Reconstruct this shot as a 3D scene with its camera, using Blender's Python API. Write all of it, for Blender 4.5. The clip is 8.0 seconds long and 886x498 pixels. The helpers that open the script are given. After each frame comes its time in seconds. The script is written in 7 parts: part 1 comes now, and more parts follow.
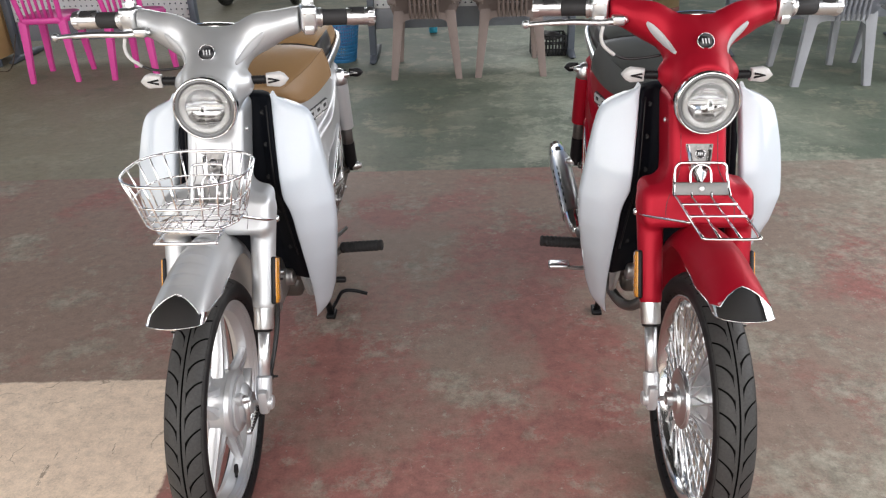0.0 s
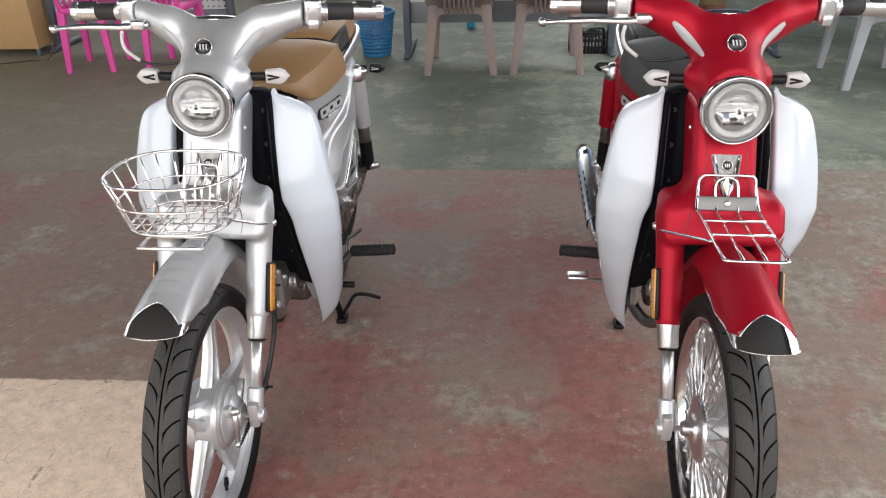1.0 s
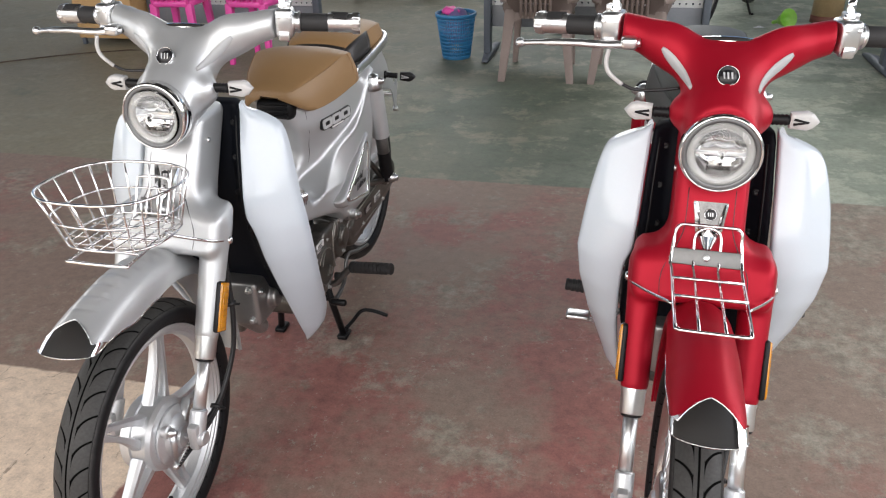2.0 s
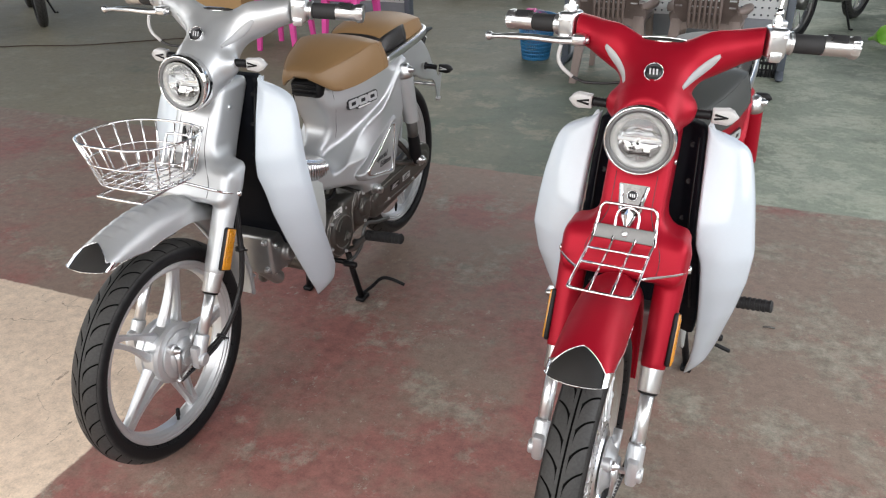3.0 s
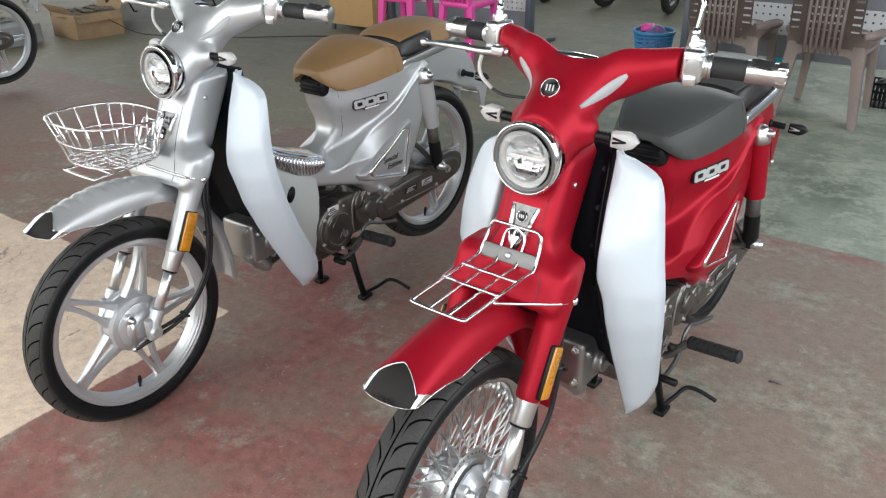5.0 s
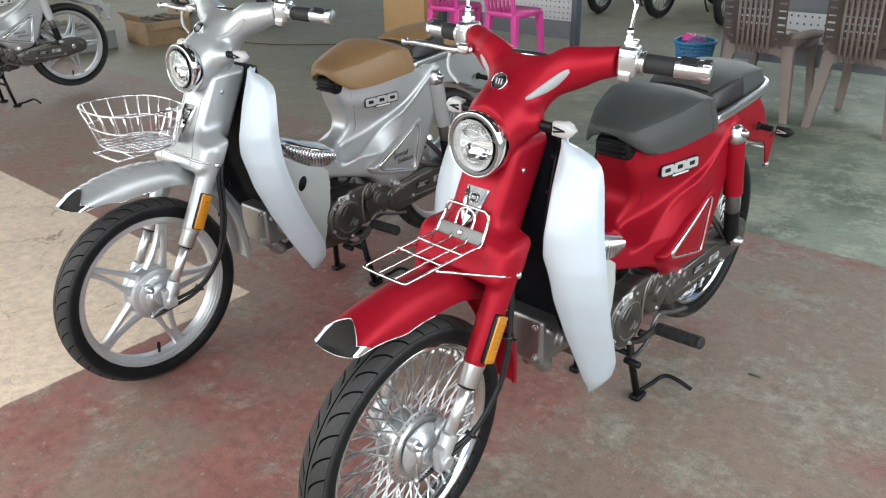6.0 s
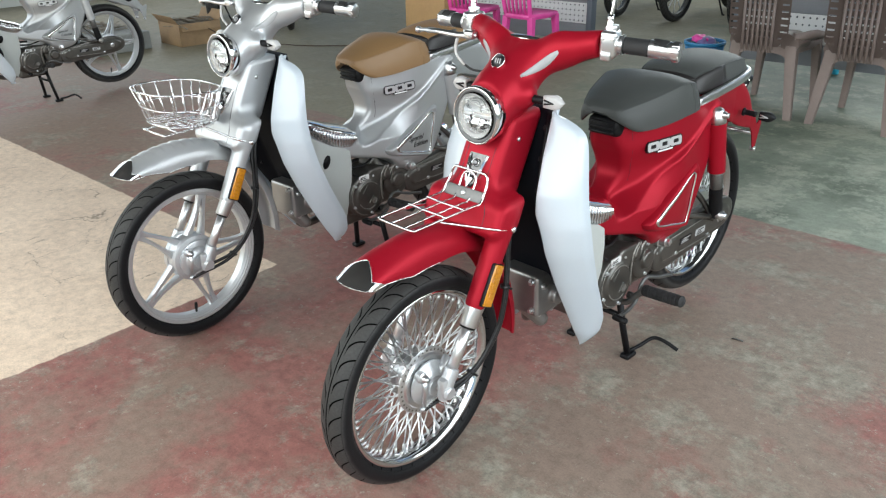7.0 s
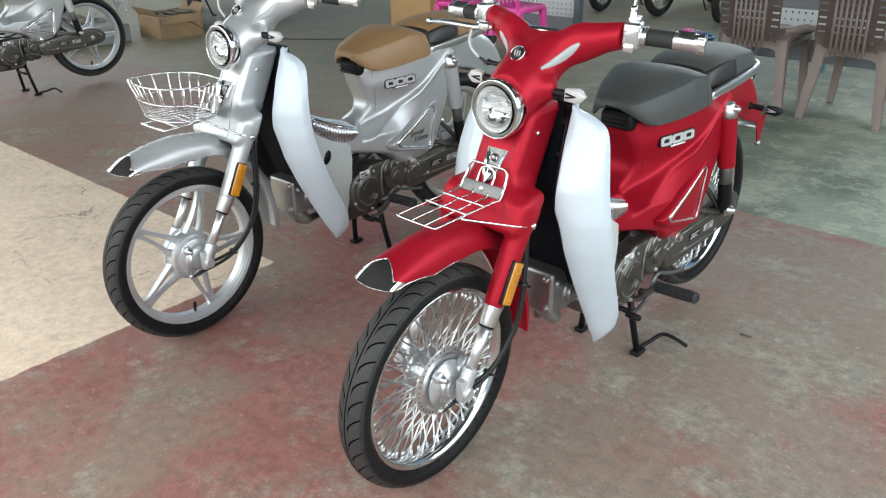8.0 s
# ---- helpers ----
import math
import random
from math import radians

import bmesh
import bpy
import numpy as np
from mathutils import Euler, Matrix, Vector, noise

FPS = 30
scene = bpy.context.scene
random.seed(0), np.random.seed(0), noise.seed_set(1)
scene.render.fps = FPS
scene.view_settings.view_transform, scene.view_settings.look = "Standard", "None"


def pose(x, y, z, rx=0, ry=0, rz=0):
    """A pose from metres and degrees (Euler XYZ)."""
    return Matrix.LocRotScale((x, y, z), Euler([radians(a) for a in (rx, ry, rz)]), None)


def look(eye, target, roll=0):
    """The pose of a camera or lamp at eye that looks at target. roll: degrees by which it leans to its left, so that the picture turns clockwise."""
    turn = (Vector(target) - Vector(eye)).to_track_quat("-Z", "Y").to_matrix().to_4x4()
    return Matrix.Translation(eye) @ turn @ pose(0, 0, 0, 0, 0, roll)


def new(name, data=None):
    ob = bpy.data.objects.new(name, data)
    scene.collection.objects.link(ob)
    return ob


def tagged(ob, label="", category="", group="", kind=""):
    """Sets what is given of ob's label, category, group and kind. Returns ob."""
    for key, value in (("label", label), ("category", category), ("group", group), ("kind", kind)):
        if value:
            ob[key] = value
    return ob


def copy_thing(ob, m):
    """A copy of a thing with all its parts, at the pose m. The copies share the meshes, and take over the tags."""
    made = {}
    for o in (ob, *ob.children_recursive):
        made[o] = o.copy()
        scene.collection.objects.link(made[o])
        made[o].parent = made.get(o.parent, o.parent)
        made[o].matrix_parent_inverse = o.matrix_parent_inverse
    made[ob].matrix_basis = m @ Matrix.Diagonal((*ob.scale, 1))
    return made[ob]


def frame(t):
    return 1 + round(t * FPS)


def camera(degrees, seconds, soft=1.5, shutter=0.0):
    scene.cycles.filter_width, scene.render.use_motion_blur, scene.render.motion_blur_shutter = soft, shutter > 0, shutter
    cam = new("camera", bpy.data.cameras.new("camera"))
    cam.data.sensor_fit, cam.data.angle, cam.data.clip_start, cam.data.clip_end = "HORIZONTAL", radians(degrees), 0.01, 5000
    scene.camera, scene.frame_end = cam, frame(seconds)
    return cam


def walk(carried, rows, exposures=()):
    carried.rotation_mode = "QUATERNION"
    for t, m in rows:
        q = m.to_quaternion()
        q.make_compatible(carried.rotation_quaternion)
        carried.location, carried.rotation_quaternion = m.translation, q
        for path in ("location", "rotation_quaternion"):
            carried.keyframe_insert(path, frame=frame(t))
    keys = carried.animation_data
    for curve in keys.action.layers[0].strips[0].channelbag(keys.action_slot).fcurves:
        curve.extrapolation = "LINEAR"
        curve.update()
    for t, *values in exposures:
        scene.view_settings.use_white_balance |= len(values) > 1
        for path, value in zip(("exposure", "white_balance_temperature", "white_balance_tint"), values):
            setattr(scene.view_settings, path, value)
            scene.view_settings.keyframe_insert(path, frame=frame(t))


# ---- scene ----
# camera and its walk
cam = camera(59.6, 8.0, soft=1.2)
PATH = [
    (0, (0.23, 0.239, 1.379), (0.202, 2.017, 0.463), -1.8),
    (0.5, (0.246, 0.248, 1.372), (0.186, 2.022, 0.451), -1.9),
    (1, (0.307, 0.349, 1.36), (0.174, 2.117, 0.435), -1.7),
    (1.5, (0.425, 0.514, 1.36), (0.17, 2.268, 0.434), -1.6),
    (1.7, (0.483, 0.547, 1.359), (0.168, 2.292, 0.434), -1.7),
    (2.8, (0.9, 0.423, 1.376), (0.274, 2.087, 0.46), -1.0),
    (3, (0.947, 0.401, 1.38), (0.28, 2.051, 0.467), -0.9),
    (3.5, (1.083, 0.377, 1.394), (0.33, 1.993, 0.487), -0.6),
    (4, (1.251, 0.409, 1.376), (0.412, 1.987, 0.478), -0.4),
    (4.5, (1.329, 0.544, 1.36), (0.394, 2.069, 0.467), -0.4),
    (4.7, (1.349, 0.625, 1.361), (0.373, 2.124, 0.469), -0.5),
    (5.8, (1.646, 0.702, 1.367), (0.487, 2.081, 0.499), -1.0),
    (6, (1.689, 0.666, 1.367), (0.509, 2.032, 0.506), -1.2),
    (6.5, (1.799, 0.55, 1.374), (0.581, 1.891, 0.525), -1.3),
    (7, (1.891, 0.489, 1.366), (0.665, 1.824, 0.521), -1.3),
    (7.5, (1.925, 0.467, 1.358), (0.714, 1.812, 0.507), -1.0),
    (8, (1.789, 0.46, 1.353), (0.612, 1.83, 0.495), -0.8),
]
EXPOSURE = 0.0
walk(cam, [(t, look(eye, target, roll)) for t, eye, target, roll in PATH], [(0, EXPOSURE, 6750, 14), (1.7, EXPOSURE, 6750, 14), (3.5, EXPOSURE, 6600, 11), (5.8, EXPOSURE + 0.02, 6450, 7), (8, EXPOSURE + 0.07, 6330, 4)])

# daylight: an open shop front behind the camera, soft overcast sky
world = bpy.data.worlds.new("sky")
scene.world = world
world.use_nodes = True
wn = world.node_tree
sky = wn.nodes.new("ShaderNodeTexSky")
sky.sky_type = "NISHITA"
sky.sun_disc = False
sky.sun_elevation, sky.sun_rotation = radians(52), radians(200)
wn.nodes["Background"].inputs["Strength"].default_value = 0.13
wn.links.new(sky.outputs[0], wn.nodes["Background"].inputs["Color"])
sun = new("sun", bpy.data.lights.new("sun", "SUN"))
sun.data.energy, sun.data.angle, sun.data.color = 1.2, radians(12), (1.0, 0.96, 0.9)
sun.matrix_world = look((1.5, -6, 9), (0, 0, 0))


def window_lamp(eye, target, width, height, watts, color=(1.0, 0.975, 0.92)):
    """Sky light that enters by an opening of the hall."""
    data = bpy.data.lights.new("opening_light", "AREA")
    data.shape, data.size, data.size_y, data.energy, data.color = "RECTANGLE", width, height, watts, color
    ob = new("opening_light", data)
    ob.matrix_world = look(eye, target)
    return ob


window_lamp((-1.5, -1.75, 2.55), (-1.5, 3.0, 0.6), 12.0, 3.1, 360, (1.0, 0.968, 0.90))
window_lamp((5.25, 2.9, 2.6), (0.8, 3.3, 0.2), 8.0, 2.6, 315, (0.95, 0.975, 1.0))
window_lamp((-9.4, 4.0, 2.4), (0.0, 4.0, 0.8), 8.0, 2.8, 130)
window_lamp((-1.2, 12.0, 4.4), (-1.2, 2.0, 0.0), 6.0, 3.6, 222, (0.98, 1.0, 0.96))


# ---- materials ----
def nodes_of(name):
    m = bpy.data.materials.new(name)
    m.use_nodes = True
    nt = m.node_tree
    return m, nt, nt.nodes["Principled BSDF"]


def noise_node(nt, scale, detail=4.0, rough=0.55, coord="Object", stretch=None):
    tc = nt.nodes.new("ShaderNodeTexCoord")
    n = nt.nodes.new("ShaderNodeTexNoise")
    n.inputs["Scale"].default_value, n.inputs["Detail"].default_value, n.inputs["Roughness"].default_value = scale, detail, rough
    if stretch:
        mp = nt.nodes.new("ShaderNodeMapping")
        mp.inputs["Scale"].default_value = stretch
        nt.links.new(tc.outputs[coord], mp.inputs["Vector"])
        nt.links.new(mp.outputs[0], n.inputs["Vector"])
    else:
        nt.links.new(tc.outputs[coord], n.inputs["Vector"])
    return n.outputs["Fac"]


def ramp(nt, fac, stops):
    r = nt.nodes.new("ShaderNodeValToRGB")
    els = r.color_ramp.elements
    while len(els) < len(stops):
        els.new(0.5)
    for e, (p, c) in zip(els, stops):
        e.position = p
        e.color = (*c, 1) if len(c) == 3 else c
    nt.links.new(fac, r.inputs[0])
    return r.outputs[0]


def mix(nt, fac, a, b):
    m = nt.nodes.new("ShaderNodeMix")
    m.data_type = "RGBA"
    for sock, v in ((m.inputs[0], fac), (m.inputs[6], a), (m.inputs[7], b)):
        if isinstance(v, (int, float)):
            sock.default_value = v
        elif isinstance(v, tuple):
            sock.default_value = (*v, 1)
        else:
            nt.links.new(v, sock)
    return m.outputs[2]


def math_node(nt, op, a, b=None, c=None, clamp=False):
    m = nt.nodes.new("ShaderNodeMath")
    m.operation, m.use_clamp = op, clamp
    for i, v in enumerate((a, b, c)):
        if v is None:
            continue
        if isinstance(v, (int, float)):
            m.inputs[i].default_value = v
        else:
            nt.links.new(v, m.inputs[i])
    return m.outputs[0]


def bump(nt, bsdf, fac, strength, distance):
    b = nt.nodes.new("ShaderNodeBump")
    b.inputs["Strength"].default_value, b.inputs["Distance"].default_value = strength, distance
    nt.links.new(fac, b.inputs["Height"])
    nt.links.new(b.outputs[0], bsdf.inputs["Normal"])


def surface(name, color, rough=0.5, metal=0.0, vary=0.12, scale=6.0, grain=60.0, relief=0.0, coat=0.0, spec=0.5, coat_rough=0.05):
    """A material with two scales of variation in colour and gloss, and fine relief."""
    m, nt, b = nodes_of(name)
    big, small = noise_node(nt, scale, 3), noise_node(nt, grain, 5)
    lo, hi = tuple(c * (1 - vary) for c in color), tuple(min(1, c * (1 + vary)) for c in color)
    base = ramp(nt, big, [(0.3, lo), (0.7, hi)])
    nt.links.new(mix(nt, 0.25, base, ramp(nt, small, [(0.35, lo), (0.65, hi)])), b.inputs["Base Color"])
    b.inputs["Metallic"].default_value = metal
    b.inputs["Specular IOR Level"].default_value = spec
    nt.links.new(math_node(nt, "MULTIPLY_ADD", big, rough * 0.3, rough * 0.85), b.inputs["Roughness"])
    b.inputs["Coat Weight"].default_value = coat
    b.inputs["Coat Roughness"].default_value = coat_rough
    if relief:
        bump(nt, b, small, 0.5, relief)
    return m


M = {}
M["red_paint"] = surface("matt_red_paint", (0.345, 0.0075, 0.021), 0.42, 0.35, 0.06, 3, 900, 0.00004, 0.0, 0.18)
M["silver_paint"] = surface("silver_metallic_paint", (0.525, 0.540, 0.550), 0.42, 0.62, 0.04, 3, 1400, 0.00003, 0.6, coat_rough=0.12)
M["white_plastic"] = surface("white_gloss_plastic", (0.545, 0.605, 0.665), 0.10, 0.0, 0.02, 4, 200, 0.0, 0.3)
M["cream_plastic"] = surface("pale_grey_plastic", (0.50, 0.52, 0.50), 0.25, 0.0, 0.05, 4, 200)
M["deep_black"] = surface("black_inner_plastic", (0.004, 0.005, 0.008), 0.6, 0.0, 0.2, 8, 300, 0.0001, spec=0.12)
M["polished_tube"] = surface("polished_steel_tube", (0.82, 0.83, 0.84), 0.33, 1.0, 0.04, 8, 150)
M["black_plastic"] = surface("black_plastic", (0.007, 0.007, 0.008), 0.45, 0.0, 0.2, 8, 300, 0.0001, spec=0.25)


def tyre_rubber():
    """Black rubber: sweeping tread grooves on both sides of the crown, dusty grey scuffing between them."""
    m, nt, b = nodes_of("tyre_rubber")
    tc = nt.nodes.new("ShaderNodeTexCoord")
    sep = nt.nodes.new("ShaderNodeSeparateXYZ")
    nt.links.new(tc.outputs["Object"], sep.inputs[0])
    x, y, z = sep.outputs
    r = math_node(nt, "SQRT", math_node(nt, "ADD", math_node(nt, "POWER", y, 2.0), math_node(nt, "POWER", z, 2.0)))
    u = math_node(nt, "MULTIPLY", math_node(nt, "ABSOLUTE", x), 1 / 0.039)
    count = 38
    turn = math_node(nt, "MULTIPLY_ADD", math_node(nt, "ARCTAN2", z, y), count / (2 * math.pi), math_node(nt, "MULTIPLY", math_node(nt, "GREATER_THAN", x, 0.0), 0.5))

    def groove(start, sweep, width, u0, u1):
        """Hooked groove from the shoulder in, then along the crown; even in width."""
        v = math_node(nt, "MAXIMUM", math_node(nt, "MULTIPLY", math_node(nt, "SUBTRACT", u, u0), 1 / (u1 - u0)), 0.02)
        root = math_node(nt, "POWER", v, 0.33)
        f = math_node(nt, "MULTIPLY_ADD", root, sweep, math_node(nt, "SUBTRACT", turn, start))
        f = math_node(nt, "ABSOLUTE", math_node(nt, "SUBTRACT", math_node(nt, "FRACT", math_node(nt, "ADD", f, 40.0)), 0.5))
        slope = math_node(nt, "MULTIPLY", math_node(nt, "POWER", v, -0.67), 0.33 * sweep / ((u1 - u0) * 0.039))
        steep = math_node(nt, "SQRT", math_node(nt, "ADD", math_node(nt, "POWER", slope, 2.0), 16.8 ** 2))
        line = math_node(nt, "MULTIPLY", math_node(nt, "SUBTRACT", width, math_node(nt, "DIVIDE", f, steep)), 1 / 0.0006, clamp=True)
        inside = math_node(nt, "MULTIPLY", math_node(nt, "GREATER_THAN", u, u0 + 0.02 * (u1 - u0)), math_node(nt, "LESS_THAN", u, u1))
        return math_node(nt, "MULTIPLY", line, inside)
    ring = math_node(nt, "MULTIPLY", math_node(nt, "SUBTRACT", 0.050, u), 1 / 0.012, clamp=True)
    rim_line = math_node(nt, "MULTIPLY", math_node(nt, "SUBTRACT", 0.012, math_node(nt, "ABSOLUTE", math_node(nt, "SUBTRACT", u, 0.90))), 1 / 0.012, clamp=True)
    cut = math_node(nt, "MAXIMUM", math_node(nt, "MAXIMUM", groove(0.15, 1.1, 0.0022, 0.18, 0.88), ring), math_node(nt, "MULTIPLY", rim_line, 0.5))
    dusty = ramp(nt, math_node(nt, "MULTIPLY_ADD", noise_node(nt, 30, 5), 0.010, r), [(0.268, (0, 0, 0)), (0.275, (1, 1, 1))])
    fine = noise_node(nt, 220, 4)
    col = mix(nt, dusty, (0.009, 0.009, 0.010), mix(nt, fine, (0.028, 0.0275, 0.027), (0.062, 0.061, 0.059)))
    nt.links.new(mix(nt, cut, col, (0.004, 0.004, 0.004)), b.inputs["Base Color"])
    b.inputs["Roughness"].default_value = 0.5
    nt.links.new(math_node(nt, "MULTIPLY_ADD", cut, -0.20, 0.21), b.inputs["Specular IOR Level"])
    bump(nt, b, math_node(nt, "MULTIPLY_ADD", cut, -1.0, math_node(nt, "MULTIPLY", fine, 0.06)), 1.0, 0.004)
    return m


M["rubber"] = tyre_rubber()
M["grip_rubber"] = surface("grip_rubber", (0.018, 0.018, 0.019), 0.7, 0.0, 0.2, 20, 400, 0.0002)
M["chrome"] = surface("chrome", (0.82, 0.82, 0.83), 0.06, 1.0, 0.03, 5, 80)
M["grey_ring"] = surface("grey_ring", (0.16, 0.165, 0.17), 0.38, 0.6, 0.06)
M["rim_chrome"] = surface("rim_chrome", (0.66, 0.66, 0.665), 0.13, 1.0, 0.04, 5, 80)
# chrome for the nose badge, its dark reflections put into the base colour
M["dark_chrome"] = surface("shaded_chrome", (0.15, 0.15, 0.147), 0.16, 1.0, 0.25, 60, 200)
M["bracket_steel"] = surface("brushed_steel", (0.17, 0.17, 0.167), 0.42, 0.80, 0.10, 40, 200)
M["bright_reflector"] = surface("bright_reflector", (0.92, 0.93, 0.94), 0.22, 0.85, 0.03, 30, 200)
M["satin_chrome"] = surface("satin_aluminium", (0.70, 0.71, 0.72), 0.30, 1.0, 0.06, 8, 150)
M["cast_alloy"] = surface("cast_alloy", (0.62, 0.635, 0.65), 0.36, 0.70, 0.08, 10, 300, 0.0002)
M["head_alloy"] = surface("cylinder_head_alloy", (0.36, 0.355, 0.35), 0.36, 0.85, 0.12, 14, 300, 0.0003)
M["engine_grey"] = surface("grey_engine_paint", (0.150, 0.143, 0.132), 0.33, 0.8, 0.2, 14, 300, 0.0003)
# engine grey made paler, to paint the light caught by ribs and flanges
M["engine_edge"] = surface("edge_lit_engine_paint", (0.30, 0.285, 0.265), 0.34, 0.6, 0.2, 30, 200)
M["dark_metal"] = surface("dark_steel", (0.17, 0.168, 0.162), 0.38, 0.8, 0.3, 14, 200, 0.0003)
M["tan_vinyl"] = surface("tan_vinyl", (0.262, 0.155, 0.070), 0.48, 0.0, 0.06, 5, 700, 0.0003)
M["grey_vinyl"] = surface("grey_vinyl", (0.060, 0.064, 0.062), 0.48, 0.0, 0.08, 5, 700, 0.0003, spec=0.32)
M["black_vinyl"] = surface("black_vinyl", (0.02, 0.018, 0.018), 0.45, 0.0, 0.1, 5, 700, 0.0003)
M["amber"] = surface("amber_reflector", (0.50, 0.20, 0.008), 0.2, 0.0, 0.2, 20, 500, 0.0004, 0.6)
M["scrap_paper"] = surface("scrap_paper", (0.22, 0.19, 0.15), 0.85, 0.0, 0.5, 9, 80, 0.0003)
M["frost"] = surface("frosted_lens", (0.50, 0.495, 0.49), 0.28, 0.0, 0.05, 20, 300, 0.0003)
M["lamp_ring"] = surface("lamp_ring", (0.36, 0.365, 0.37), 0.25, 0.2, 0.05, 20, 300, 0.0002)
M["matt_silver"] = surface("matt_silver", (0.40, 0.41, 0.42), 0.6, 0.0, 0.04)
M["silver_decal"] = surface("silver_decal", (0.62, 0.63, 0.64), 0.3, 0.4, 0.05)
M["black_decal"] = surface("black_decal", (0.01, 0.01, 0.012), 0.3)
M["white_decal"] = surface("white_decal", (0.75, 0.75, 0.75), 0.35)
M["cable_brown"] = surface("cable_brown", (0.060, 0.038, 0.024), 0.5)
M["cable_black"] = surface("cable_black", (0.012, 0.012, 0.013), 0.4)
M["red_lens"] = surface("red_lens", (0.35, 0.01, 0.01), 0.15, 0.0, 0.1, 10, 300, 0.0, 0.5)
M["pink_plastic"] = surface("pink_plastic", (0.72, 0.07, 0.34), 0.35, 0.0, 0.08)
M["brown_plastic"] = surface("brown_plastic", (0.215, 0.165, 0.148), 0.45, 0.0, 0.1)
M["dark_brown_plastic"] = surface("dark_brown_plastic", (0.135, 0.100, 0.088), 0.42, 0.0, 0.1)
M["grey_plastic"] = surface("grey_plastic", (0.33, 0.34, 0.36), 0.45, 0.0, 0.08)
M["blue_plastic"] = surface("blue_plastic", (0.03, 0.20, 0.42), 0.4, 0.0, 0.1)
M["cyan_plastic"] = surface("cyan_plastic", (0.05, 0.45, 0.65), 0.4, 0.0, 0.1)
M["green_plastic"] = surface("green_plastic", (0.25, 0.55, 0.08), 0.35, 0.0, 0.1)
M["steel_dark"] = surface("slate_grey_paint", (0.10, 0.115, 0.14), 0.45, 0.2, 0.1)
M["panel_white"] = surface("white_powder_coat", (0.62, 0.63, 0.64), 0.45, 0.0, 0.05)
M["panel_grey"] = surface("grey_powder_coat", (0.20, 0.21, 0.235), 0.45, 0.0, 0.08)
M["plywood"] = surface("tan_board", (0.50, 0.31, 0.14), 0.55, 0.0, 0.12, 2.5, 40, 0.0002)
M["cardboard"] = surface("cardboard", (0.30, 0.20, 0.11), 0.8, 0.0, 0.2, 8, 80, 0.0005)
M["concrete"] = surface("grey_concrete", (0.26, 0.27, 0.26), 0.8, 0.0, 0.25, 3, 60, 0.002)
M["wall_paint"] = surface("wall_paint", (0.55, 0.56, 0.54), 0.7, 0.0, 0.1, 1.2, 40, 0.0005)
# the roof's shade is put into this near-black colour
M["shaded_roof"] = surface("shaded_roof", (0.020, 0.021, 0.023), 0.7, 0.0, 0.15, 1.5, 40)


def lens_glass():
    m, nt, b = nodes_of("headlamp_glass")
    b.inputs["Base Color"].default_value = (0.97, 0.98, 0.98, 1)
    b.inputs["Roughness"].default_value = 0.03
    b.inputs["Transmission Weight"].default_value = 1.0
    b.inputs["IOR"].default_value = 1.35
    return m


M["glass"] = lens_glass()


def mirror_glass():
    m, nt, b = nodes_of("mirror_glass")
    b.inputs["Base Color"].default_value = (0.85, 0.86, 0.86, 1)
    b.inputs["Metallic"].default_value, b.inputs["Roughness"].default_value = 1.0, 0.02
    return m


M["mirror"] = mirror_glass()


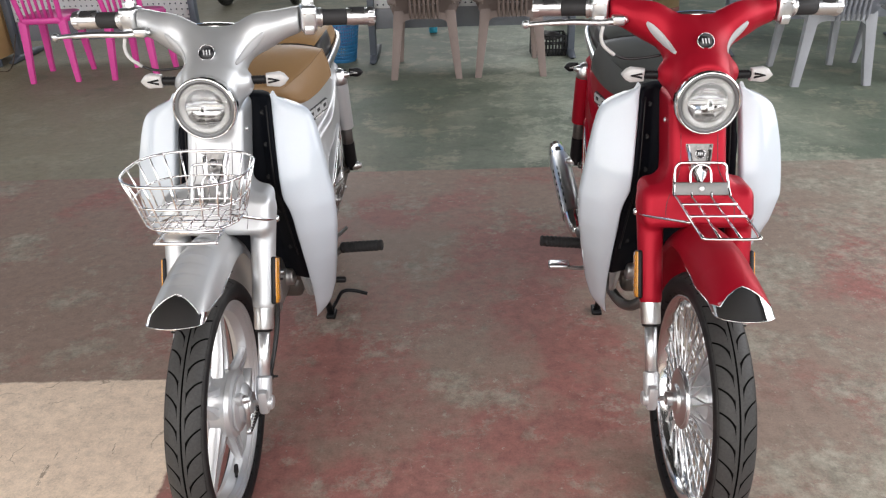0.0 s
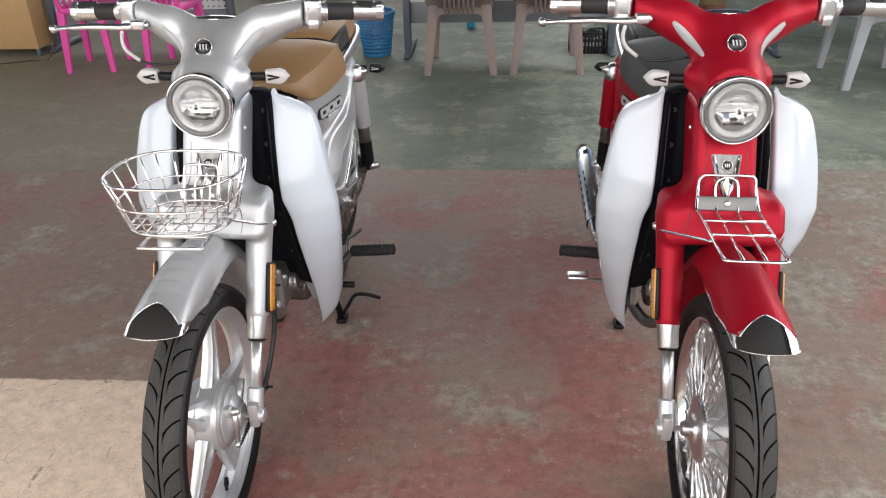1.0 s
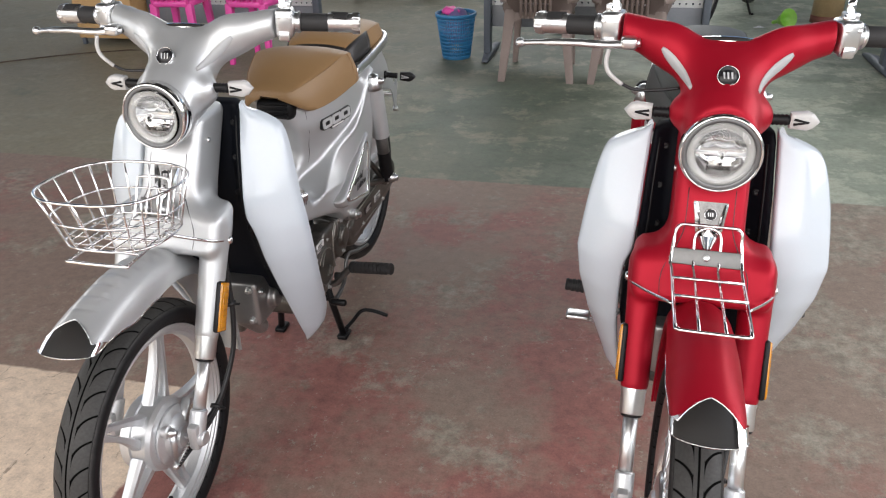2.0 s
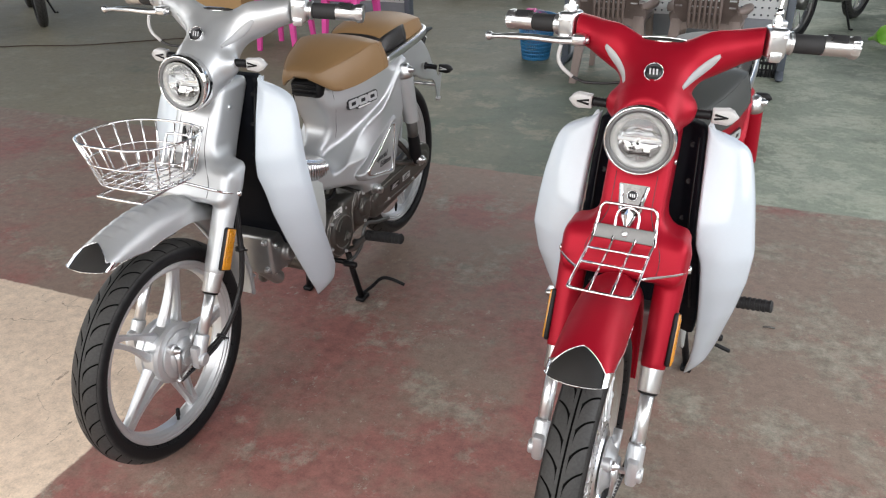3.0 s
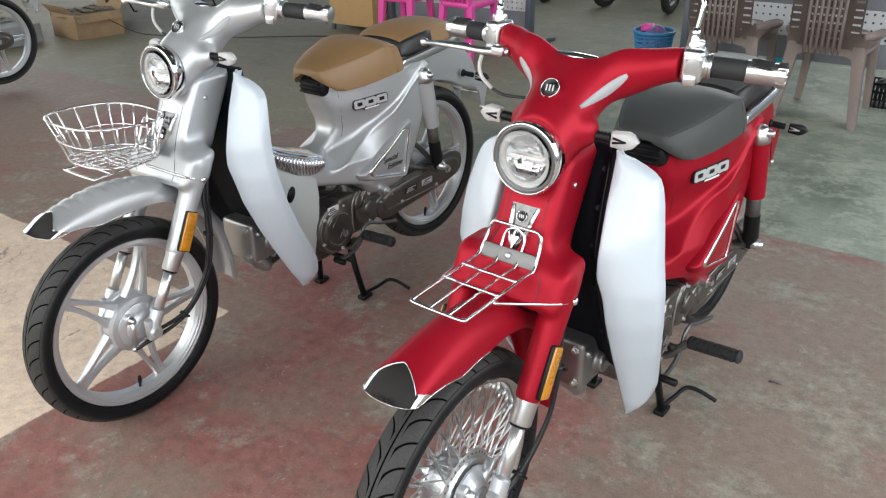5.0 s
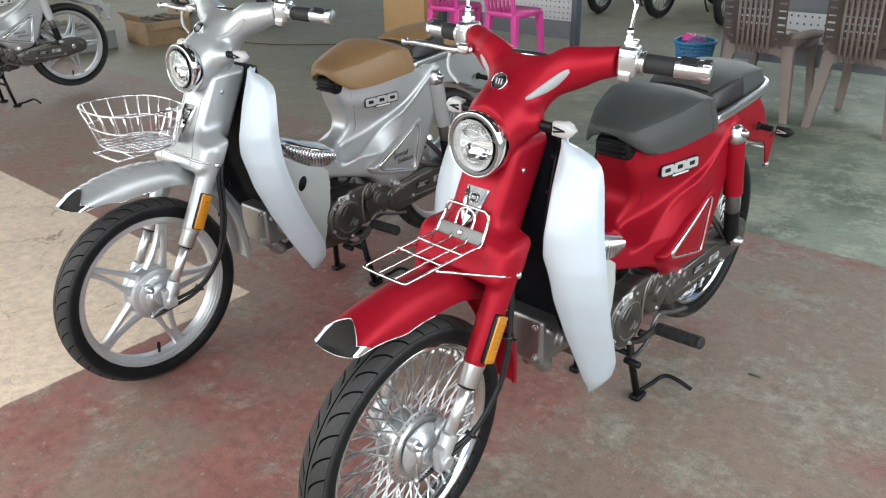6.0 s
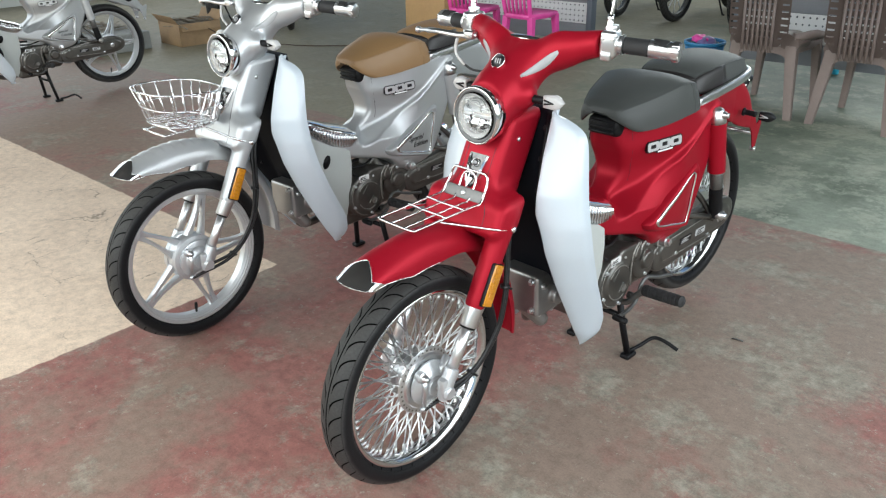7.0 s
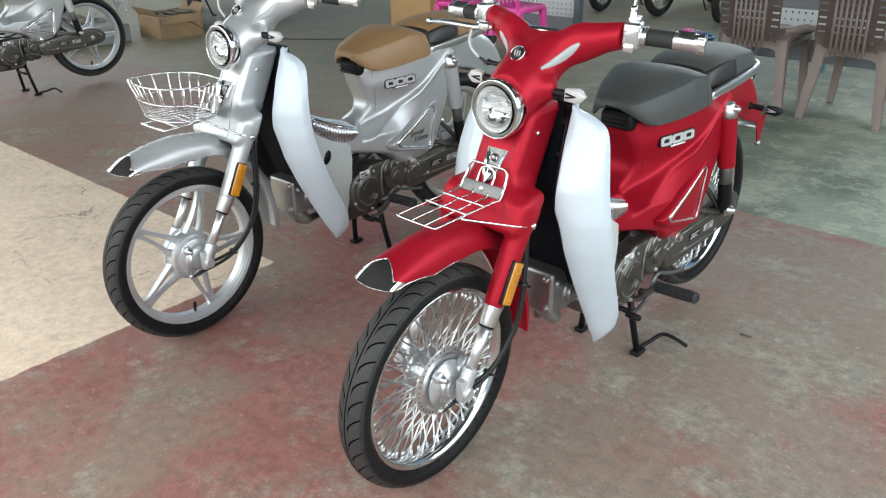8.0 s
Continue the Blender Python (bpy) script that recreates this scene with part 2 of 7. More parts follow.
def floor_material():
    """Worn floor paint on concrete: red in front, green behind, a bare cream bay; edges slightly ragged."""
    m, nt, b = nodes_of("painted_concrete_floor")
    tc = nt.nodes.new("ShaderNodeTexCoord")
    sep = nt.nodes.new("ShaderNodeSeparateXYZ")
    nt.links.new(tc.outputs["Object"], sep.inputs[0])
    x, y = sep.outputs[0], sep.outputs[1]

    def grey(a):
        return (a, a, a)

    def add(*v):
        out = v[0]
        for w in v[1:]:
            out = math_node(nt, "ADD", out, w)
        return out

    def times(a, k, c=0.0, clamp=False):
        return math_node(nt, "MULTIPLY_ADD", a, k, c, clamp=clamp)
    wob = times(noise_node(nt, 14, 5, 0.7), 0.03, -0.015)
    cloud, patch = noise_node(nt, 0.9, 4, 0.55), noise_node(nt, 3.4, 9, 0.70)
    mid, speck, fine = noise_node(nt, 13, 6, 0.7), noise_node(nt, 75, 4, 0.65), noise_node(nt, 46, 6, 0.7)
    # 0 deep in the hall, 1 towards the open side: worn paint plus painted side-light sheen
    wear_and_sheen = times(x, 0.62, -0.28, True)
    # brown grime on the left of the hall and between the rows of bikes
    aisle = times(x, -0.50, 0.02, True)
    inner_wear = math_node(nt, "MAXIMUM", aisle, times(y, 0.55, -1.30, True))
    # floor sheen painted as a paler strip of green between the desk and the bikes
    lane_sheen = math_node(nt, "MULTIPLY", times(x, 1.3, -0.2, True), times(x, -0.9, 2.35, True))
    ragged = add(times(noise_node(nt, 15, 10, 0.82), 0.60), times(speck, 0.14, -0.37))
    # red paint: grimy brown film, then bare slab in ragged islands, then small chips
    red = mix(nt, ramp(nt, cloud, [(0.34, grey(0)), (0.66, grey(1))]), (0.272, 0.110, 0.095), (0.310, 0.146, 0.126))
    red = mix(nt, ramp(nt, mid, [(0.36, grey(0.35)), (0.58, grey(0))]), red, (0.175, 0.090, 0.078))
    film = ramp(nt, add(times(noise_node(nt, 1.3, 7, 0.62), 1.7, -0.35), times(wear_and_sheen, 0.15), times(inner_wear, 0.12), times(ragged, 0.5)), [(0.42, grey(0)), (0.50, grey(0.45)), (0.61, grey(0.88))])
    red = mix(nt, film, red, mix(nt, wear_and_sheen, (0.252, 0.192, 0.152), (0.262, 0.226, 0.183)))
    bare = ramp(nt, add(times(noise_node(nt, 2.8, 8, 0.66), 1.25, -0.125), times(wear_and_sheen, 0.135), ragged), [(0.555, grey(0)), (0.60, grey(0.32)), (0.72, grey(0.75))])
    slab_tone = mix(nt, ramp(nt, mid, [(0.40, grey(0)), (0.62, grey(1))]), (0.235, 0.228, 0.185), (0.375, 0.360, 0.295))
    red = mix(nt, bare, red, slab_tone)
    chips = ramp(nt, add(noise_node(nt, 34, 6, 0.75), times(patch, 0.30), times(wear_and_sheen, 0.02)), [(0.77, grey(0)), (0.80, grey(0.6))])
    red = mix(nt, chips, red, (0.36, 0.345, 0.285))
    # green paint: pale ragged wear, the painted sheen and darker grime
    green = mix(nt, ramp(nt, cloud, [(0.34, grey(0)), (0.66, grey(1))]), (0.100, 0.128, 0.095), (0.145, 0.176, 0.133))
    green = mix(nt, ramp(nt, noise_node(nt, 5, 7, 0.7), [(0.34, grey(0.6)), (0.52, grey(0))]), green, (0.090, 0.105, 0.082))
    gfilm = ramp(nt, add(noise_node(nt, 1.7, 6, 0.6), times(lane_sheen, 0.21), times(aisle, 0.26), times(ragged, 0.3)), [(0.47, grey(0)), (0.66, grey(0.75))])
    green = mix(nt, gfilm, green, mix(nt, aisle, mix(nt, lane_sheen, (0.165, 0.178, 0.132), (0.340, 0.385, 0.310)), (0.275, 0.240, 0.170)))
    gbare = ramp(nt, add(noise_node(nt, 3.6, 8, 0.66), times(lane_sheen, 0.06), ragged), [(0.545, grey(0)), (0.58, grey(0.4)), (0.70, grey(0.75))])
    green = mix(nt, gbare, green, mix(nt, lane_sheen, (0.285, 0.270, 0.200), (0.450, 0.475, 0.385)))
    # bare cream bay with scratches, pits and hairline cracks
    cream = mix(nt, ramp(nt, patch, [(0.36, grey(0)), (0.70, grey(1))]), (0.76, 0.62, 0.485), (0.64, 0.51, 0.395))
    scratch = ramp(nt, noise_node(nt, 7, 6, 0.8, "Object", (3.0, 0.6, 1)), [(0.625, grey(0)), (0.65, grey(1))])
    dots = ramp(nt, noise_node(nt, 60, 2, 0.5), [(0.70, grey(0)), (0.74, grey(1))])
    cream = mix(nt, math_node(nt, "MAXIMUM", times(scratch, 0.8), times(dots, 0.35)), cream, (0.22, 0.17, 0.13))
    crack = nt.nodes.new("ShaderNodeTexVoronoi")
    crack.feature = "DISTANCE_TO_EDGE"
    crack.inputs["Scale"].default_value = 2.6
    warp = nt.nodes.new("ShaderNodeVectorMath")
    warp.operation = "MULTIPLY_ADD"
    warp.inputs[1].default_value = (0.35, 0.35, 0.0)
    swirl = nt.nodes.new("ShaderNodeTexNoise")
    swirl.inputs["Scale"].default_value, swirl.inputs["Detail"].default_value = 5.0, 6.0
    nt.links.new(tc.outputs["Object"], swirl.inputs["Vector"])
    nt.links.new(swirl.outputs["Color"], warp.inputs[0])
    nt.links.new(tc.outputs["Object"], warp.inputs[2])
    nt.links.new(warp.outputs[0], crack.inputs["Vector"])
    line = math_node(nt, "MULTIPLY", ramp(nt, crack.outputs["Distance"], [(0.0, grey(1)), (0.008, grey(0))]), ramp(nt, patch, [(0.48, grey(0)), (0.56, grey(0.8))]))
    cream = mix(nt, line, cream, (0.16, 0.12, 0.09))
    red = mix(nt, times(line, 0.35), red, (0.40, 0.30, 0.26))
    # the three fields
    is_green = ramp(nt, add(math_node(nt, "SUBTRACT", y, 3.75), wob), [(0.0, grey(0)), (0.012, grey(1))])
    cx = math_node(nt, "SUBTRACT", -0.505, add(x, wob))
    cy = math_node(nt, "SUBTRACT", 2.115, add(y, wob))
    is_cream = ramp(nt, math_node(nt, "MINIMUM", cx, cy), [(0.0, grey(0)), (0.008, grey(1))])
    col = mix(nt, is_cream, mix(nt, is_green, red, green), cream)
    mottle = math_node(nt, "MULTIPLY_ADD", noise_node(nt, 26, 9, 0.78), 0.7, times(noise_node(nt, 170, 3, 0.6), 0.3))
    dust = ramp(nt, mottle, [(0.36, grey(0.62)), (0.50, grey(0.97)), (0.64, grey(1.25))])
    mul = nt.nodes.new("ShaderNodeMix")
    mul.data_type, mul.blend_type = "RGBA", "MULTIPLY"
    mul.inputs[0].default_value = 0.75
    nt.links.new(col, mul.inputs[6])
    nt.links.new(dust, mul.inputs[7])
    nt.links.new(mul.outputs[2], b.inputs["Base Color"])
    nt.links.new(add(times(mid, 0.25, 0.44), times(bare, 0.12)), b.inputs["Roughness"])
    b.inputs["Specular IOR Level"].default_value = 0.30
    bump(nt, b, times(fine, 0.4, 0.0), 0.20, 0.0008)
    return m


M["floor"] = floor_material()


# ---- building tools ----
def link_mesh(name, me, mat, parent=None, label="", smooth=True):
    me.materials.clear()
    me.materials.append(mat)
    if smooth and not me.get("kept"):
        me.shade_smooth()
    ob = new(name, me)
    if parent is not None:
        ob.parent = parent
    if label:
        ob["label"] = label
    return ob


def part(name, bm, material, parent, label="", smooth=True, sharp=None):
    """Link a bmesh as one mesh object under a thing or under a part."""
    me = bpy.data.meshes.new(name)
    bmesh.ops.recalc_face_normals(bm, faces=bm.faces)
    if sharp is not None:
        for e in bm.edges:
            if len(e.link_faces) == 2 and e.calc_face_angle(0) > radians(sharp):
                e.smooth = False
    bm.to_mesh(me)
    bm.free()
    ob = link_mesh(name, me, material, parent, label, False)
    if smooth:
        for p in me.polygons:
            p.use_smooth = True
    return ob


def thing(name, m, label, category, group="", kind=""):
    ob = new(name)
    ob.empty_display_size = 0.1
    ob.matrix_world = m
    return tagged(ob, label, category, group, kind)


def box(bm, lo, hi, bevel=0.0, m=None, segments=2):
    r = bmesh.ops.create_cube(bm, size=1)
    c, s = [(a + b) / 2 for a, b in zip(lo, hi)], [b - a for a, b in zip(lo, hi)]
    vs = r["verts"]
    bmesh.ops.scale(bm, verts=vs, vec=s)
    bmesh.ops.translate(bm, verts=vs, vec=c)
    if bevel:
        es = list({e for v in vs for e in v.link_edges})
        g = bmesh.ops.bevel(bm, geom=es, offset=bevel, segments=segments, affect="EDGES", profile=0.5)
        vs = list({v for f in g["faces"] for v in f.verts} | {v for v in vs if v.is_valid})
    if m is not None:
        bmesh.ops.transform(bm, matrix=m, verts=vs)
    return vs


def rings(bm, loops, closed=True, cap=True):
    """Skin between rings of points; each ring is closed."""
    rows = [[bm.verts.new(p) for p in loop] for loop in loops]
    n = len(rows[0])
    for a, b in zip(rows, rows[1:]):
        for i in range(n if closed else n - 1):
            j = (i + 1) % n
            bm.faces.new((a[i], a[j], b[j], b[i]))
    if cap and closed:
        bm.faces.new(rows[0][::-1])
        bm.faces.new(rows[-1])
    return [v for r in rows for v in r]


def lathe(bm, profile, origin, axis, seg=32, cap=True):
    """Turn (distance along axis, radius) pairs about an axis."""
    axis = Vector(axis).normalized()
    q = Vector((0, 0, 1)).rotation_difference(axis).to_matrix()
    o = Vector(origin)
    loops = [[o + q @ Vector((r * math.cos(2 * math.pi * k / seg), r * math.sin(2 * math.pi * k / seg), d)) for k in range(seg)] for d, r in profile]
    return rings(bm, loops, True, cap)


def smooth_path(points, steps=6):
    """A Catmull-Rom line through points."""
    p = [Vector(a) for a in points]
    if len(p) < 3:
        return p
    p = [2 * p[0] - p[1]] + p + [2 * p[-1] - p[-2]]
    out = []
    for i in range(1, len(p) - 2):
        for k in range(steps):
            t = k / steps
            a, b, c, d = p[i - 1:i + 3]
            out.append(0.5 * (2 * b + (c - a) * t + (2 * a - 5 * b + 4 * c - d) * t * t + (3 * b - a - 3 * c + d) * t ** 3))
    return out + [p[-2]]


def tube(bm, points, r, sides=8, closed=False, cap=True, flat=1.0):
    """A round bar along points; r may be one radius or one for each point."""
    pts = [Vector(p) for p in points]
    n = len(pts)
    rs = r if isinstance(r, (list, tuple)) else [r] * n
    loops, ref = [], None
    for i, p in enumerate(pts):
        d = (pts[(i + 1) % n] - pts[i - 1]) if closed else (pts[min(i + 1, n - 1)] - pts[max(i - 1, 0)])
        d.normalize()
        if ref is None:
            ref = d.orthogonal().normalized()
        ref = (ref - d * ref.dot(d)).normalized()
        s = d.cross(ref)
        loops.append([p + rs[i] * (ref * math.cos(2 * math.pi * k / sides) + s * flat * math.sin(2 * math.pi * k / sides)) for k in range(sides)])
    if closed:
        loops.append(loops[0])
    rings(bm, loops, True, cap and not closed)
    if closed:
        bmesh.ops.remove_doubles(bm, verts=bm.verts, dist=1e-6)


# solid shapes as distance fields, skinned by averaging the edge crossings of each cell
def smin(a, b, k):
    h = np.clip(0.5 + 0.5 * (b - a) / k, 0, 1)
    return b * (1 - h) + a * h - k * h * (1 - h)


def smax(a, b, k):
    return -smin(-a, -b, k)


def capsule(p, a, b, ra, rb):
    a, b = np.array(a, np.float32), np.array(b, np.float32)
    d = b - a
    w = [p[i] - a[i] for i in range(3)]
    t = np.clip((w[0] * d[0] + w[1] * d[1] + w[2] * d[2]) / (d @ d), 0, 1)
    return np.sqrt(sum((w[i] - t * d[i]) ** 2 for i in range(3))) - (ra + (rb - ra) * t)


def ellipsoid(p, c, r, m=None):
    w = [p[i] - c[i] for i in range(3)]
    if m is not None:
        w = [sum(m[j][i] * w[j] for j in range(3)) for i in range(3)]
    k0 = np.sqrt(sum((w[i] / r[i]) ** 2 for i in range(3)))
    k1 = np.sqrt(sum((w[i] / r[i] ** 2) ** 2 for i in range(3))) + 1e-9
    return k0 * (k0 - 1) / k1


def round_box(p, c, half, r, m=None):
    w = [p[i] - c[i] for i in range(3)]
    if m is not None:
        w = [sum(m[j][i] * w[j] for j in range(3)) for i in range(3)]
    q = [np.abs(w[i]) - (half[i] - r) for i in range(3)]
    return np.sqrt(sum(np.maximum(v, 0) ** 2 for v in q)) + np.minimum(np.maximum(q[0], np.maximum(q[1], q[2])), 0) - r


def outline(u, v, pts):
    """Signed distance to a closed outline in a plane."""
    best = np.full(u.shape, 1e9, np.float32)
    inside = np.zeros(u.shape, bool)
    n = len(pts)
    for i in range(n):
        (ax, ay), (bx, by) = pts[i], pts[(i + 1) % n]
        ex, ey = bx - ax, by - ay
        wx, wy = u - ax, v - ay
        t = np.clip((wx * ex + wy * ey) / (ex * ex + ey * ey + 1e-12), 0, 1)
        best = np.minimum(best, (wx - t * ex) ** 2 + (wy - t * ey) ** 2)
        cond = (ay > v) != (by > v)
        if abs(ey) > 1e-9:
            inside ^= cond & (wx < wy * ex / ey)
    d = np.sqrt(best)
    return np.where(inside, -d, d)


def curvy(pts, steps=5):
    """Closed smooth outline through points."""
    n = len(pts)
    out = []
    for i in range(n):
        a, b, c, d = (np.array(pts[(i + k) % n], float) for k in (-1, 0, 1, 2))
        for k in range(steps):
            t = k / steps
            out.append(tuple(0.5 * (2 * b + (c - a) * t + (2 * a - 5 * b + 4 * c - d) * t * t + (3 * b - a - 3 * c + d) * t ** 3)))
    return out


def skin(name, field, lo, hi, h):
    """Mesh of the surface where field(x, y, z) is zero, inside a box, with cells of size h."""
    ax = [np.arange(a - 2 * h, b + 2.5 * h, h, dtype=np.float32) for a, b in zip(lo, hi)]
    P = np.meshgrid(*ax, indexing="ij")
    D = field(P).astype(np.float32)
    S = D < 0
    nx, ny, nz = D.shape
    pos, cnt = np.zeros((nx - 1, ny - 1, nz - 1, 3), np.float32), np.zeros((nx - 1, ny - 1, nz - 1), np.int32)
    for axis in range(3):
        o1, o2 = [a for a in range(3) if a != axis]
        s0, s1 = [slice(None)] * 3, [slice(None)] * 3
        s0[axis], s1[axis] = slice(0, -1), slice(1, None)
        a, b = D[tuple(s0)], D[tuple(s1)]
        cross = (a < 0) != (b < 0)
        t = np.where(cross, a / np.where(cross, a - b, 1), 0)
        for i in (0, 1):
            for j in (0, 1):
                sl = [slice(None)] * 3
                sl[o1] = slice(i, D.shape[o1] - 1 + i)
                sl[o2] = slice(j, D.shape[o2] - 1 + j)
                c, tt = cross[tuple(sl)], t[tuple(sl)]
                cnt += c
                for k in range(3):
                    off = tt if k == axis else (i if k == o1 else j)
                    pos[..., k] += np.where(c, off, 0)
    has = cnt > 0
    ids = np.full(has.shape, -1, np.int64)
    ids[has] = np.arange(has.sum())
    idx = np.argwhere(has)
    verts = (idx + pos[has] / cnt[has][:, None]) * h + np.array([a[0] for a in ax])
    faces = []
    for axis in range(3):
        o1, o2 = [(1, 2), (2, 0), (0, 1)][axis]
        s0, s1 = [slice(1, -1)] * 3, [slice(1, -1)] * 3
        s0[axis], s1[axis] = slice(0, -1), slice(1, None)
        a, b = S[tuple(s0)], S[tuple(s1)]
        for flip, mask in ((False, a & ~b), (True, ~a & b)):
            e = np.argwhere(mask)
            if not len(e):
                continue
            base = e + 1
            base[:, axis] -= 1
            quad = []
            for i, j in ((-1, -1), (0, -1), (0, 0), (-1, 0)):
                q = base.copy()
                q[:, o1] += i
                q[:, o2] += j
                quad.append(ids[q[:, 0], q[:, 1], q[:, 2]])
            quad = np.stack(quad, 1)
            faces.append(quad[:, ::-1] if flip else quad)
    faces = np.concatenate(faces)
    faces = faces[(faces >= 0).all(1)]
    me = bpy.data.meshes.new(name)
    me.from_pydata(verts.tolist(), [], faces.tolist())
    me.shade_smooth()
    me["kept"] = True
    return me


# ---- the hall ----
def slab(name, lo, hi, mat, label, bevel=0.0):
    bm = bmesh.new()
    box(bm, lo, hi, bevel)
    ob = part(name, bm, mat, None, smooth=False)
    return tagged(ob, label, name.split("_")[0], kind="structure")


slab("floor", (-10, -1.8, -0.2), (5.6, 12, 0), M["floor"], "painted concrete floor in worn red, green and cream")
slab("ground", (-60, -60, -0.32), (60, 60, -0.202), M["concrete"], "grey concrete yard outside")
# roof out of view, added dark so that the chrome reflects black
slab("ceiling", (-10.2, -1.8, 4.3), (5.8, 8.8, 4.42), M["shaded_roof"], "unseen sheet metal roof, coloured near black for its shade")
slab("wall_back", (-10.2, 12.0, -0.2), (5.8, 12.2, 2.45), M["wall_paint"], "plain painted rear wall below an open strip")
slab("wall_left", (-10.2, -1.8, -0.2), (-10.0, 12.0, 0.8), M["wall_paint"], "low painted side wall")
slab("wall_right", (5.6, 5.0, -0.2), (5.8, 12.0, 4.3), M["wall_paint"], "painted side wall")
slab("wall_low", (5.6, -1.8, -0.2), (5.8, 5.0, 0.5), M["wall_paint"], "low painted side wall")


# ---- step-through motorcycles ----
# Local axes of a motorcycle: x to its left, y to its rear, z up; the front axle stands over the origin.
FRONT_R, REAR_R = 0.284, 0.294
FRONT_AXLE, REAR_AXLE = Vector((0, 0, 0.28)), Vector((0, 1.306, 0.334))
RAKE = 0.5
made_meshes = {}


def fork_y(z):
    return RAKE * (z - 0.28)


def steer_matrix(degrees):
    foot, axis = Vector((0, 0.03, 0.28)), Vector((0, RAKE, 1)).normalized()
    return Matrix.Translation(foot) @ Matrix.Rotation(radians(degrees), 4, axis) @ Matrix.Translation(-foot)


def solid(name, field, lo, hi, h, mat, parent, label="", m=None):
    key = name + str(lo) + str(hi)
    if key not in made_meshes:
        made_meshes[key] = skin(name, field, lo, hi, h)
    ob = link_mesh(name, made_meshes[key].copy(), mat, parent, label)
    if m is not None:
        ob.matrix_basis = m
    return ob


def arc_sheet(p, top, edge, width, thick, round_k=0.03):
    """A pressed mudguard: outer hull from the side line top, kept inside the side outline edge."""
    x, y, z = p
    outer = smax(outline(y, z, top), np.abs(x) - width, round_k)
    shell = np.maximum(outer, -(outer + thick))
    return smax(shell, outline(y, z, edge), 0.004)


FENDER_ANGLE = [-36, -31, -27, -23, -10, 6, 18, 30, 50, 72, 94]
FENDER_RADIUS = [0.376, 0.384, 0.388, 0.391, 0.388, 0.388, 0.390, 0.384, 0.372, 0.358, 0.352]
FENDER_WIDTH = [0.050, 0.051, 0.053, 0.054, 0.057, 0.056, 0.054, 0.051, 0.048, 0.046, 0.045]
FENDER_DROP = [0.012, 0.018, 0.025, 0.036, 0.067, 0.068, 0.058, 0.044, 0.042, 0.038, 0.034]


def fender_sheet(start, end, rows, grow, ridge):
    """Pressed mudguard swept about the front axle. start and end give the angle for a place across the sheet."""
    bm = bmesh.new()
    cols = 25
    outer, inner = [], []
    for i in range(rows + 1):
        ro, ri = [], []
        for j in range(cols):
            t = -1 + 2 * j / (cols - 1)
            a = start(t) + (end(t) - start(t)) * i / rows
            R, w, drop = (float(np.interp(a, FENDER_ANGLE, v)) for v in (FENDER_RADIUS, FENDER_WIDTH, FENDER_DROP))
            b = math.radians(97 * t)
            x = (w + grow) * math.sin(b)
            r = R + grow - drop * (1 - math.cos(b)) / 1.12
            if ridge and -22 < a < 26:
                k = min(1, (a + 22) / 4, (26 - a) / 6)
                step = 1.0 if (a / 5.2) % 1.0 < 0.66 or ridge < 0.002 else 0.0
                r += ridge * k * (1 if abs(x) < 0.024 else max(0, 1 - (abs(x) - 0.024) / 0.004)) * step
            an = math.radians(a)
            for lst, q in ((ro, 0.0), (ri, 0.0045)):
                rr, xx = r - q * max(0.0, math.cos(b)), x - q * math.sin(b)
                lst.append((xx, rr * math.sin(an), 0.28 + rr * math.cos(an)))
        outer.append(ro)
        inner.append(ri)
    rings(bm, [o + n[::-1] for o, n in zip(outer, inner)])
    return bm


def front_fender(parent, style, m):
    bm = fender_sheet(lambda t: -31.0 + 4.0 * t * t, lambda t: 94 - 3 * t * t, 170, 0.0, 0.0030 if style["front"] != "rack" else 0.0012)
    ob = part("front_fender", bm, style["paint"], parent, style["paint_word"] + " painted front fender", sharp=60)
    ob.matrix_basis = m
    def front_edge(t):
        return -31.4 + 4.0 * t * t

    def rear_edge(t):
        return -20.5 - 5.6 * min(1.0, abs(t) / 0.56) ** 1.25 + 3.2 * max(0.0, abs(t) - 0.56) / 0.44
    bm = fender_sheet(front_edge, rear_edge, 8, 0.0018, 0)
    tip = part("fender_tip", bm, M["chrome"], ob, "chrome fender tip", sharp=60)
    for edge in (front_edge, rear_edge):
        bm = bmesh.new()
        pts = []
        for k in range(33):
            t = -1 + k / 16
            a = edge(t)
            R, w, drop = (float(np.interp(a, FENDER_ANGLE, v)) for v in (FENDER_RADIUS, FENDER_WIDTH, FENDER_DROP))
            b = math.radians(97 * t)
            r = R + 0.002 - drop * (1 - math.cos(b)) / 1.12
            pts.append(((w + 0.002) * math.sin(b), r * math.sin(math.radians(a)), 0.28 + r * math.cos(math.radians(a))))
        tube(bm, pts, 0.0007, 6)
        part("tip_bead", bm, M["chrome"], tip)
    for side in (-1, 1):
        bm = bmesh.new()
        pts = []
        for k in range(16):
            a = -27 + 34 * k / 15
            R, w, drop = (float(np.interp(a, FENDER_ANGLE, v)) for v in (FENDER_RADIUS, FENDER_WIDTH, FENDER_DROP))
            r = R - drop * (1 - math.cos(math.radians(97))) / 1.12
            pts.append((side * w, r * math.sin(math.radians(a)), 0.28 + r * math.cos(math.radians(a))))
        tube(bm, pts, 0.0017, 6)
        part("fender_trim", bm, M["chrome"], ob, "thin chrome edge trim")


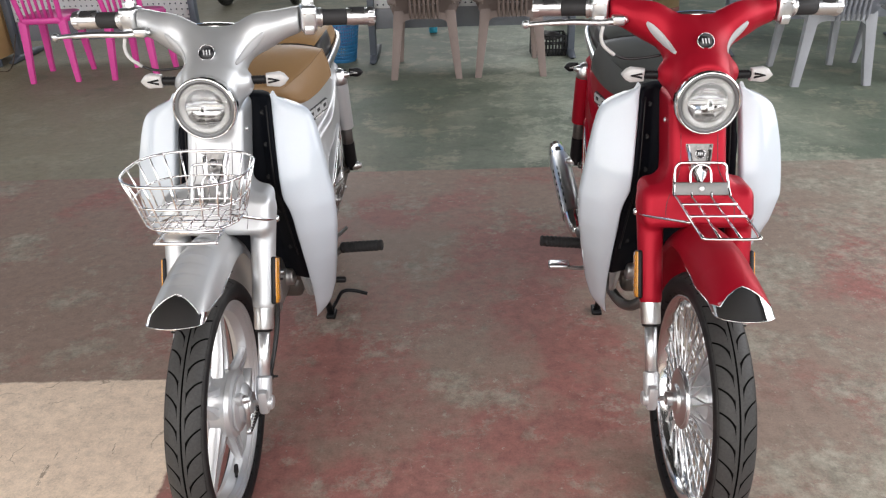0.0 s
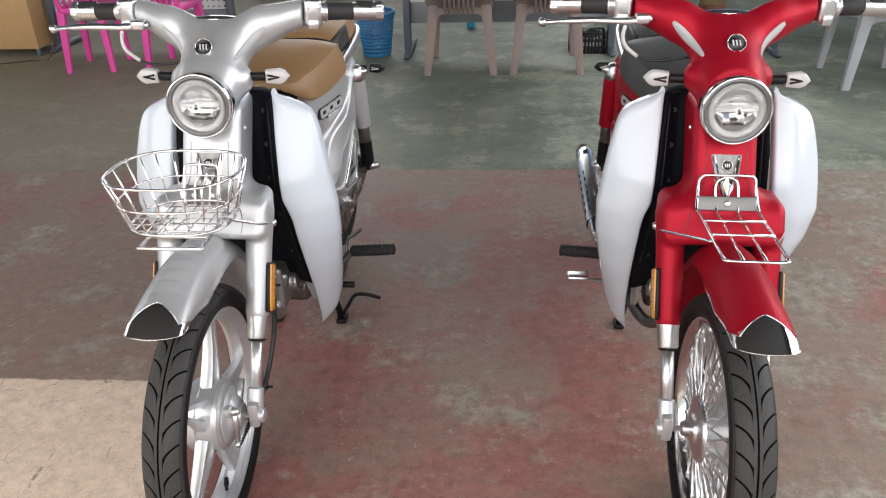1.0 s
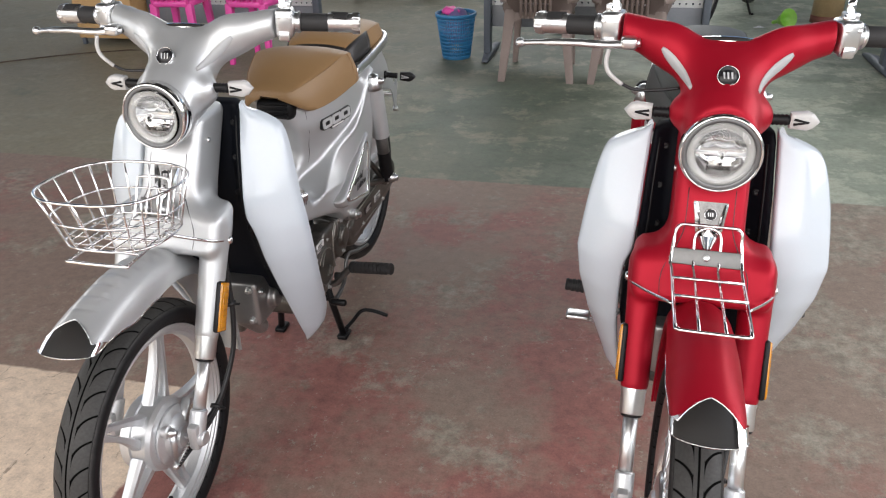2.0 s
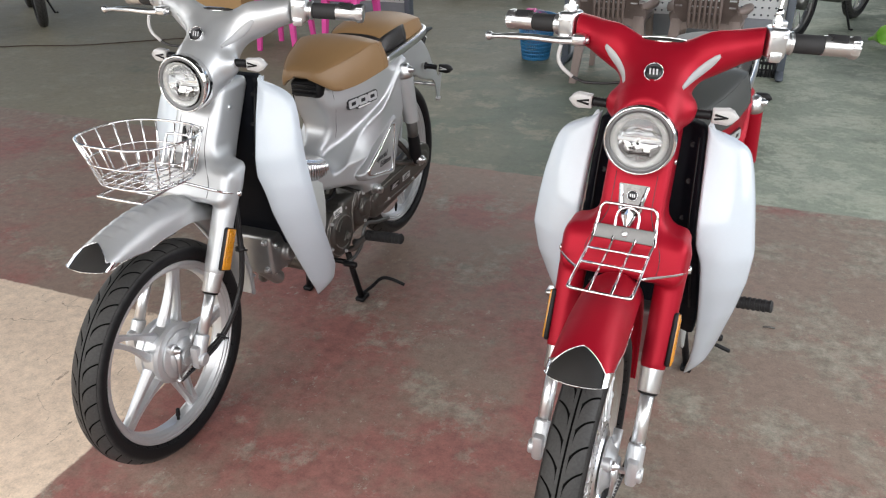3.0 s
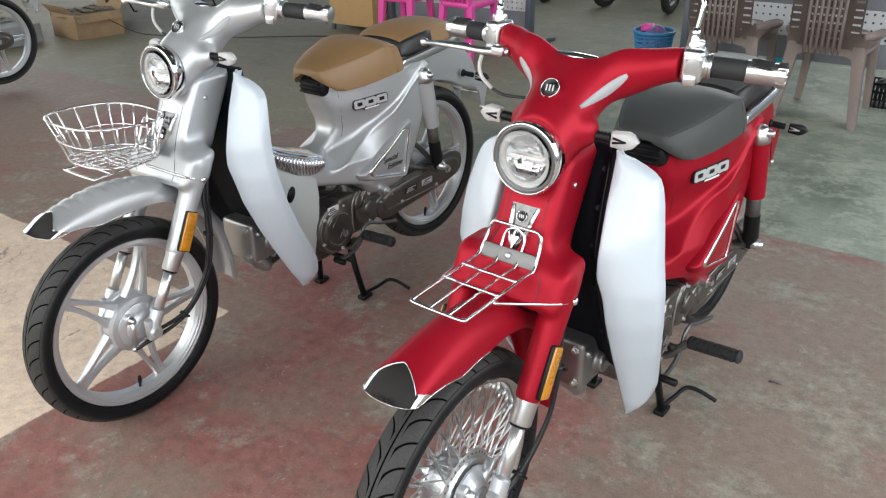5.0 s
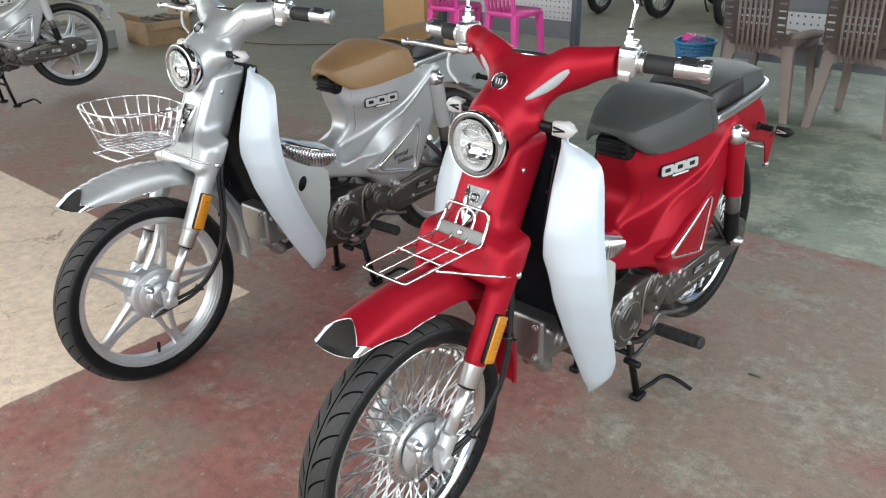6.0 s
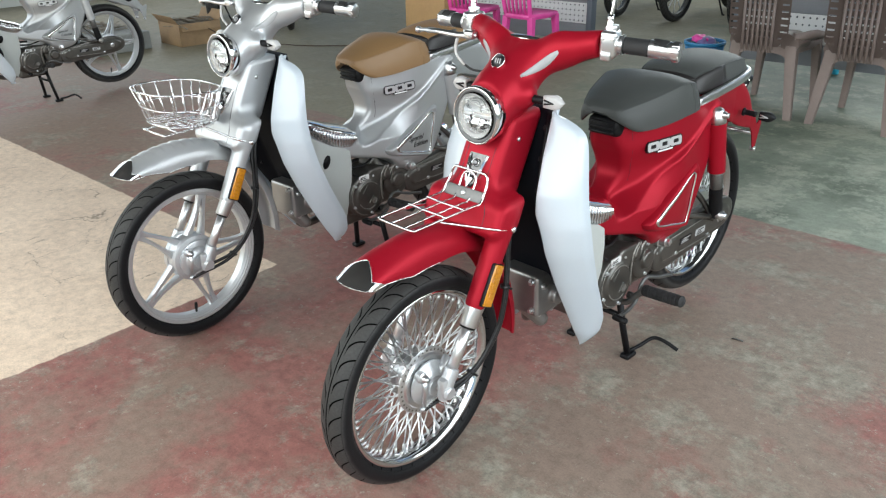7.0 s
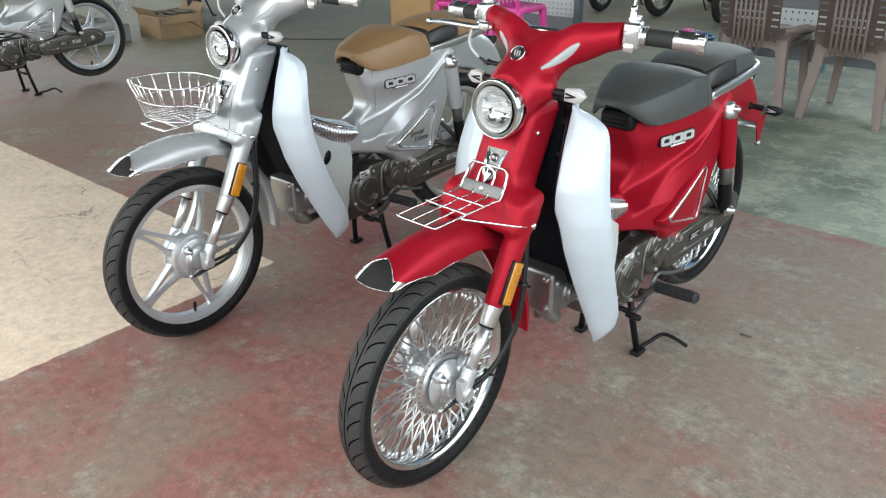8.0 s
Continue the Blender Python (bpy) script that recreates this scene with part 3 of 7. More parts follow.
def cowl_field(p):
    x, y, z = p
    ax = np.abs(x)
    q = (ax, y, z)
    d = capsule(p, (0, 0.252, 0.895), (0, 0.322, 0.935), 0.0635, 0.064)
    d = smin(d, capsule(p, (0, 0.316, 0.93), (0, 0.394, 1.0), 0.064, 0.043), 0.03)
    arm = smin(capsule(q, (0.012, 0.362, 0.975), (0.095, 0.410, 1.026), 0.046, 0.038), capsule(q, (0.095, 0.410, 1.026), (0.187, 0.436, 1.046), 0.038, 0.0285), 0.03)
    d = smin(d, arm, 0.036)
    d = smin(d, ellipsoid(q, (0.066, 0.315, 0.928), (0.022, 0.026, 0.026)), 0.02)
    d = smax(d, ax - 0.184, 0.004)
    # scooped back and a flat front for the lamp
    d = smax(d, 0.240 - y, 0.006)
    return smax(d, -ellipsoid(p, (0, 0.462, 1.088), (0.15, 0.085, 0.062)), 0.012)


def shroud_field(p):
    x, y, z = p
    ax = np.abs(x)
    s = y - RAKE * (z - 0.785)
    neck = round_box((x, s, z), (0, 0.288, 0.785), (0.063, 0.063, 0.10), 0.020)
    shoulder = round_box((x, s, z), (0, 0.264, 0.668), (0.122, 0.047, 0.042), 0.022)
    d = smin(neck, shoulder, 0.045)
    q = (ax, y, z)
    leg = capsule(q, (0.098, fork_y(0.67) + 0.015, 0.67), (0.096, fork_y(0.475) + 0.012, 0.475), 0.030, 0.0255)
    leg = smax(leg, 0.455 - z + 0.5 * (y - fork_y(0.455)), 0.004)
    return smin(d, leg, 0.012)


# leg shield: height, then half width and set-back of its inner and of its outer edge
SHIELD_IN = [(0.187, 0.123, 0.512), (0.26, 0.135, 0.458), (0.35, 0.143, 0.403), (0.45, 0.146, 0.348), (0.55, 0.144, 0.304), (0.60, 0.141, 0.292), (0.625, 0.137, 0.287), (0.655, 0.125, 0.285), (0.70, 0.122, 0.290), (0.80, 0.116, 0.322), (0.888, 0.110, 0.360)]
SHIELD_OUT = [(0.187, 0.125, 0.514), (0.202, 0.140, 0.512), (0.222, 0.157, 0.511), (0.245, 0.171, 0.510), (0.27, 0.179, 0.505), (0.30, 0.188, 0.497), (0.35, 0.198, 0.470), (0.45, 0.217, 0.411), (0.55, 0.233, 0.362), (0.63, 0.238, 0.336), (0.70, 0.228, 0.334), (0.75, 0.220, 0.340), (0.80, 0.209, 0.351), (0.826, 0.201, 0.357), (0.842, 0.193, 0.360), (0.853, 0.181, 0.360), (0.862, 0.163, 0.358), (0.876, 0.132, 0.357), (0.888, 0.112, 0.361)]


def shield_edge(knots, z):
    """Half width and set-back of a shield edge at a height, its corners eased."""
    out = []
    for c in (1, 2):
        lo, hi = knots[0][0], knots[-1][0]
        k = min(0.008, (z - lo) * 0.5, (hi - z) * 0.5)
        out.append(sum(w * float(np.interp(z + d * k, [q[0] for q in knots], [q[c] for q in knots])) for w, d in ((0.25, -1), (0.5, 0), (0.25, 1))))
    return out


def leg_shield(parent, side):
    """Moulded plastic wing: its face bows forward and sweeps back to an outer edge turned to the rear."""
    lo, hi = SHIELD_IN[0][0], SHIELD_IN[-1][0]
    zs = sorted(set([lo + (hi - lo) * k / 84 for k in range(85)] + [q[0] for q in SHIELD_OUT[:5] + SHIELD_OUT[-7:]]))
    loops = []
    n = 22
    for z in zs:
        (xi, yi), (xo, yo) = shield_edge(SHIELD_IN, z), shield_edge(SHIELD_OUT, z)
        wide = xo - xi
        r = min(0.007, wide * 0.3)

        def face(u):
            return yi + (yo - yi) * (0.45 * u + 0.55 * u ** 2.2) - 0.006 * math.sin(math.pi * u) * min(1, wide / 0.05)
        loop = []
        for k in range(n):
            u = k / (n - 1)
            u = u + 0.10 * math.sin(2 * math.pi * u) * -1 / (2 * math.pi) * 4
            x = xi + wide * u
            edge = max(0.0, 1 - min(x - xi, xo - x) / max(r, 1e-5))
            loop.append((side * x, face(u) + r * (1 - math.sqrt(max(0, 1 - edge ** 2))), z))
        deep = 0.018 * min(1, wide / 0.04)
        loop.append((side * (xo + 0.0005), yo + r + deep, z))
        loop.append((side * (xo - 0.006 * min(1, wide / 0.02)), yo + r + deep, z))
        for k in range(n - 2, 0, -1):
            u = k / (n - 1)
            loop.append((side * (xi + wide * u), face(u) + 0.008, z))
        loop.append((side * xi, yi + 0.030, z))
        loops.append(loop)
    bm = bmesh.new()
    rings(bm, loops)
    ob = part("leg_shield", bm, M["white_plastic"], parent, "glossy white plastic leg shield", sharp=50)
    bm = bmesh.new()
    rings(bm, [[(side * x, 0.3625 + d + 0.20 * (z - 0.885), z) for x, z in ((0.1115, 0.872), (0.1112, 0.887), (0.1125, 0.8925), (0.1155, 0.8945), (0.1185, 0.8930), (0.1225, 0.8850), (0.1300, 0.8740))] for d in (0.0, 0.0045)])
    part("tab", bm, M["white_plastic"], ob, smooth=False)
    return ob


def inner_field(p):
    x, y, z = p
    prof = [(0.385, 0.882), (0.415, 0.885), (0.43, 0.80), (0.47, 0.60), (0.53, 0.40), (0.52, 0.33), (0.47, 0.35), (0.415, 0.46), (0.375, 0.58), (0.352, 0.66), (0.358, 0.76)]
    # the moulding comes forward to meet the inner edges of the leg shields
    ahead = np.clip((np.abs(x) - 0.078) / 0.045, 0, 1) * np.interp(z, [0.33, 0.50, 0.66, 0.86], [0.020, 0.040, 0.052, 0.034])
    return smax(outline(y + ahead, z, prof), np.abs(x) - np.interp(z, [0.3, 0.45, 0.55, 0.62, 0.66, 0.80, 0.88], [0.131, 0.143, 0.141, 0.133, 0.121, 0.114, 0.108]), 0.010)


BODY = curvy([(0.43, 0.60), (0.50, 0.585), (0.58, 0.557), (0.66, 0.544), (0.705, 0.551), (0.745, 0.570), (0.774, 0.596), (0.783, 0.625), (0.768, 0.668), (0.750, 0.705), (0.742, 0.752), (0.85, 0.765), (1.0, 0.78), (1.10, 0.79), (1.16, 0.76), (1.14, 0.64), (1.08, 0.50), (1.01, 0.393), (0.93, 0.366), (0.86, 0.378), (0.815, 0.424), (0.75, 0.445), (0.66, 0.465), (0.56, 0.49), (0.46, 0.54)], 4)


def eased(v, xs, ys):
    """Interpolation with its corners rounded off."""
    return sum(k * np.interp(v + d, xs, ys) for k, d in ((0.0625, -0.024), (0.25, -0.012), (0.375, 0.0), (0.25, 0.012), (0.0625, 0.024)))


def body_field(p):
    x, y, z = p
    up = eased(y, [0.742, 0.750, 0.762, 0.777, 0.82, 0.88, 0.94, 1.02, 1.16], [0.034, 0.047, 0.058, 0.066, 0.094, 0.116, 0.132, 0.139, 0.137])
    waist = eased(y, [0.765, 0.780, 0.80, 0.83, 0.90, 1.0, 1.16], [0.035, 0.045, 0.055, 0.070, 0.098, 0.125, 0.132])
    low = eased(y, [0.43, 0.55, 0.65, 0.72, 0.78, 0.83, 1.0, 1.16], [0.060, 0.078, 0.095, 0.110, 0.124, 0.136, 0.147, 0.142]) - np.clip(z - 0.515, 0, 0.1) * eased(y, [0.66, 0.72, 0.82, 0.95], [0.0, 0.75, 0.75, 0.0])
    t = np.clip((z - 0.61) / 0.09, 0, 1)
    t = t * t * (3 - 2 * t)
    w = waist * (1 - t) + up * t
    # pressed crease that runs from the tunnel up to the shock mount
    line = z - eased(y, [0.43, 0.56, 0.65, 0.744, 0.835, 0.925, 1.032, 1.13], [0.60, 0.535, 0.517, 0.530, 0.568, 0.622, 0.692, 0.758])
    t = np.clip((0.012 - line) / eased(y, [0.7, 0.8, 1.0], [0.040, 0.024, 0.014]), 0, 1)
    t = t * t * (3 - 2 * t)
    w = w + np.maximum(low - w, 0.002) * t
    w = w + 0.0055 * np.exp(-((line - 0.004) / 0.011) ** 2) * np.clip((y - 0.70) / 0.08, 0, 1)
    k = np.clip((y - 0.68) / 0.06, 0, 1)
    w = low * (1 - k) + w * k
    # turned in towards the lower edge
    w = w - 0.035 * np.clip((0.43 - z) / 0.07, 0, 1) ** 2
    return smax(outline(y, z, BODY), (np.abs(x) - w) * 0.9, 0.018)


TAIL_TOP = curvy([(1.02, 0.775), (1.15, 0.800), (1.30, 0.804), (1.41, 0.790), (1.50, 0.750), (1.57, 0.680), (1.605, 0.58), (1.58, 0.35), (1.2, 0.3), (1.0, 0.4)], 4)
TAIL_EDGE = curvy([(1.02, 0.79), (1.15, 0.815), (1.30, 0.818), (1.44, 0.812), (1.55, 0.755), (1.612, 0.67), (1.632, 0.595), (1.590, 0.575), (1.52, 0.590), (1.45, 0.612), (1.38, 0.642), (1.25, 0.672), (1.12, 0.65), (1.04, 0.62)], 4)


def tail_field(p):
    return arc_sheet(p, TAIL_TOP, TAIL_EDGE, np.interp(p[1], [1.0, 1.15, 1.4, 1.7], [0.125, 0.095, 0.070, 0.055]), 0.012, 0.045)


def seat_sections(rows, n=12):
    """Cushion sections along y: (y, crease half width, crease height, crown height, base half width, base height)."""
    loops = []
    for y, wc, zc, zt, wb, zb in rows:
        half = []
        for k in range(n):
            u = k / (n - 1)
            half.append((wc * u, zt + (zc - zt) * u ** 2.6))
        r = min(0.006, wc * 0.2)
        half[-1] = (wc - r * 0.35, zc + r * 0.15)
        half += [(wc + r * 0.25, zc - r * 0.55), (wc + r * 0.45, zc - r * 1.3)]
        for k in range(1, 7):
            u = k / 6
            half.append((wc + r * 0.45 + (wb - wc - r * 0.45) * u + 0.004 * math.sin(math.pi * u), zc - r * 1.3 + (zb - zc + r * 1.3) * u))
        half += [(wb - 0.006, zb - 0.002), (wb - 0.009, zb + 0.006)]
        under = min(zt - 0.012, zb + 0.035)
        half += [(wb * 0.80, under)]
        loops.append([(x, y, z) for x, z in half] + [(-x, y, z) for x, z in reversed(half[1:])] )
    return loops


def resample(rows, n):
    """Smooth rows of section values along y."""
    a = smooth_path([Vector(r[:3]) for r in rows], n)
    b = smooth_path([Vector((r[3], r[4], r[5])) for r in rows], n)
    return [tuple(p) + tuple(q) for p, q in zip(a, b)]


def tyre_mesh(radius, half):
    """Round-shouldered tyre carcass."""
    key = ("tyre", radius)
    if key in made_meshes:
        return made_meshes[key]
    n, prof = 192, []
    side = [(0.024, 0.0535, 2.0), (0.030, 0.050, 1.95), (half * 0.93, 0.043, 1.8), (half * 0.99, 0.036, 1.68)]
    for k in range(21):
        a = radians(-90 + 180 * k / 20)
        prof.append((half * math.sin(a), -0.027 * (1 - math.cos(a)), a))
    prof = [(-x, -d, -a) for x, d, a in side] + prof + [(x, -d, a) for x, d, a in reversed(side)]
    verts, faces = [], []
    m = len(prof)
    for i in range(n):
        th = 2 * math.pi * i / n
        for px, pr, a in prof:
            r = radius + pr
            verts.append((px, r * math.cos(th), r * math.sin(th)))
    for i in range(n):
        for j in range(m - 1):
            a, b = i * m + j, ((i + 1) % n) * m + j
            faces.append((a, a + 1, b + 1, b))
    me = bpy.data.meshes.new("tyre")
    me.from_pydata(verts, [], faces)
    me.shade_smooth()
    me["kept"] = True
    made_meshes[key] = me
    return me


def turned(bm, profile, seg=64, center=(0, 0, 0)):
    """Turn closed (x, radius) outline about the wheel axis."""
    c = Vector(center)
    rows = [[bm.verts.new(c + Vector((x, r * math.cos(2 * math.pi * k / seg), r * math.sin(2 * math.pi * k / seg)))) for x, r in profile] for k in range(seg)]
    n = len(profile)
    for k in range(seg):
        a, b = rows[k], rows[(k + 1) % seg]
        for i in range(n):
            j = (i + 1) % n
            bm.faces.new((a[i], a[j], b[j], b[i]))


def alloy_wheel(parent, name, axle, radius, half, m):
    bm = bmesh.new()
    turned(bm, [(-0.034, 0.050), (-0.038, 0.070), (-0.032, 0.077), (-0.012, 0.079), (-0.010, 0.075), (0.022, 0.075), (0.024, 0.079), (0.034, 0.076), (0.038, 0.066), (0.036, 0.030), (-0.034, 0.030)], 56)
    hub = part(name, bm, M["cast_alloy"], parent, "silver cast alloy wheel with five spokes and black tyre", sharp=30)
    hub.matrix_basis = m @ Matrix.Translation(axle)
    rr = radius - 0.050
    bm = bmesh.new()
    turned(bm, [(-0.026, rr), (-0.030, rr - 0.002), (-0.0300, rr - 0.0065), (-0.0270, rr - 0.0080), (-0.0265, rr - 0.0135), (-0.0225, rr - 0.0160), (-0.0215, rr - 0.0195), (-0.012, rr - 0.026), (0.012, rr - 0.026), (0.0215, rr - 0.0195), (0.0225, rr - 0.0160), (0.0265, rr - 0.0135), (0.0270, rr - 0.0080), (0.0300, rr - 0.0065), (0.030, rr - 0.002), (0.026, rr), (0.018, rr - 0.008), (0.0, rr - 0.016), (-0.018, rr - 0.008)], 96)
    part("rim", bm, M["cast_alloy"], hub, sharp=22)
    link_mesh("tyre", tyre_mesh(radius, half), M["rubber"], hub)
    spoke = None
    for k in range(5):
        a = radians(70 + 72 * k)
        if spoke is None:
            bm = bmesh.new()
            for side in (-1, 1):
                loops = []
                for i in range(9):
                    t = i / 8
                    r = 0.068 + (rr - 0.02 - 0.068) * t
                    off = side * (0.0185 * (1 - t) ** 1.2 + 0.0055) + 0.004 * math.sin(math.pi * t)
                    wd, th = 0.0068 - 0.0018 * t + 0.008 * t ** 5 + 0.006 * (1 - t) ** 5, 0.0135 - 0.005 * t
                    loops.append([(x, off + v, r) for x, v in ((-th, -wd * 0.7), (-th * 0.4, -wd), (th * 0.4, -wd), (th, -wd * 0.7), (th, wd * 0.7), (th * 0.4, wd), (-th * 0.4, wd), (-th, wd * 0.7))])
                rings(bm, loops)
            spoke = part("spoke", bm, M["cast_alloy"], hub, sharp=40)
            ob = spoke
        else:
            ob = new("spoke", spoke.data)
            ob.parent = hub
        ob.matrix_basis = Matrix.Rotation(a - math.pi / 2, 4, "X")
    bm = bmesh.new()
    lathe(bm, [(0, 0.004), (0.012, 0.004), (0.014, 0.006), (0.034, 0.005), (0.036, 0.003)], (0.008, -0.016, -(rr - 0.028)), (0.1, 0.02, 1), 10)
    part("valve", bm, M["black_plastic"], hub)
    return hub


def spoke_wheel(parent, name, axle, radius, half, m):
    bm = bmesh.new()
    turned(bm, [(-0.034, 0.050), (-0.034, 0.066), (-0.030, 0.068), (-0.027, 0.066), (-0.024, 0.048), (0.014, 0.052), (0.022, 0.084), (0.024, 0.088), (0.028, 0.088), (0.030, 0.084), (0.031, 0.074), (0.036, 0.070), (0.036, 0.02), (-0.034, 0.02)], 64)
    hub = part(name, bm, M["satin_chrome"], parent, "chrome wire-spoked wheel with black tyre", sharp=30)
    hub.matrix_basis = m @ Matrix.Translation(axle)
    rr = radius - 0.050
    bm = bmesh.new()
    turned(bm, [(-0.026, rr), (-0.030, rr - 0.003), (-0.027, rr - 0.012), (-0.015, rr - 0.017), (-0.008, rr - 0.022), (0.008, rr - 0.022), (0.015, rr - 0.017), (0.027, rr - 0.012), (0.030, rr - 0.003), (0.026, rr), (0.0, rr - 0.012)], 112)
    part("rim", bm, M["rim_chrome"], hub, "chrome rim")
    link_mesh("tyre", tyre_mesh(radius, half), M["rubber"], hub)
    me = {}
    count = 22
    for side in (-1, 1):
        for k in range(count):
            for lean in (-1, 1):
                key = (side, lean)
                if key not in me:
                    bm = bmesh.new()
                    a0, a1 = 0.0, lean * radians(16)
                    rh = 0.081 if side > 0 else 0.061
                    p0 = Vector((side * 0.027, rh * math.sin(a0), rh * math.cos(a0)))
                    p1 = Vector((side * (0.010 if lean > 0 else 0.004), (rr - 0.019) * math.sin(a1), (rr - 0.019) * math.cos(a1)))
                    d = p1 - p0
                    tube(bm, [p0, p0 + d * 0.03, p0 + d * 0.90, p0 + d * 0.905, p1], [0.0022, 0.0022, 0.0022, 0.0044, 0.0042], 6)
                    ob = part("wire_spoke", bm, M["satin_chrome"], hub)
                    me[key] = ob.data
                else:
                    ob = new("wire_spoke", me[key])
                    ob.parent = hub
                ob.matrix_basis = Matrix.Rotation(2 * math.pi * (k + 0.25 * lean + (0.5 if side > 0 else 0)) / count, 4, "X")
    bm = bmesh.new()
    lathe(bm, [(0.030, 0.062), (0.036, 0.061), (0.039, 0.050), (0.040, 0.034), (0.046, 0.030), (0.050, 0.016), (0.064, 0.015), (0.066, 0.010)], (0, 0, 0), (-1, 0, 0), 40)
    part("hub_cap", bm, M["satin_chrome"], hub, sharp=35)
    first = None
    for k in range(36):
        if first is None:
            bm = bmesh.new()
            lathe(bm, [(0.024, 0.0032), (0.0300, 0.0032), (0.0315, 0.0018)], (0, 0, 0.0805), (1, 0, 0), 8)
            ob = part("spoke_head", bm, M["dark_metal"], hub)
            first = ob.data
        else:
            ob = new("spoke_head", first)
            ob.parent = hub
        ob.matrix_basis = Matrix.Rotation(2 * math.pi * (k + 0.5) / 36, 4, "X")
    return hub


def drum_plate(parent, m, k):
    """Brake plate, arm and axle nuts on the left of the front hub."""
    bm = bmesh.new()
    lathe(bm, [(0.036, 0.02), (0.039, 0.070 * k), (0.044, 0.070 * k), (0.047, 0.064 * k), (0.050, 0.046), (0.060, 0.038), (0.064, 0.026), (0.070, 0.024), (0.071, 0.012)], FRONT_AXLE, (1, 0, 0), 40)
    plate = part("brake_plate", bm, M["cast_alloy"], parent, sharp=35)
    plate.matrix_basis = m
    bm = bmesh.new()
    lathe(bm, [(-0.105, 0.008), (-0.104, 0.011), (-0.094, 0.011), (-0.093, 0.007), (0.093, 0.007), (0.094, 0.011), (0.104, 0.011), (0.106, 0.007)], FRONT_AXLE, (1, 0, 0), 6)
    part("axle", bm, M["satin_chrome"], parent, smooth=False).matrix_basis = m
    bm = bmesh.new()
    tube(bm, [(0.062, -0.034, 0.315), (0.066, -0.037, 0.285), (0.064, -0.042, 0.232)], [0.007, 0.006, 0.005], 8, flat=0.6)
    lathe(bm, [(0, 0.010), (0.012, 0.010), (0.014, 0.006), (0.020, 0.006)], (0.054, -0.034, 0.315), (1, 0, 0), 12)
    lathe(bm, [(0, 0.007), (0.010, 0.007)], (0.058, -0.042, 0.232), (1, 0, 0), 6)
    arm = part("brake_arm", bm, M["satin_chrome"], parent)
    arm.matrix_basis = m
    bm = bmesh.new()
    a, b = Vector((0.066, -0.040, 0.236)), Vector((0.074, 0.018, 0.262))
    n = (b - a).normalized()
    u = n.orthogonal().normalized()
    v = n.cross(u)
    tube(bm, [a + (b - a) * (q / 72) + (u * math.cos(q * math.pi / 4) + v * math.sin(q * math.pi / 4)) * 0.0042 for q in range(73)], 0.0010, 5)
    tube(bm, [a, b], 0.0016, 6)
    part("return_spring", bm, M["satin_chrome"], arm)
    bm = bmesh.new()
    rings(bm, [[(x, y, z) for y, z in ((0.012, 0.300), (0.052, 0.338), (0.060, 0.330), (0.020, 0.285))] for x in (0.044, 0.062)])
    part("plate_web", bm, M["cast_alloy"], arm, sharp=30)
    bm = bmesh.new()
    lathe(bm, [(0.040, 0.014), (0.056, 0.014), (0.059, 0.010)], (0, -0.034, 0.315), (1, 0, 0), 16)
    part("plate_boss", bm, M["cast_alloy"], arm, sharp=30)


def fork_leg(parent, side, m):
    x = side * 0.096
    top, mid = Vector((x, fork_y(0.47) + 0.012, 0.47)), Vector((x, fork_y(0.33), 0.33))
    ax = (mid - top).normalized()
    L = (mid - top).length
    bm = bmesh.new()
    lathe(bm, [(-0.010, 0.0225), (-0.004, 0.0235), (0.010, 0.0232), (0.014, 0.0222), (0.050, 0.0218), (0.053, 0.0205), (0.054, 0.014)], top, ax, 28)
    leg = part("fork_leg", bm, M["satin_chrome"], parent, "satin and chrome telescopic fork leg", sharp=40)
    leg.matrix_basis = m
    bm = bmesh.new()
    lathe(bm, [(0.035, 0.0135), (L + 0.02, 0.0135)], top, ax, 28)
    part("stanchion", bm, M["polished_tube"], leg)
    bm = bmesh.new()
    lathe(bm, [(0.052, 0.0190), (0.0575, 0.0185), (0.059, 0.0140)], top, ax, 28)
    part("dust_seal", bm, M["black_plastic"], leg)
    bm = bmesh.new()
    lathe(bm, [(L - 0.004, 0.0150), (L - 0.001, 0.0178), (L + 0.034, 0.0180), (L + 0.050, 0.0165), (L + 0.056, 0.010)], top, ax, 24)
    box(bm, (x - 0.012, -0.018, 0.256), (x + 0.012, 0.022, 0.318), 0.008)
    lathe(bm, [(0.0, 0.0165), (0.010, 0.0165), (0.013, 0.0135)], (x + side * 0.008, 0.0, 0.28), (side, 0, 0), 20)
    part("axle_lug", bm, M["cast_alloy"], leg, sharp=40)


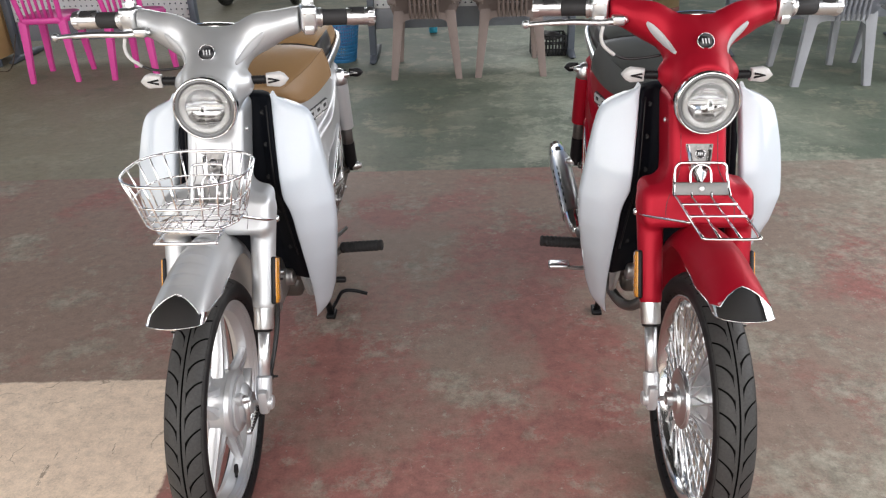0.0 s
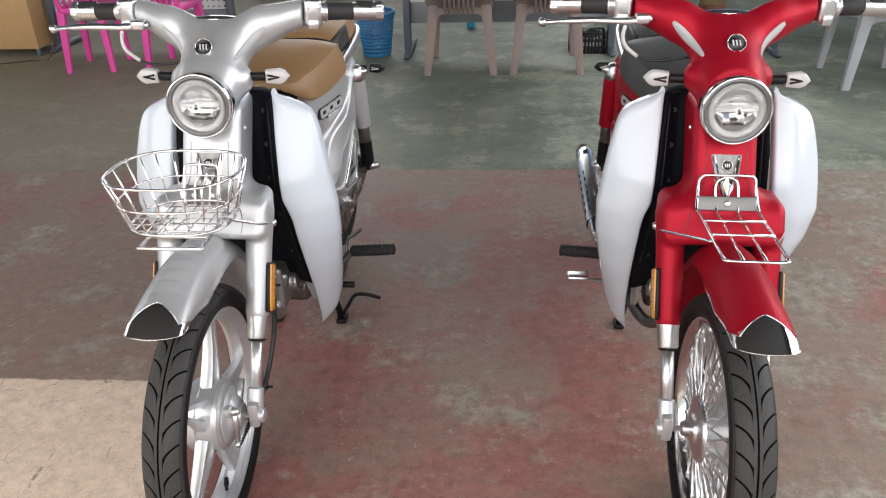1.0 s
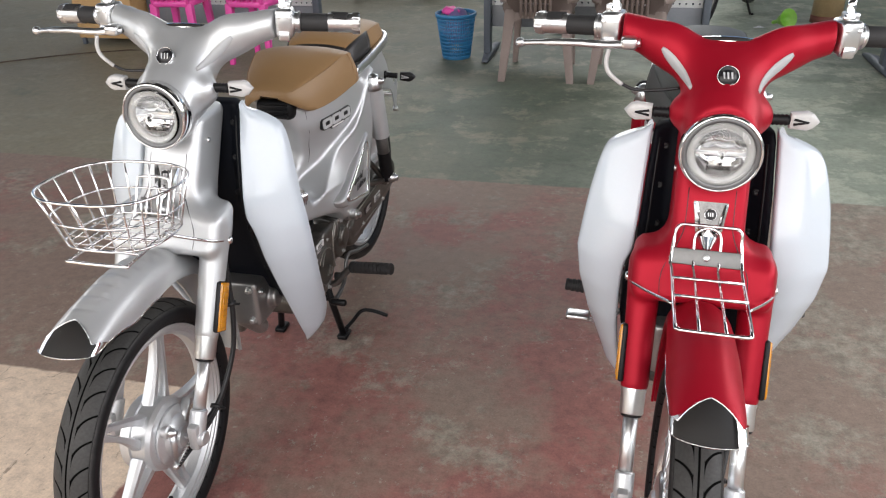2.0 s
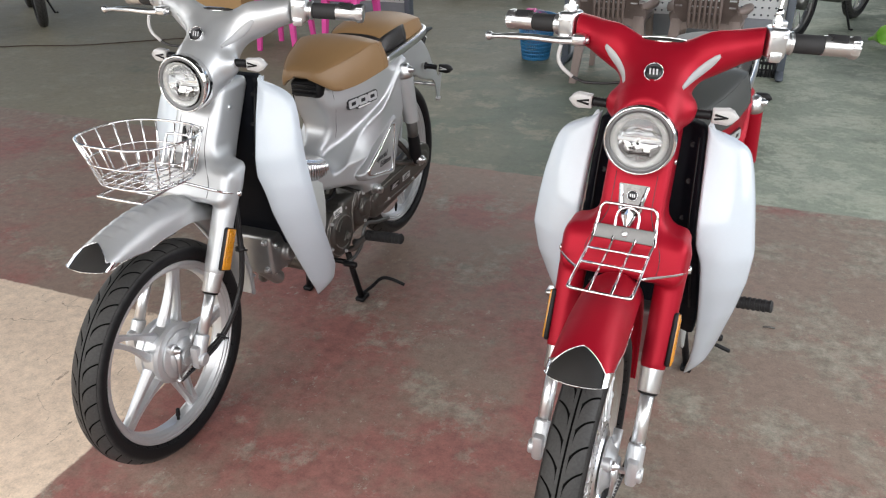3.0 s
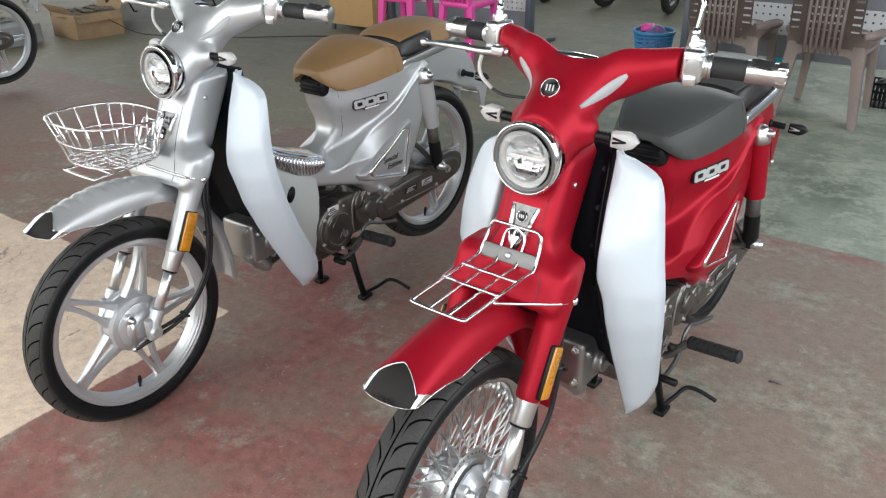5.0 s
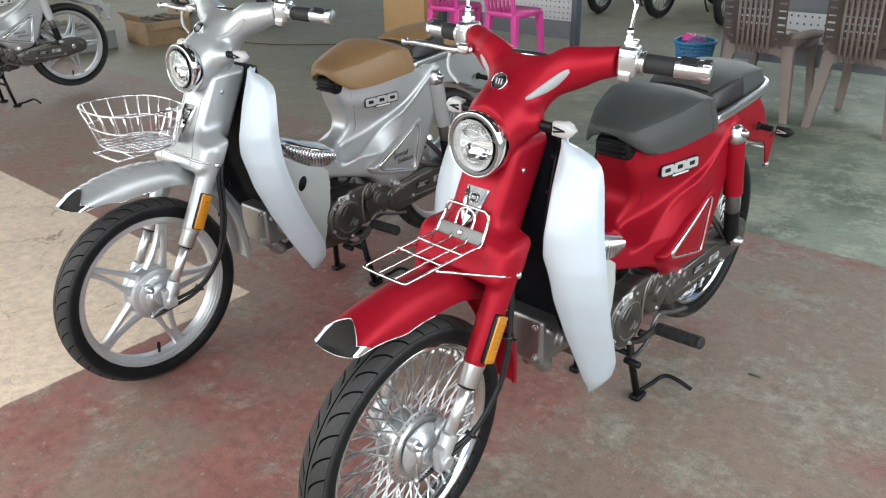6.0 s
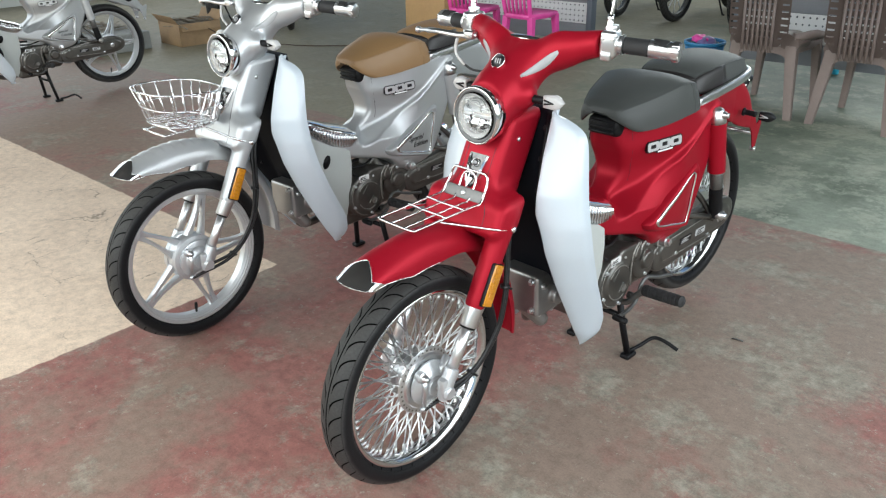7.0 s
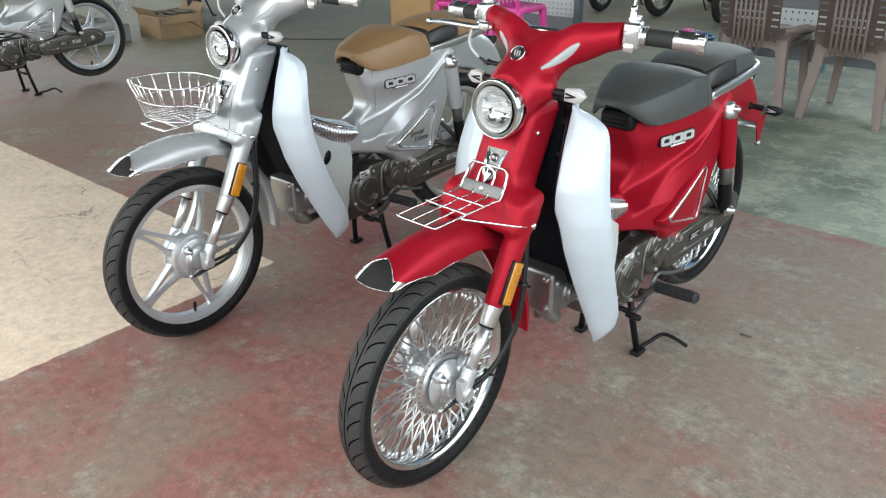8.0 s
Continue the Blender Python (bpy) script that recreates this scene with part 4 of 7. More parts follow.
def reflector(parent, side, m):
    bm = bmesh.new()
    rot = Matrix.Translation((side * 0.122, fork_y(0.515) + 0.016, 0.522)) @ Matrix.Rotation(-math.atan(RAKE), 4, "X")
    box(bm, (-0.006, -0.0185, -0.054), (0.006, 0.0185, 0.054), 0.005, rot)
    ob = part("side_reflector", bm, M["black_plastic"], parent, "amber side reflector in a black surround")
    ob.matrix_basis = m
    bm = bmesh.new()
    box(bm, (side * 0.004 - 0.004, -0.0162, -0.0515), (side * 0.004 + 0.004, 0.0162, 0.0515), 0.003, rot @ Matrix.Translation((side * 0.001, 0, 0)))
    lens = part("reflector_lens", bm, M["amber"], ob, "amber lens")
    for k in range(7):
        bm = bmesh.new()
        box(bm, (side * 0.0085 - 0.001, -0.0095, -0.0055), (side * 0.0085 + 0.0010, 0.0095, 0.0055), 0.0009, rot @ Matrix.Translation((side * 0.001, 0, -0.0375 + 0.0125 * k)))
        part("facet", bm, M["amber"], lens)


def headlamp(parent, m):
    c, ax = (0, 0.240, 0.893), (0, -1, 0.03)
    bm = bmesh.new()
    lathe(bm, [(-0.004, 0.060), (0.002, 0.0675), (0.022, 0.0685), (0.030, 0.0675), (0.033, 0.0648), (0.032, 0.0630), (0.024, 0.0620), (-0.004, 0.060)], c, ax, 56, False)
    ring = part("headlamp", bm, M["chrome"], parent, "round LED headlamp with chrome bezel")
    ring.matrix_basis = m
    bm = bmesh.new()
    lathe(bm, [(-0.004, 0.0632), (0.029, 0.0632), (0.031, 0.0620), (0.030, 0.0555), (0.022, 0.0545), (-0.004, 0.0545)], c, ax, 56, False)
    part("inner_bezel", bm, M["grey_ring"], ring, "grey inner bezel")
    bm = bmesh.new()
    lathe(bm, [(-0.004, 0.0545), (0.025, 0.0545), (0.029, 0.050), (0.028, 0.0425), (0.022, 0.0415), (-0.004, 0.0415)], c, ax, 56, False)
    part("light_ring", bm, M["lamp_ring"], ring, "pale daytime light ring")
    bm = bmesh.new()
    lathe(bm, [(0.023, 0.0415), (0.014, 0.039), (0.008, 0.030), (0.005, 0.015), (0.004, 0.0003)], c, ax, 48, False)
    part("reflector_bowl", bm, M["bright_reflector"], ring, "bright reflector bowl")
    for s in (-1, 1):
        # half-moon reflector with upright facets above and below the bar
        bm = bmesh.new()
        grid = []
        for i in range(6):
            x = -0.034 + 0.0136 * i
            high = min(0.030, math.sqrt(max(0.0, 0.0385 ** 2 - x * x))) * (1 - 0.25 * (i in (0, 5)))
            grid.append([(x, 0.2355 - 0.013 * v * v - 0.004 * abs(x) / 0.034 - 0.003 * (i % 2), 0.893 + s * (0.0045 + (high - 0.0045) * v)) for v in (0.0, 0.25, 0.5, 0.75, 1.0)])
        rings(bm, [g + [(x, y + 0.002, z) for x, y, z in reversed(g)] for g in grid])
        part("reflector_cup", bm, M["rim_chrome"], ring, "half-moon chrome reflector", smooth=False)
    bm = bmesh.new()
    box(bm, (-0.041, 0.213, 0.8912), (0.041, 0.226, 0.8948), 0.0012)
    part("lamp_bar", bm, M["satin_chrome"], ring, "slim horizontal bar across the lamp")
    bm = bmesh.new()
    prof = [(0.030, 0.0553), (0.036, 0.044), (0.039, 0.028), (0.0405, 0.012), (0.0408, 0.0004), (0.0388, 0.0004), (0.0385, 0.012), (0.037, 0.028), (0.034, 0.044), (0.028, 0.0553), (0.030, 0.0553)]
    lathe(bm, prof, c, ax, 48, False)
    bmesh.ops.remove_doubles(bm, verts=bm.verts, dist=1e-6)
    glass = part("lens", bm, M["glass"], ring, "clear domed lens")
    glass.visible_shadow = False


def indicator(parent, side, front, m):
    """Turn signal on a ribbed stalk: white lens in front, dark at the rear."""
    if front:
        a, b, c = (side * 0.070, 0.315, 0.928), (side * 0.116, 0.318, 0.928), (side * 0.166, 0.322, 0.926)
    else:
        a, b, c = (side * 0.080, 1.447, 0.664), (side * 0.135, 1.455, 0.659), (side * 0.187, 1.466, 0.653)
    bm = bmesh.new()
    d = (Vector(b) - Vector(a)).normalized()
    prof = [(0, 0.014), (0.006, 0.014)]
    for k in range(5):
        prof += [(0.009 + 0.007 * k, 0.0085), (0.012 + 0.007 * k, 0.0105)]
    lathe(bm, prof + [(0.046, 0.0085)], a, d, 14)
    ob = part("indicator", bm, M["black_plastic"], parent, "arrow-shaped turn signal with a pale lens on a black stalk" if front else "dark arrow-shaped turn signal on a black stalk")
    ob.matrix_basis = m
    L = (Vector(c) - Vector(b)).length
    u = [(0, -0.014), (0, 0.014), (0.6 * L, 0.0165), (0.8 * L, 0.012), (L, 0.0), (0.8 * L, -0.012), (0.6 * L, -0.0165)]
    yv = Vector((0, 1, 0))
    zv = d.cross(yv).normalized() if side > 0 else -d.cross(yv).normalized()
    bm = bmesh.new()
    o = Vector(b)
    loops = []
    for off, s in ((-0.011, 0.75), (-0.008, 0.95), (0.0, 1.0), (0.008, 0.95), (0.011, 0.75)):
        loops.append([o + d * (L * 0.45 + (p - L * 0.45) * s) + zv * q * s + yv * off for p, q in u])
    rings(bm, loops)
    part("lens", bm, M["frost"] if front else M["black_plastic"], ob, "pale frosted lens" if front else "", sharp=50)
    bm = bmesh.new()
    for s in (-1, 1):
        tube(bm, [o + d * 0.006 + zv * 0.0045 * s - yv * 0.0115, o + d * L * 0.62 - yv * 0.0122], [0.0026, 0.0016], 6)
    part("arrow_mark", bm, M["black_plastic"] if front else M["frost"], ob)


def grips(parent, side, m):
    a, b = Vector((side * 0.182, 0.430, 1.048)), Vector((side * 0.352, 0.480, 1.040))
    d = (b - a).normalized()
    L = (b - a).length
    bm = bmesh.new()
    turn = Matrix.Translation(a) @ Vector((1, 0, 0)).rotation_difference(d).to_matrix().to_4x4() if side > 0 else Matrix.Translation(a) @ Vector((-1, 0, 0)).rotation_difference(d).to_matrix().to_4x4()
    box(bm, *((0.002, -0.026, -0.030), (0.040, 0.026, 0.030)) if side > 0 else ((-0.040, -0.026, -0.030), (-0.002, 0.026, 0.030)), 0.009, turn, 3)
    lathe(bm, [(0.036, 0.0235), (0.040, 0.0235), (0.042, 0.0205), (0.046, 0.0205), (0.048, 0.0225), (0.052, 0.0225), (0.054, 0.016)], a, d, 28)
    box(bm, (-0.013, -0.010, -0.006), (0.013, 0.012, 0.010), 0.004, turn @ Matrix.Translation((side * 0.022, 0.0, 0.032)))
    box(bm, (-0.012, -0.030, -0.034), (0.012, -0.010, -0.014), 0.004, turn @ Matrix.Translation((side * 0.020, 0.0, 0.0)))
    for u in (0.010, 0.032):
        lathe(bm, [(0.0, 0.0042), (0.0040, 0.0042), (0.0048, 0.0025)], turn @ Vector((side * u, -0.024, 0.014)), (0, -1, 0.2), 8)
    clamp = part("switch_housing", bm, M["satin_chrome"], parent, "satin switch housing and mirror clamp", sharp=40)
    clamp.matrix_basis = m
    bm = bmesh.new()
    box(bm, (-0.006, -0.008, 0), (0.006, 0.004, 0.012), 0.002, Matrix.Translation(a + d * 0.024 + Vector((0, 0.006, 0.026))))
    part("switch", bm, M["black_plastic"], clamp)
    bm = bmesh.new()
    lathe(bm, [(0.046, 0.0165), (0.048, 0.0185), (0.108, 0.0185), (0.112, 0.0175)], a, d, 28)
    part("grip", bm, M["grip_rubber"], parent, "black rubber grip").matrix_basis = m
    bm = bmesh.new()
    prof = [(0.110, 0.019), (0.112, 0.0195)]
    prof += [(L - 0.018, 0.0195), (L - 0.014, 0.0215), (L - 0.004, 0.0215), (L - 0.001, 0.018), (L, 0.0)]
    lathe(bm, prof, a, d, 28)
    ends = []
    q = Vector((0, 0, 1)).rotation_difference(d).to_matrix()
    for dist, k in ((L - 0.017, 0.2), (L - 0.015, 1.0), (L - 0.003, 1.0), (L - 0.001, 0.4)):
        ends.append([a + d * dist + q @ Vector((math.cos(t), math.sin(t), 0)) * (0.0205 + 0.0022 * k * math.cos(9 * t)) for t in (2 * math.pi * j / 54 for j in range(54))])
    rings(bm, ends)
    part("bar_end", bm, M["satin_chrome"], parent, "chrome grip end with finger grooves", sharp=40).matrix_basis = m
    bm = bmesh.new()
    box(bm, (-0.019, -0.010, -0.0015), (0.019, 0.010, 0.0015), 0.001, Matrix.Translation(a + d * (L - 0.041) + Vector((0, -0.010, 0.0172))) @ Matrix.Rotation(radians(28), 4, "X") @ Matrix.Rotation(side * radians(-2), 4, "Z"))
    part("grip_inlay", bm, M["grip_rubber"], parent).matrix_basis = m
    # mirror
    bm = bmesh.new()
    foot = a + d * 0.020 + Vector((0, -0.004, 0.024))
    lathe(bm, [(-0.004, 0.011), (0.012, 0.010), (0.016, 0.007), (0.030, 0.0075), (0.040, 0.006)], foot, (0, 0, 1), 14)
    stem = smooth_path([foot + Vector((0, 0, 0.03)), foot + Vector((side * 0.003, 0.004, 0.065)), foot + Vector((side * 0.002, 0.008, 0.082)), foot + Vector((-side * 0.016, 0.016, 0.104)), foot + Vector((-side * 0.03, 0.022, 0.122))], 5)
    tube(bm, stem, 0.0042, 10)
    mirror = part("mirror", bm, M["chrome"], parent, "chrome mirror on a thin stalk, its head wrapped in white film")
    mirror.matrix_basis = m
    head = foot + Vector((-side * 0.045, 0.024, 0.150))
    bm = bmesh.new()
    lathe(bm, [(-0.018, 0.010), (-0.014, 0.032), (-0.004, 0.046), (0.002, 0.047), (0.003, 0.042)], head, (0, 1, 0.1), 32)
    part("mirror_shell", bm, M["frost"], mirror, "shell wrapped in white film")
    bm = bmesh.new()
    lathe(bm, [(0.0015, 0.0425), (0.0040, 0.042), (0.0042, 0.0005)], head, (0, 1, 0.1), 32)
    part("mirror_glass", bm, M["mirror"], mirror)
    bm = bmesh.new()
    tip = [(-0.022, 0.0, -0.02), (0.020, 0.004, -0.018), (0.012, 0.006, -0.045), (-0.004, 0.005, -0.062), (-0.016, 0.003, -0.040)]
    rings(bm, [[head + Vector((side * -x, y + k, z)) for x, y, z in tip] for k in (-0.012, -0.010)])
    part("loose_wrap", bm, M["frost"], mirror, "loose corner of the white film", smooth=False)


def brake_lever(parent, m):
    bm = bmesh.new()
    tube(bm, smooth_path([(-0.150, 0.388, 1.030), (-0.205, 0.378, 1.026), (-0.27, 0.378, 1.027), (-0.33, 0.392, 1.022), (-0.372, 0.405, 1.016)], 6), [0.0085] * 6 + [0.0075] * 12 + [0.0055] * 7, 10, flat=0.75)
    bmesh.ops.create_uvsphere(bm, u_segments=14, v_segments=8, radius=0.0095, matrix=Matrix.Translation((-0.374, 0.406, 1.016)))
    box(bm, (-0.185, 0.372, 1.018), (-0.155, 0.404, 1.040), 0.006)
    ob = part("brake_lever", bm, M["satin_chrome"], parent, "polished front brake lever")
    ob.matrix_basis = m
    bm = bmesh.new()
    tube(bm, smooth_path([(-0.205, 0.375, 1.018), (-0.208, 0.372, 0.995), (-0.200, 0.37, 0.975), (-0.175, 0.37, 0.955)], 6), 0.0042, 8)
    part("cable_sleeve", bm, M["frost"], ob, "clear cable sleeve")
    bm = bmesh.new()
    tube(bm, smooth_path([(-0.178, 0.37, 0.957), (-0.15, 0.371, 0.947), (-0.11, 0.372, 0.948), (-0.07, 0.37, 0.955)], 6), 0.0032, 8)
    part("brake_cable", bm, M["cable_black"], ob)


def on_surface(field, start, way):
    """First place along a line where a field is zero."""
    o, d = Vector(start), Vector(way).normalized()
    t = np.linspace(0, 0.3, 1200)
    v = field([np.array(o[i] + d[i] * t, np.float32) for i in range(3)])
    k = int(np.argmax(v < 0))
    return o + d * float(t[k])


def emblem(parent, at, normal, r, m):
    n = Vector(normal).normalized()
    bm = bmesh.new()
    lathe(bm, [(-0.006, r * 1.0), (0.004, r), (0.0052, r * 0.97), (0.0050, r * 0.92), (0.003, r * 0.92)], at, n, 32)
    ob = part("emblem", bm, M["chrome"], parent, "round dark emblem with chrome ring")
    ob.matrix_basis = m
    bm = bmesh.new()
    lathe(bm, [(-0.002, r * 0.93), (0.0042, r * 0.93), (0.0044, 0.0002)], at, n, 32)
    part("emblem_face", bm, M["black_decal"], ob)
    up = (Vector((0, 0, 1)) - n * n.z).normalized()
    rt = up.cross(n)
    bm = bmesh.new()
    o = Vector(at) + n * 0.0048
    for s in (-0.30, 0.05, 0.40):
        q = [o + (rt * (s + dx) + up * dy) * r for dx, dy in ((-0.18, 0.32), (0.0, 0.32), (0.06, -0.32), (-0.08, -0.32))]
        bm.faces.new([bm.verts.new(v) for v in q])
    part("emblem_mark", bm, M["silver_decal"], ob, smooth=False)


def front_plate(parent, m):
    """Chrome nose badge under the headlamp and the bracket below it."""
    n = Vector((0, -1, 0.45)).normalized()

    def on(z):
        return 0.2255 + RAKE * (z - 0.785)
    bm = bmesh.new()
    rows = []
    for z, w, keel in ((0.794, 0.0290, 0.003), (0.791, 0.0300, 0.0035), (0.768, 0.0260, 0.004), (0.746, 0.0225, 0.008), (0.728, 0.0150, 0.010), (0.708, 0.002, 0.004)):
        c = Vector((0, on(z), z))
        rows.append([c + Vector((x * w, 0, 0)) + n * k for x, k in ((-1, -0.004), (-1, 0.0005), (-0.7, keel * 0.5), (0, keel), (0.7, keel * 0.5), (1, 0.0005), (1, -0.004))])
    rings(bm, rows)
    ob = part("nose_badge", bm, M["dark_chrome"], parent, "chrome nose badge", sharp=12)
    ob.matrix_basis = m
    for side in (-1, 1):
        bm = bmesh.new()
        rows = []
        for z, x, w, h in ((0.792, 0.0262, 0.0035, 0.0050), (0.775, 0.0225, 0.0045, 0.0095), (0.752, 0.0185, 0.0050, 0.0125), (0.733, 0.0115, 0.0045, 0.0125), (0.712, 0.0020, 0.0025, 0.0070)):
            c = Vector((side * x, on(z), z))
            rows.append([c + Vector((u * w, 0, 0)) + n * k for u, k in ((-1, 0.0005), (-0.9, h * 0.6), (0, h), (0.9, h * 0.6), (1, 0.0005))])
        rings(bm, rows)
        part("badge_wing", bm, M["rim_chrome"], ob, "bright raised wing of the badge", sharp=25)
    bm = bmesh.new()
    rings(bm, [[Vector((x * k, on(z), z)) + n * h for x, z in ((0, 0.756), (0.0085, 0.740), (0, 0.718), (-0.0085, 0.740))] for k, h in ((1.0, 0.008), (1.0, 0.012), (0.15, 0.0165))])
    part("badge_stud", bm, M["chrome"], ob, "faceted chrome stud", smooth=False)
    emblem_at = Vector((0, on(0.774), 0.774)) + n * 0.004
    emblem(parent, emblem_at, n, 0.0105, m)
    return on, n


def speedometer(parent, m):
    """Wide oval instrument set in the hollow of the cowl."""
    tilt = Matrix.Translation((0, 0.418, 1.022)) @ Matrix.Rotation(radians(-33), 4, "X")

    def oval(kx, ky, z):
        return [tilt @ Vector((kx * math.cos(a), ky * math.sin(a), z)) for a in (2 * math.pi * q / 40 for q in range(40))]
    bm = bmesh.new()
    rings(bm, [oval(0.082, 0.046, -0.016), oval(0.084, 0.048, 0.0), oval(0.081, 0.045, 0.004), oval(0.076, 0.040, 0.002)])
    ob = part("speedometer", bm, M["chrome"], parent, "oval speedometer with chrome rim")
    ob.matrix_basis = m
    bm = bmesh.new()
    rings(bm, [oval(0.0765, 0.0405, 0.0), oval(0.0765, 0.0405, 0.003), oval(0.04, 0.02, 0.0034)])
    part("dial", bm, M["black_decal"], ob)


def wire_basket(parent, m):
    bm = bmesh.new()
    tilt = -0.06

    def level(x, y, z):
        return (x, y, z + tilt * (y - 0.042))

    def ring(z, k, y0):
        pts = []
        for i in range(40):
            a = 2 * math.pi * i / 40
            c, s = math.cos(a), math.sin(a)
            pts.append(level(0.002 + math.copysign(abs(c) ** 0.75, c) * 0.123 * k, y0 + math.copysign(abs(s) ** 0.75, s) * 0.120 * k, z))
        return pts
    top, mid, low = ring(0.832, 1.0, 0.042), ring(0.781, 0.89, 0.044), ring(0.730, 0.78, 0.046)
    for pts, r in ((top, 0.0029), (mid, 0.0020), (low, 0.0024)):
        tube(bm, pts, r, 8, closed=True)
    basket = part("wire_basket", bm, M["chrome"], parent, "chrome wire front basket")
    basket.matrix_basis = m
    for i in range(0, 40, 2):
        bm = bmesh.new()
        tube(bm, [top[i], mid[i], low[i]], 0.0019, 6)
        part("basket_wire", bm, M["chrome"], basket)
    for k in range(-3, 4):
        x = 0.004 + k * 0.026
        e = 0.120 * 0.78 * (1 - (abs(k) / 4.4) ** 2.6)
        bm = bmesh.new()
        tube(bm, [level(x, 0.046 - e, 0.729), level(x, 0.046 + e, 0.729)], 0.0018, 6)
        part("basket_wire", bm, M["chrome"], basket)
    for k in range(-2, 3):
        y = 0.046 + k * 0.032
        e = 0.123 * 0.78 * (1 - (abs(k) / 3.2) ** 2.6)
        bm = bmesh.new()
        tube(bm, [level(0.002 - e, y, 0.726), level(0.002 + e, y, 0.726)], 0.0018, 6)
        part("basket_wire", bm, M["chrome"], basket)
    bm = bmesh.new()
    tube(bm, smooth_path([(-0.05, 0.12, 0.712), (-0.055, -0.036, 0.712), (-0.045, -0.053, 0.712), (0.052, -0.053, 0.712), (0.062, -0.036, 0.712), (0.058, 0.12, 0.712)], 4), 0.0035, 8)
    for y in (-0.005, 0.05):
        tube(bm, [(-0.053, y, 0.712), (0.060, y, 0.712)], 0.003, 8)
    for s in (-1, 1):
        tube(bm, smooth_path([(s * 0.126, 0.200, 0.645), (s * 0.112, 0.155, 0.664), (s * 0.060, 0.09, 0.706)], 5), 0.0035, 8)
        lathe(bm, [(0, 0.008), (0.010, 0.008), (0.013, 0.005)], (s * 0.120, 0.203, 0.644), (s, 0, 0), 10)
    carrier = part("basket_carrier", bm, M["chrome"], parent, "chrome carrier under the basket")
    carrier.matrix_basis = m
    bm = bmesh.new()
    tube(bm, smooth_path([(-0.034, 0.128, 0.712), (-0.035, 0.150, 0.745), (-0.034, 0.166, 0.780), (-0.024, 0.170, 0.790), (0.026, 0.170, 0.790), (0.036, 0.166, 0.780), (0.037, 0.150, 0.745), (0.036, 0.128, 0.712)], 4), 0.0030, 8)
    tube(bm, smooth_path([(-0.014, 0.140, 0.712), (-0.014, 0.162, 0.752), (0.001, 0.170, 0.768), (0.016, 0.162, 0.752), (0.016, 0.140, 0.712)], 4), 0.0026, 8)
    part("bracket_hoop", bm, M["chrome"], carrier)
    bm = bmesh.new()
    box(bm, (-0.034, -0.0022, -0.020), (0.036, 0.0022, 0.020), 0.001, Matrix.Translation((0, 0.158, 0.728)) @ Matrix.Rotation(radians(-27), 4, "X"))
    plate = part("bracket_plate", bm, M["bracket_steel"], carrier, "steel mounting plate")
    for x in (-0.018, 0.020):
        bm = bmesh.new()
        lathe(bm, [(-0.001, 0.0055), (0.003, 0.0055), (0.0045, 0.003)], (x, 0.155, 0.728), (0, -1, 0.5), 8)
        part("screw", bm, M["satin_chrome"], plate, smooth=False)


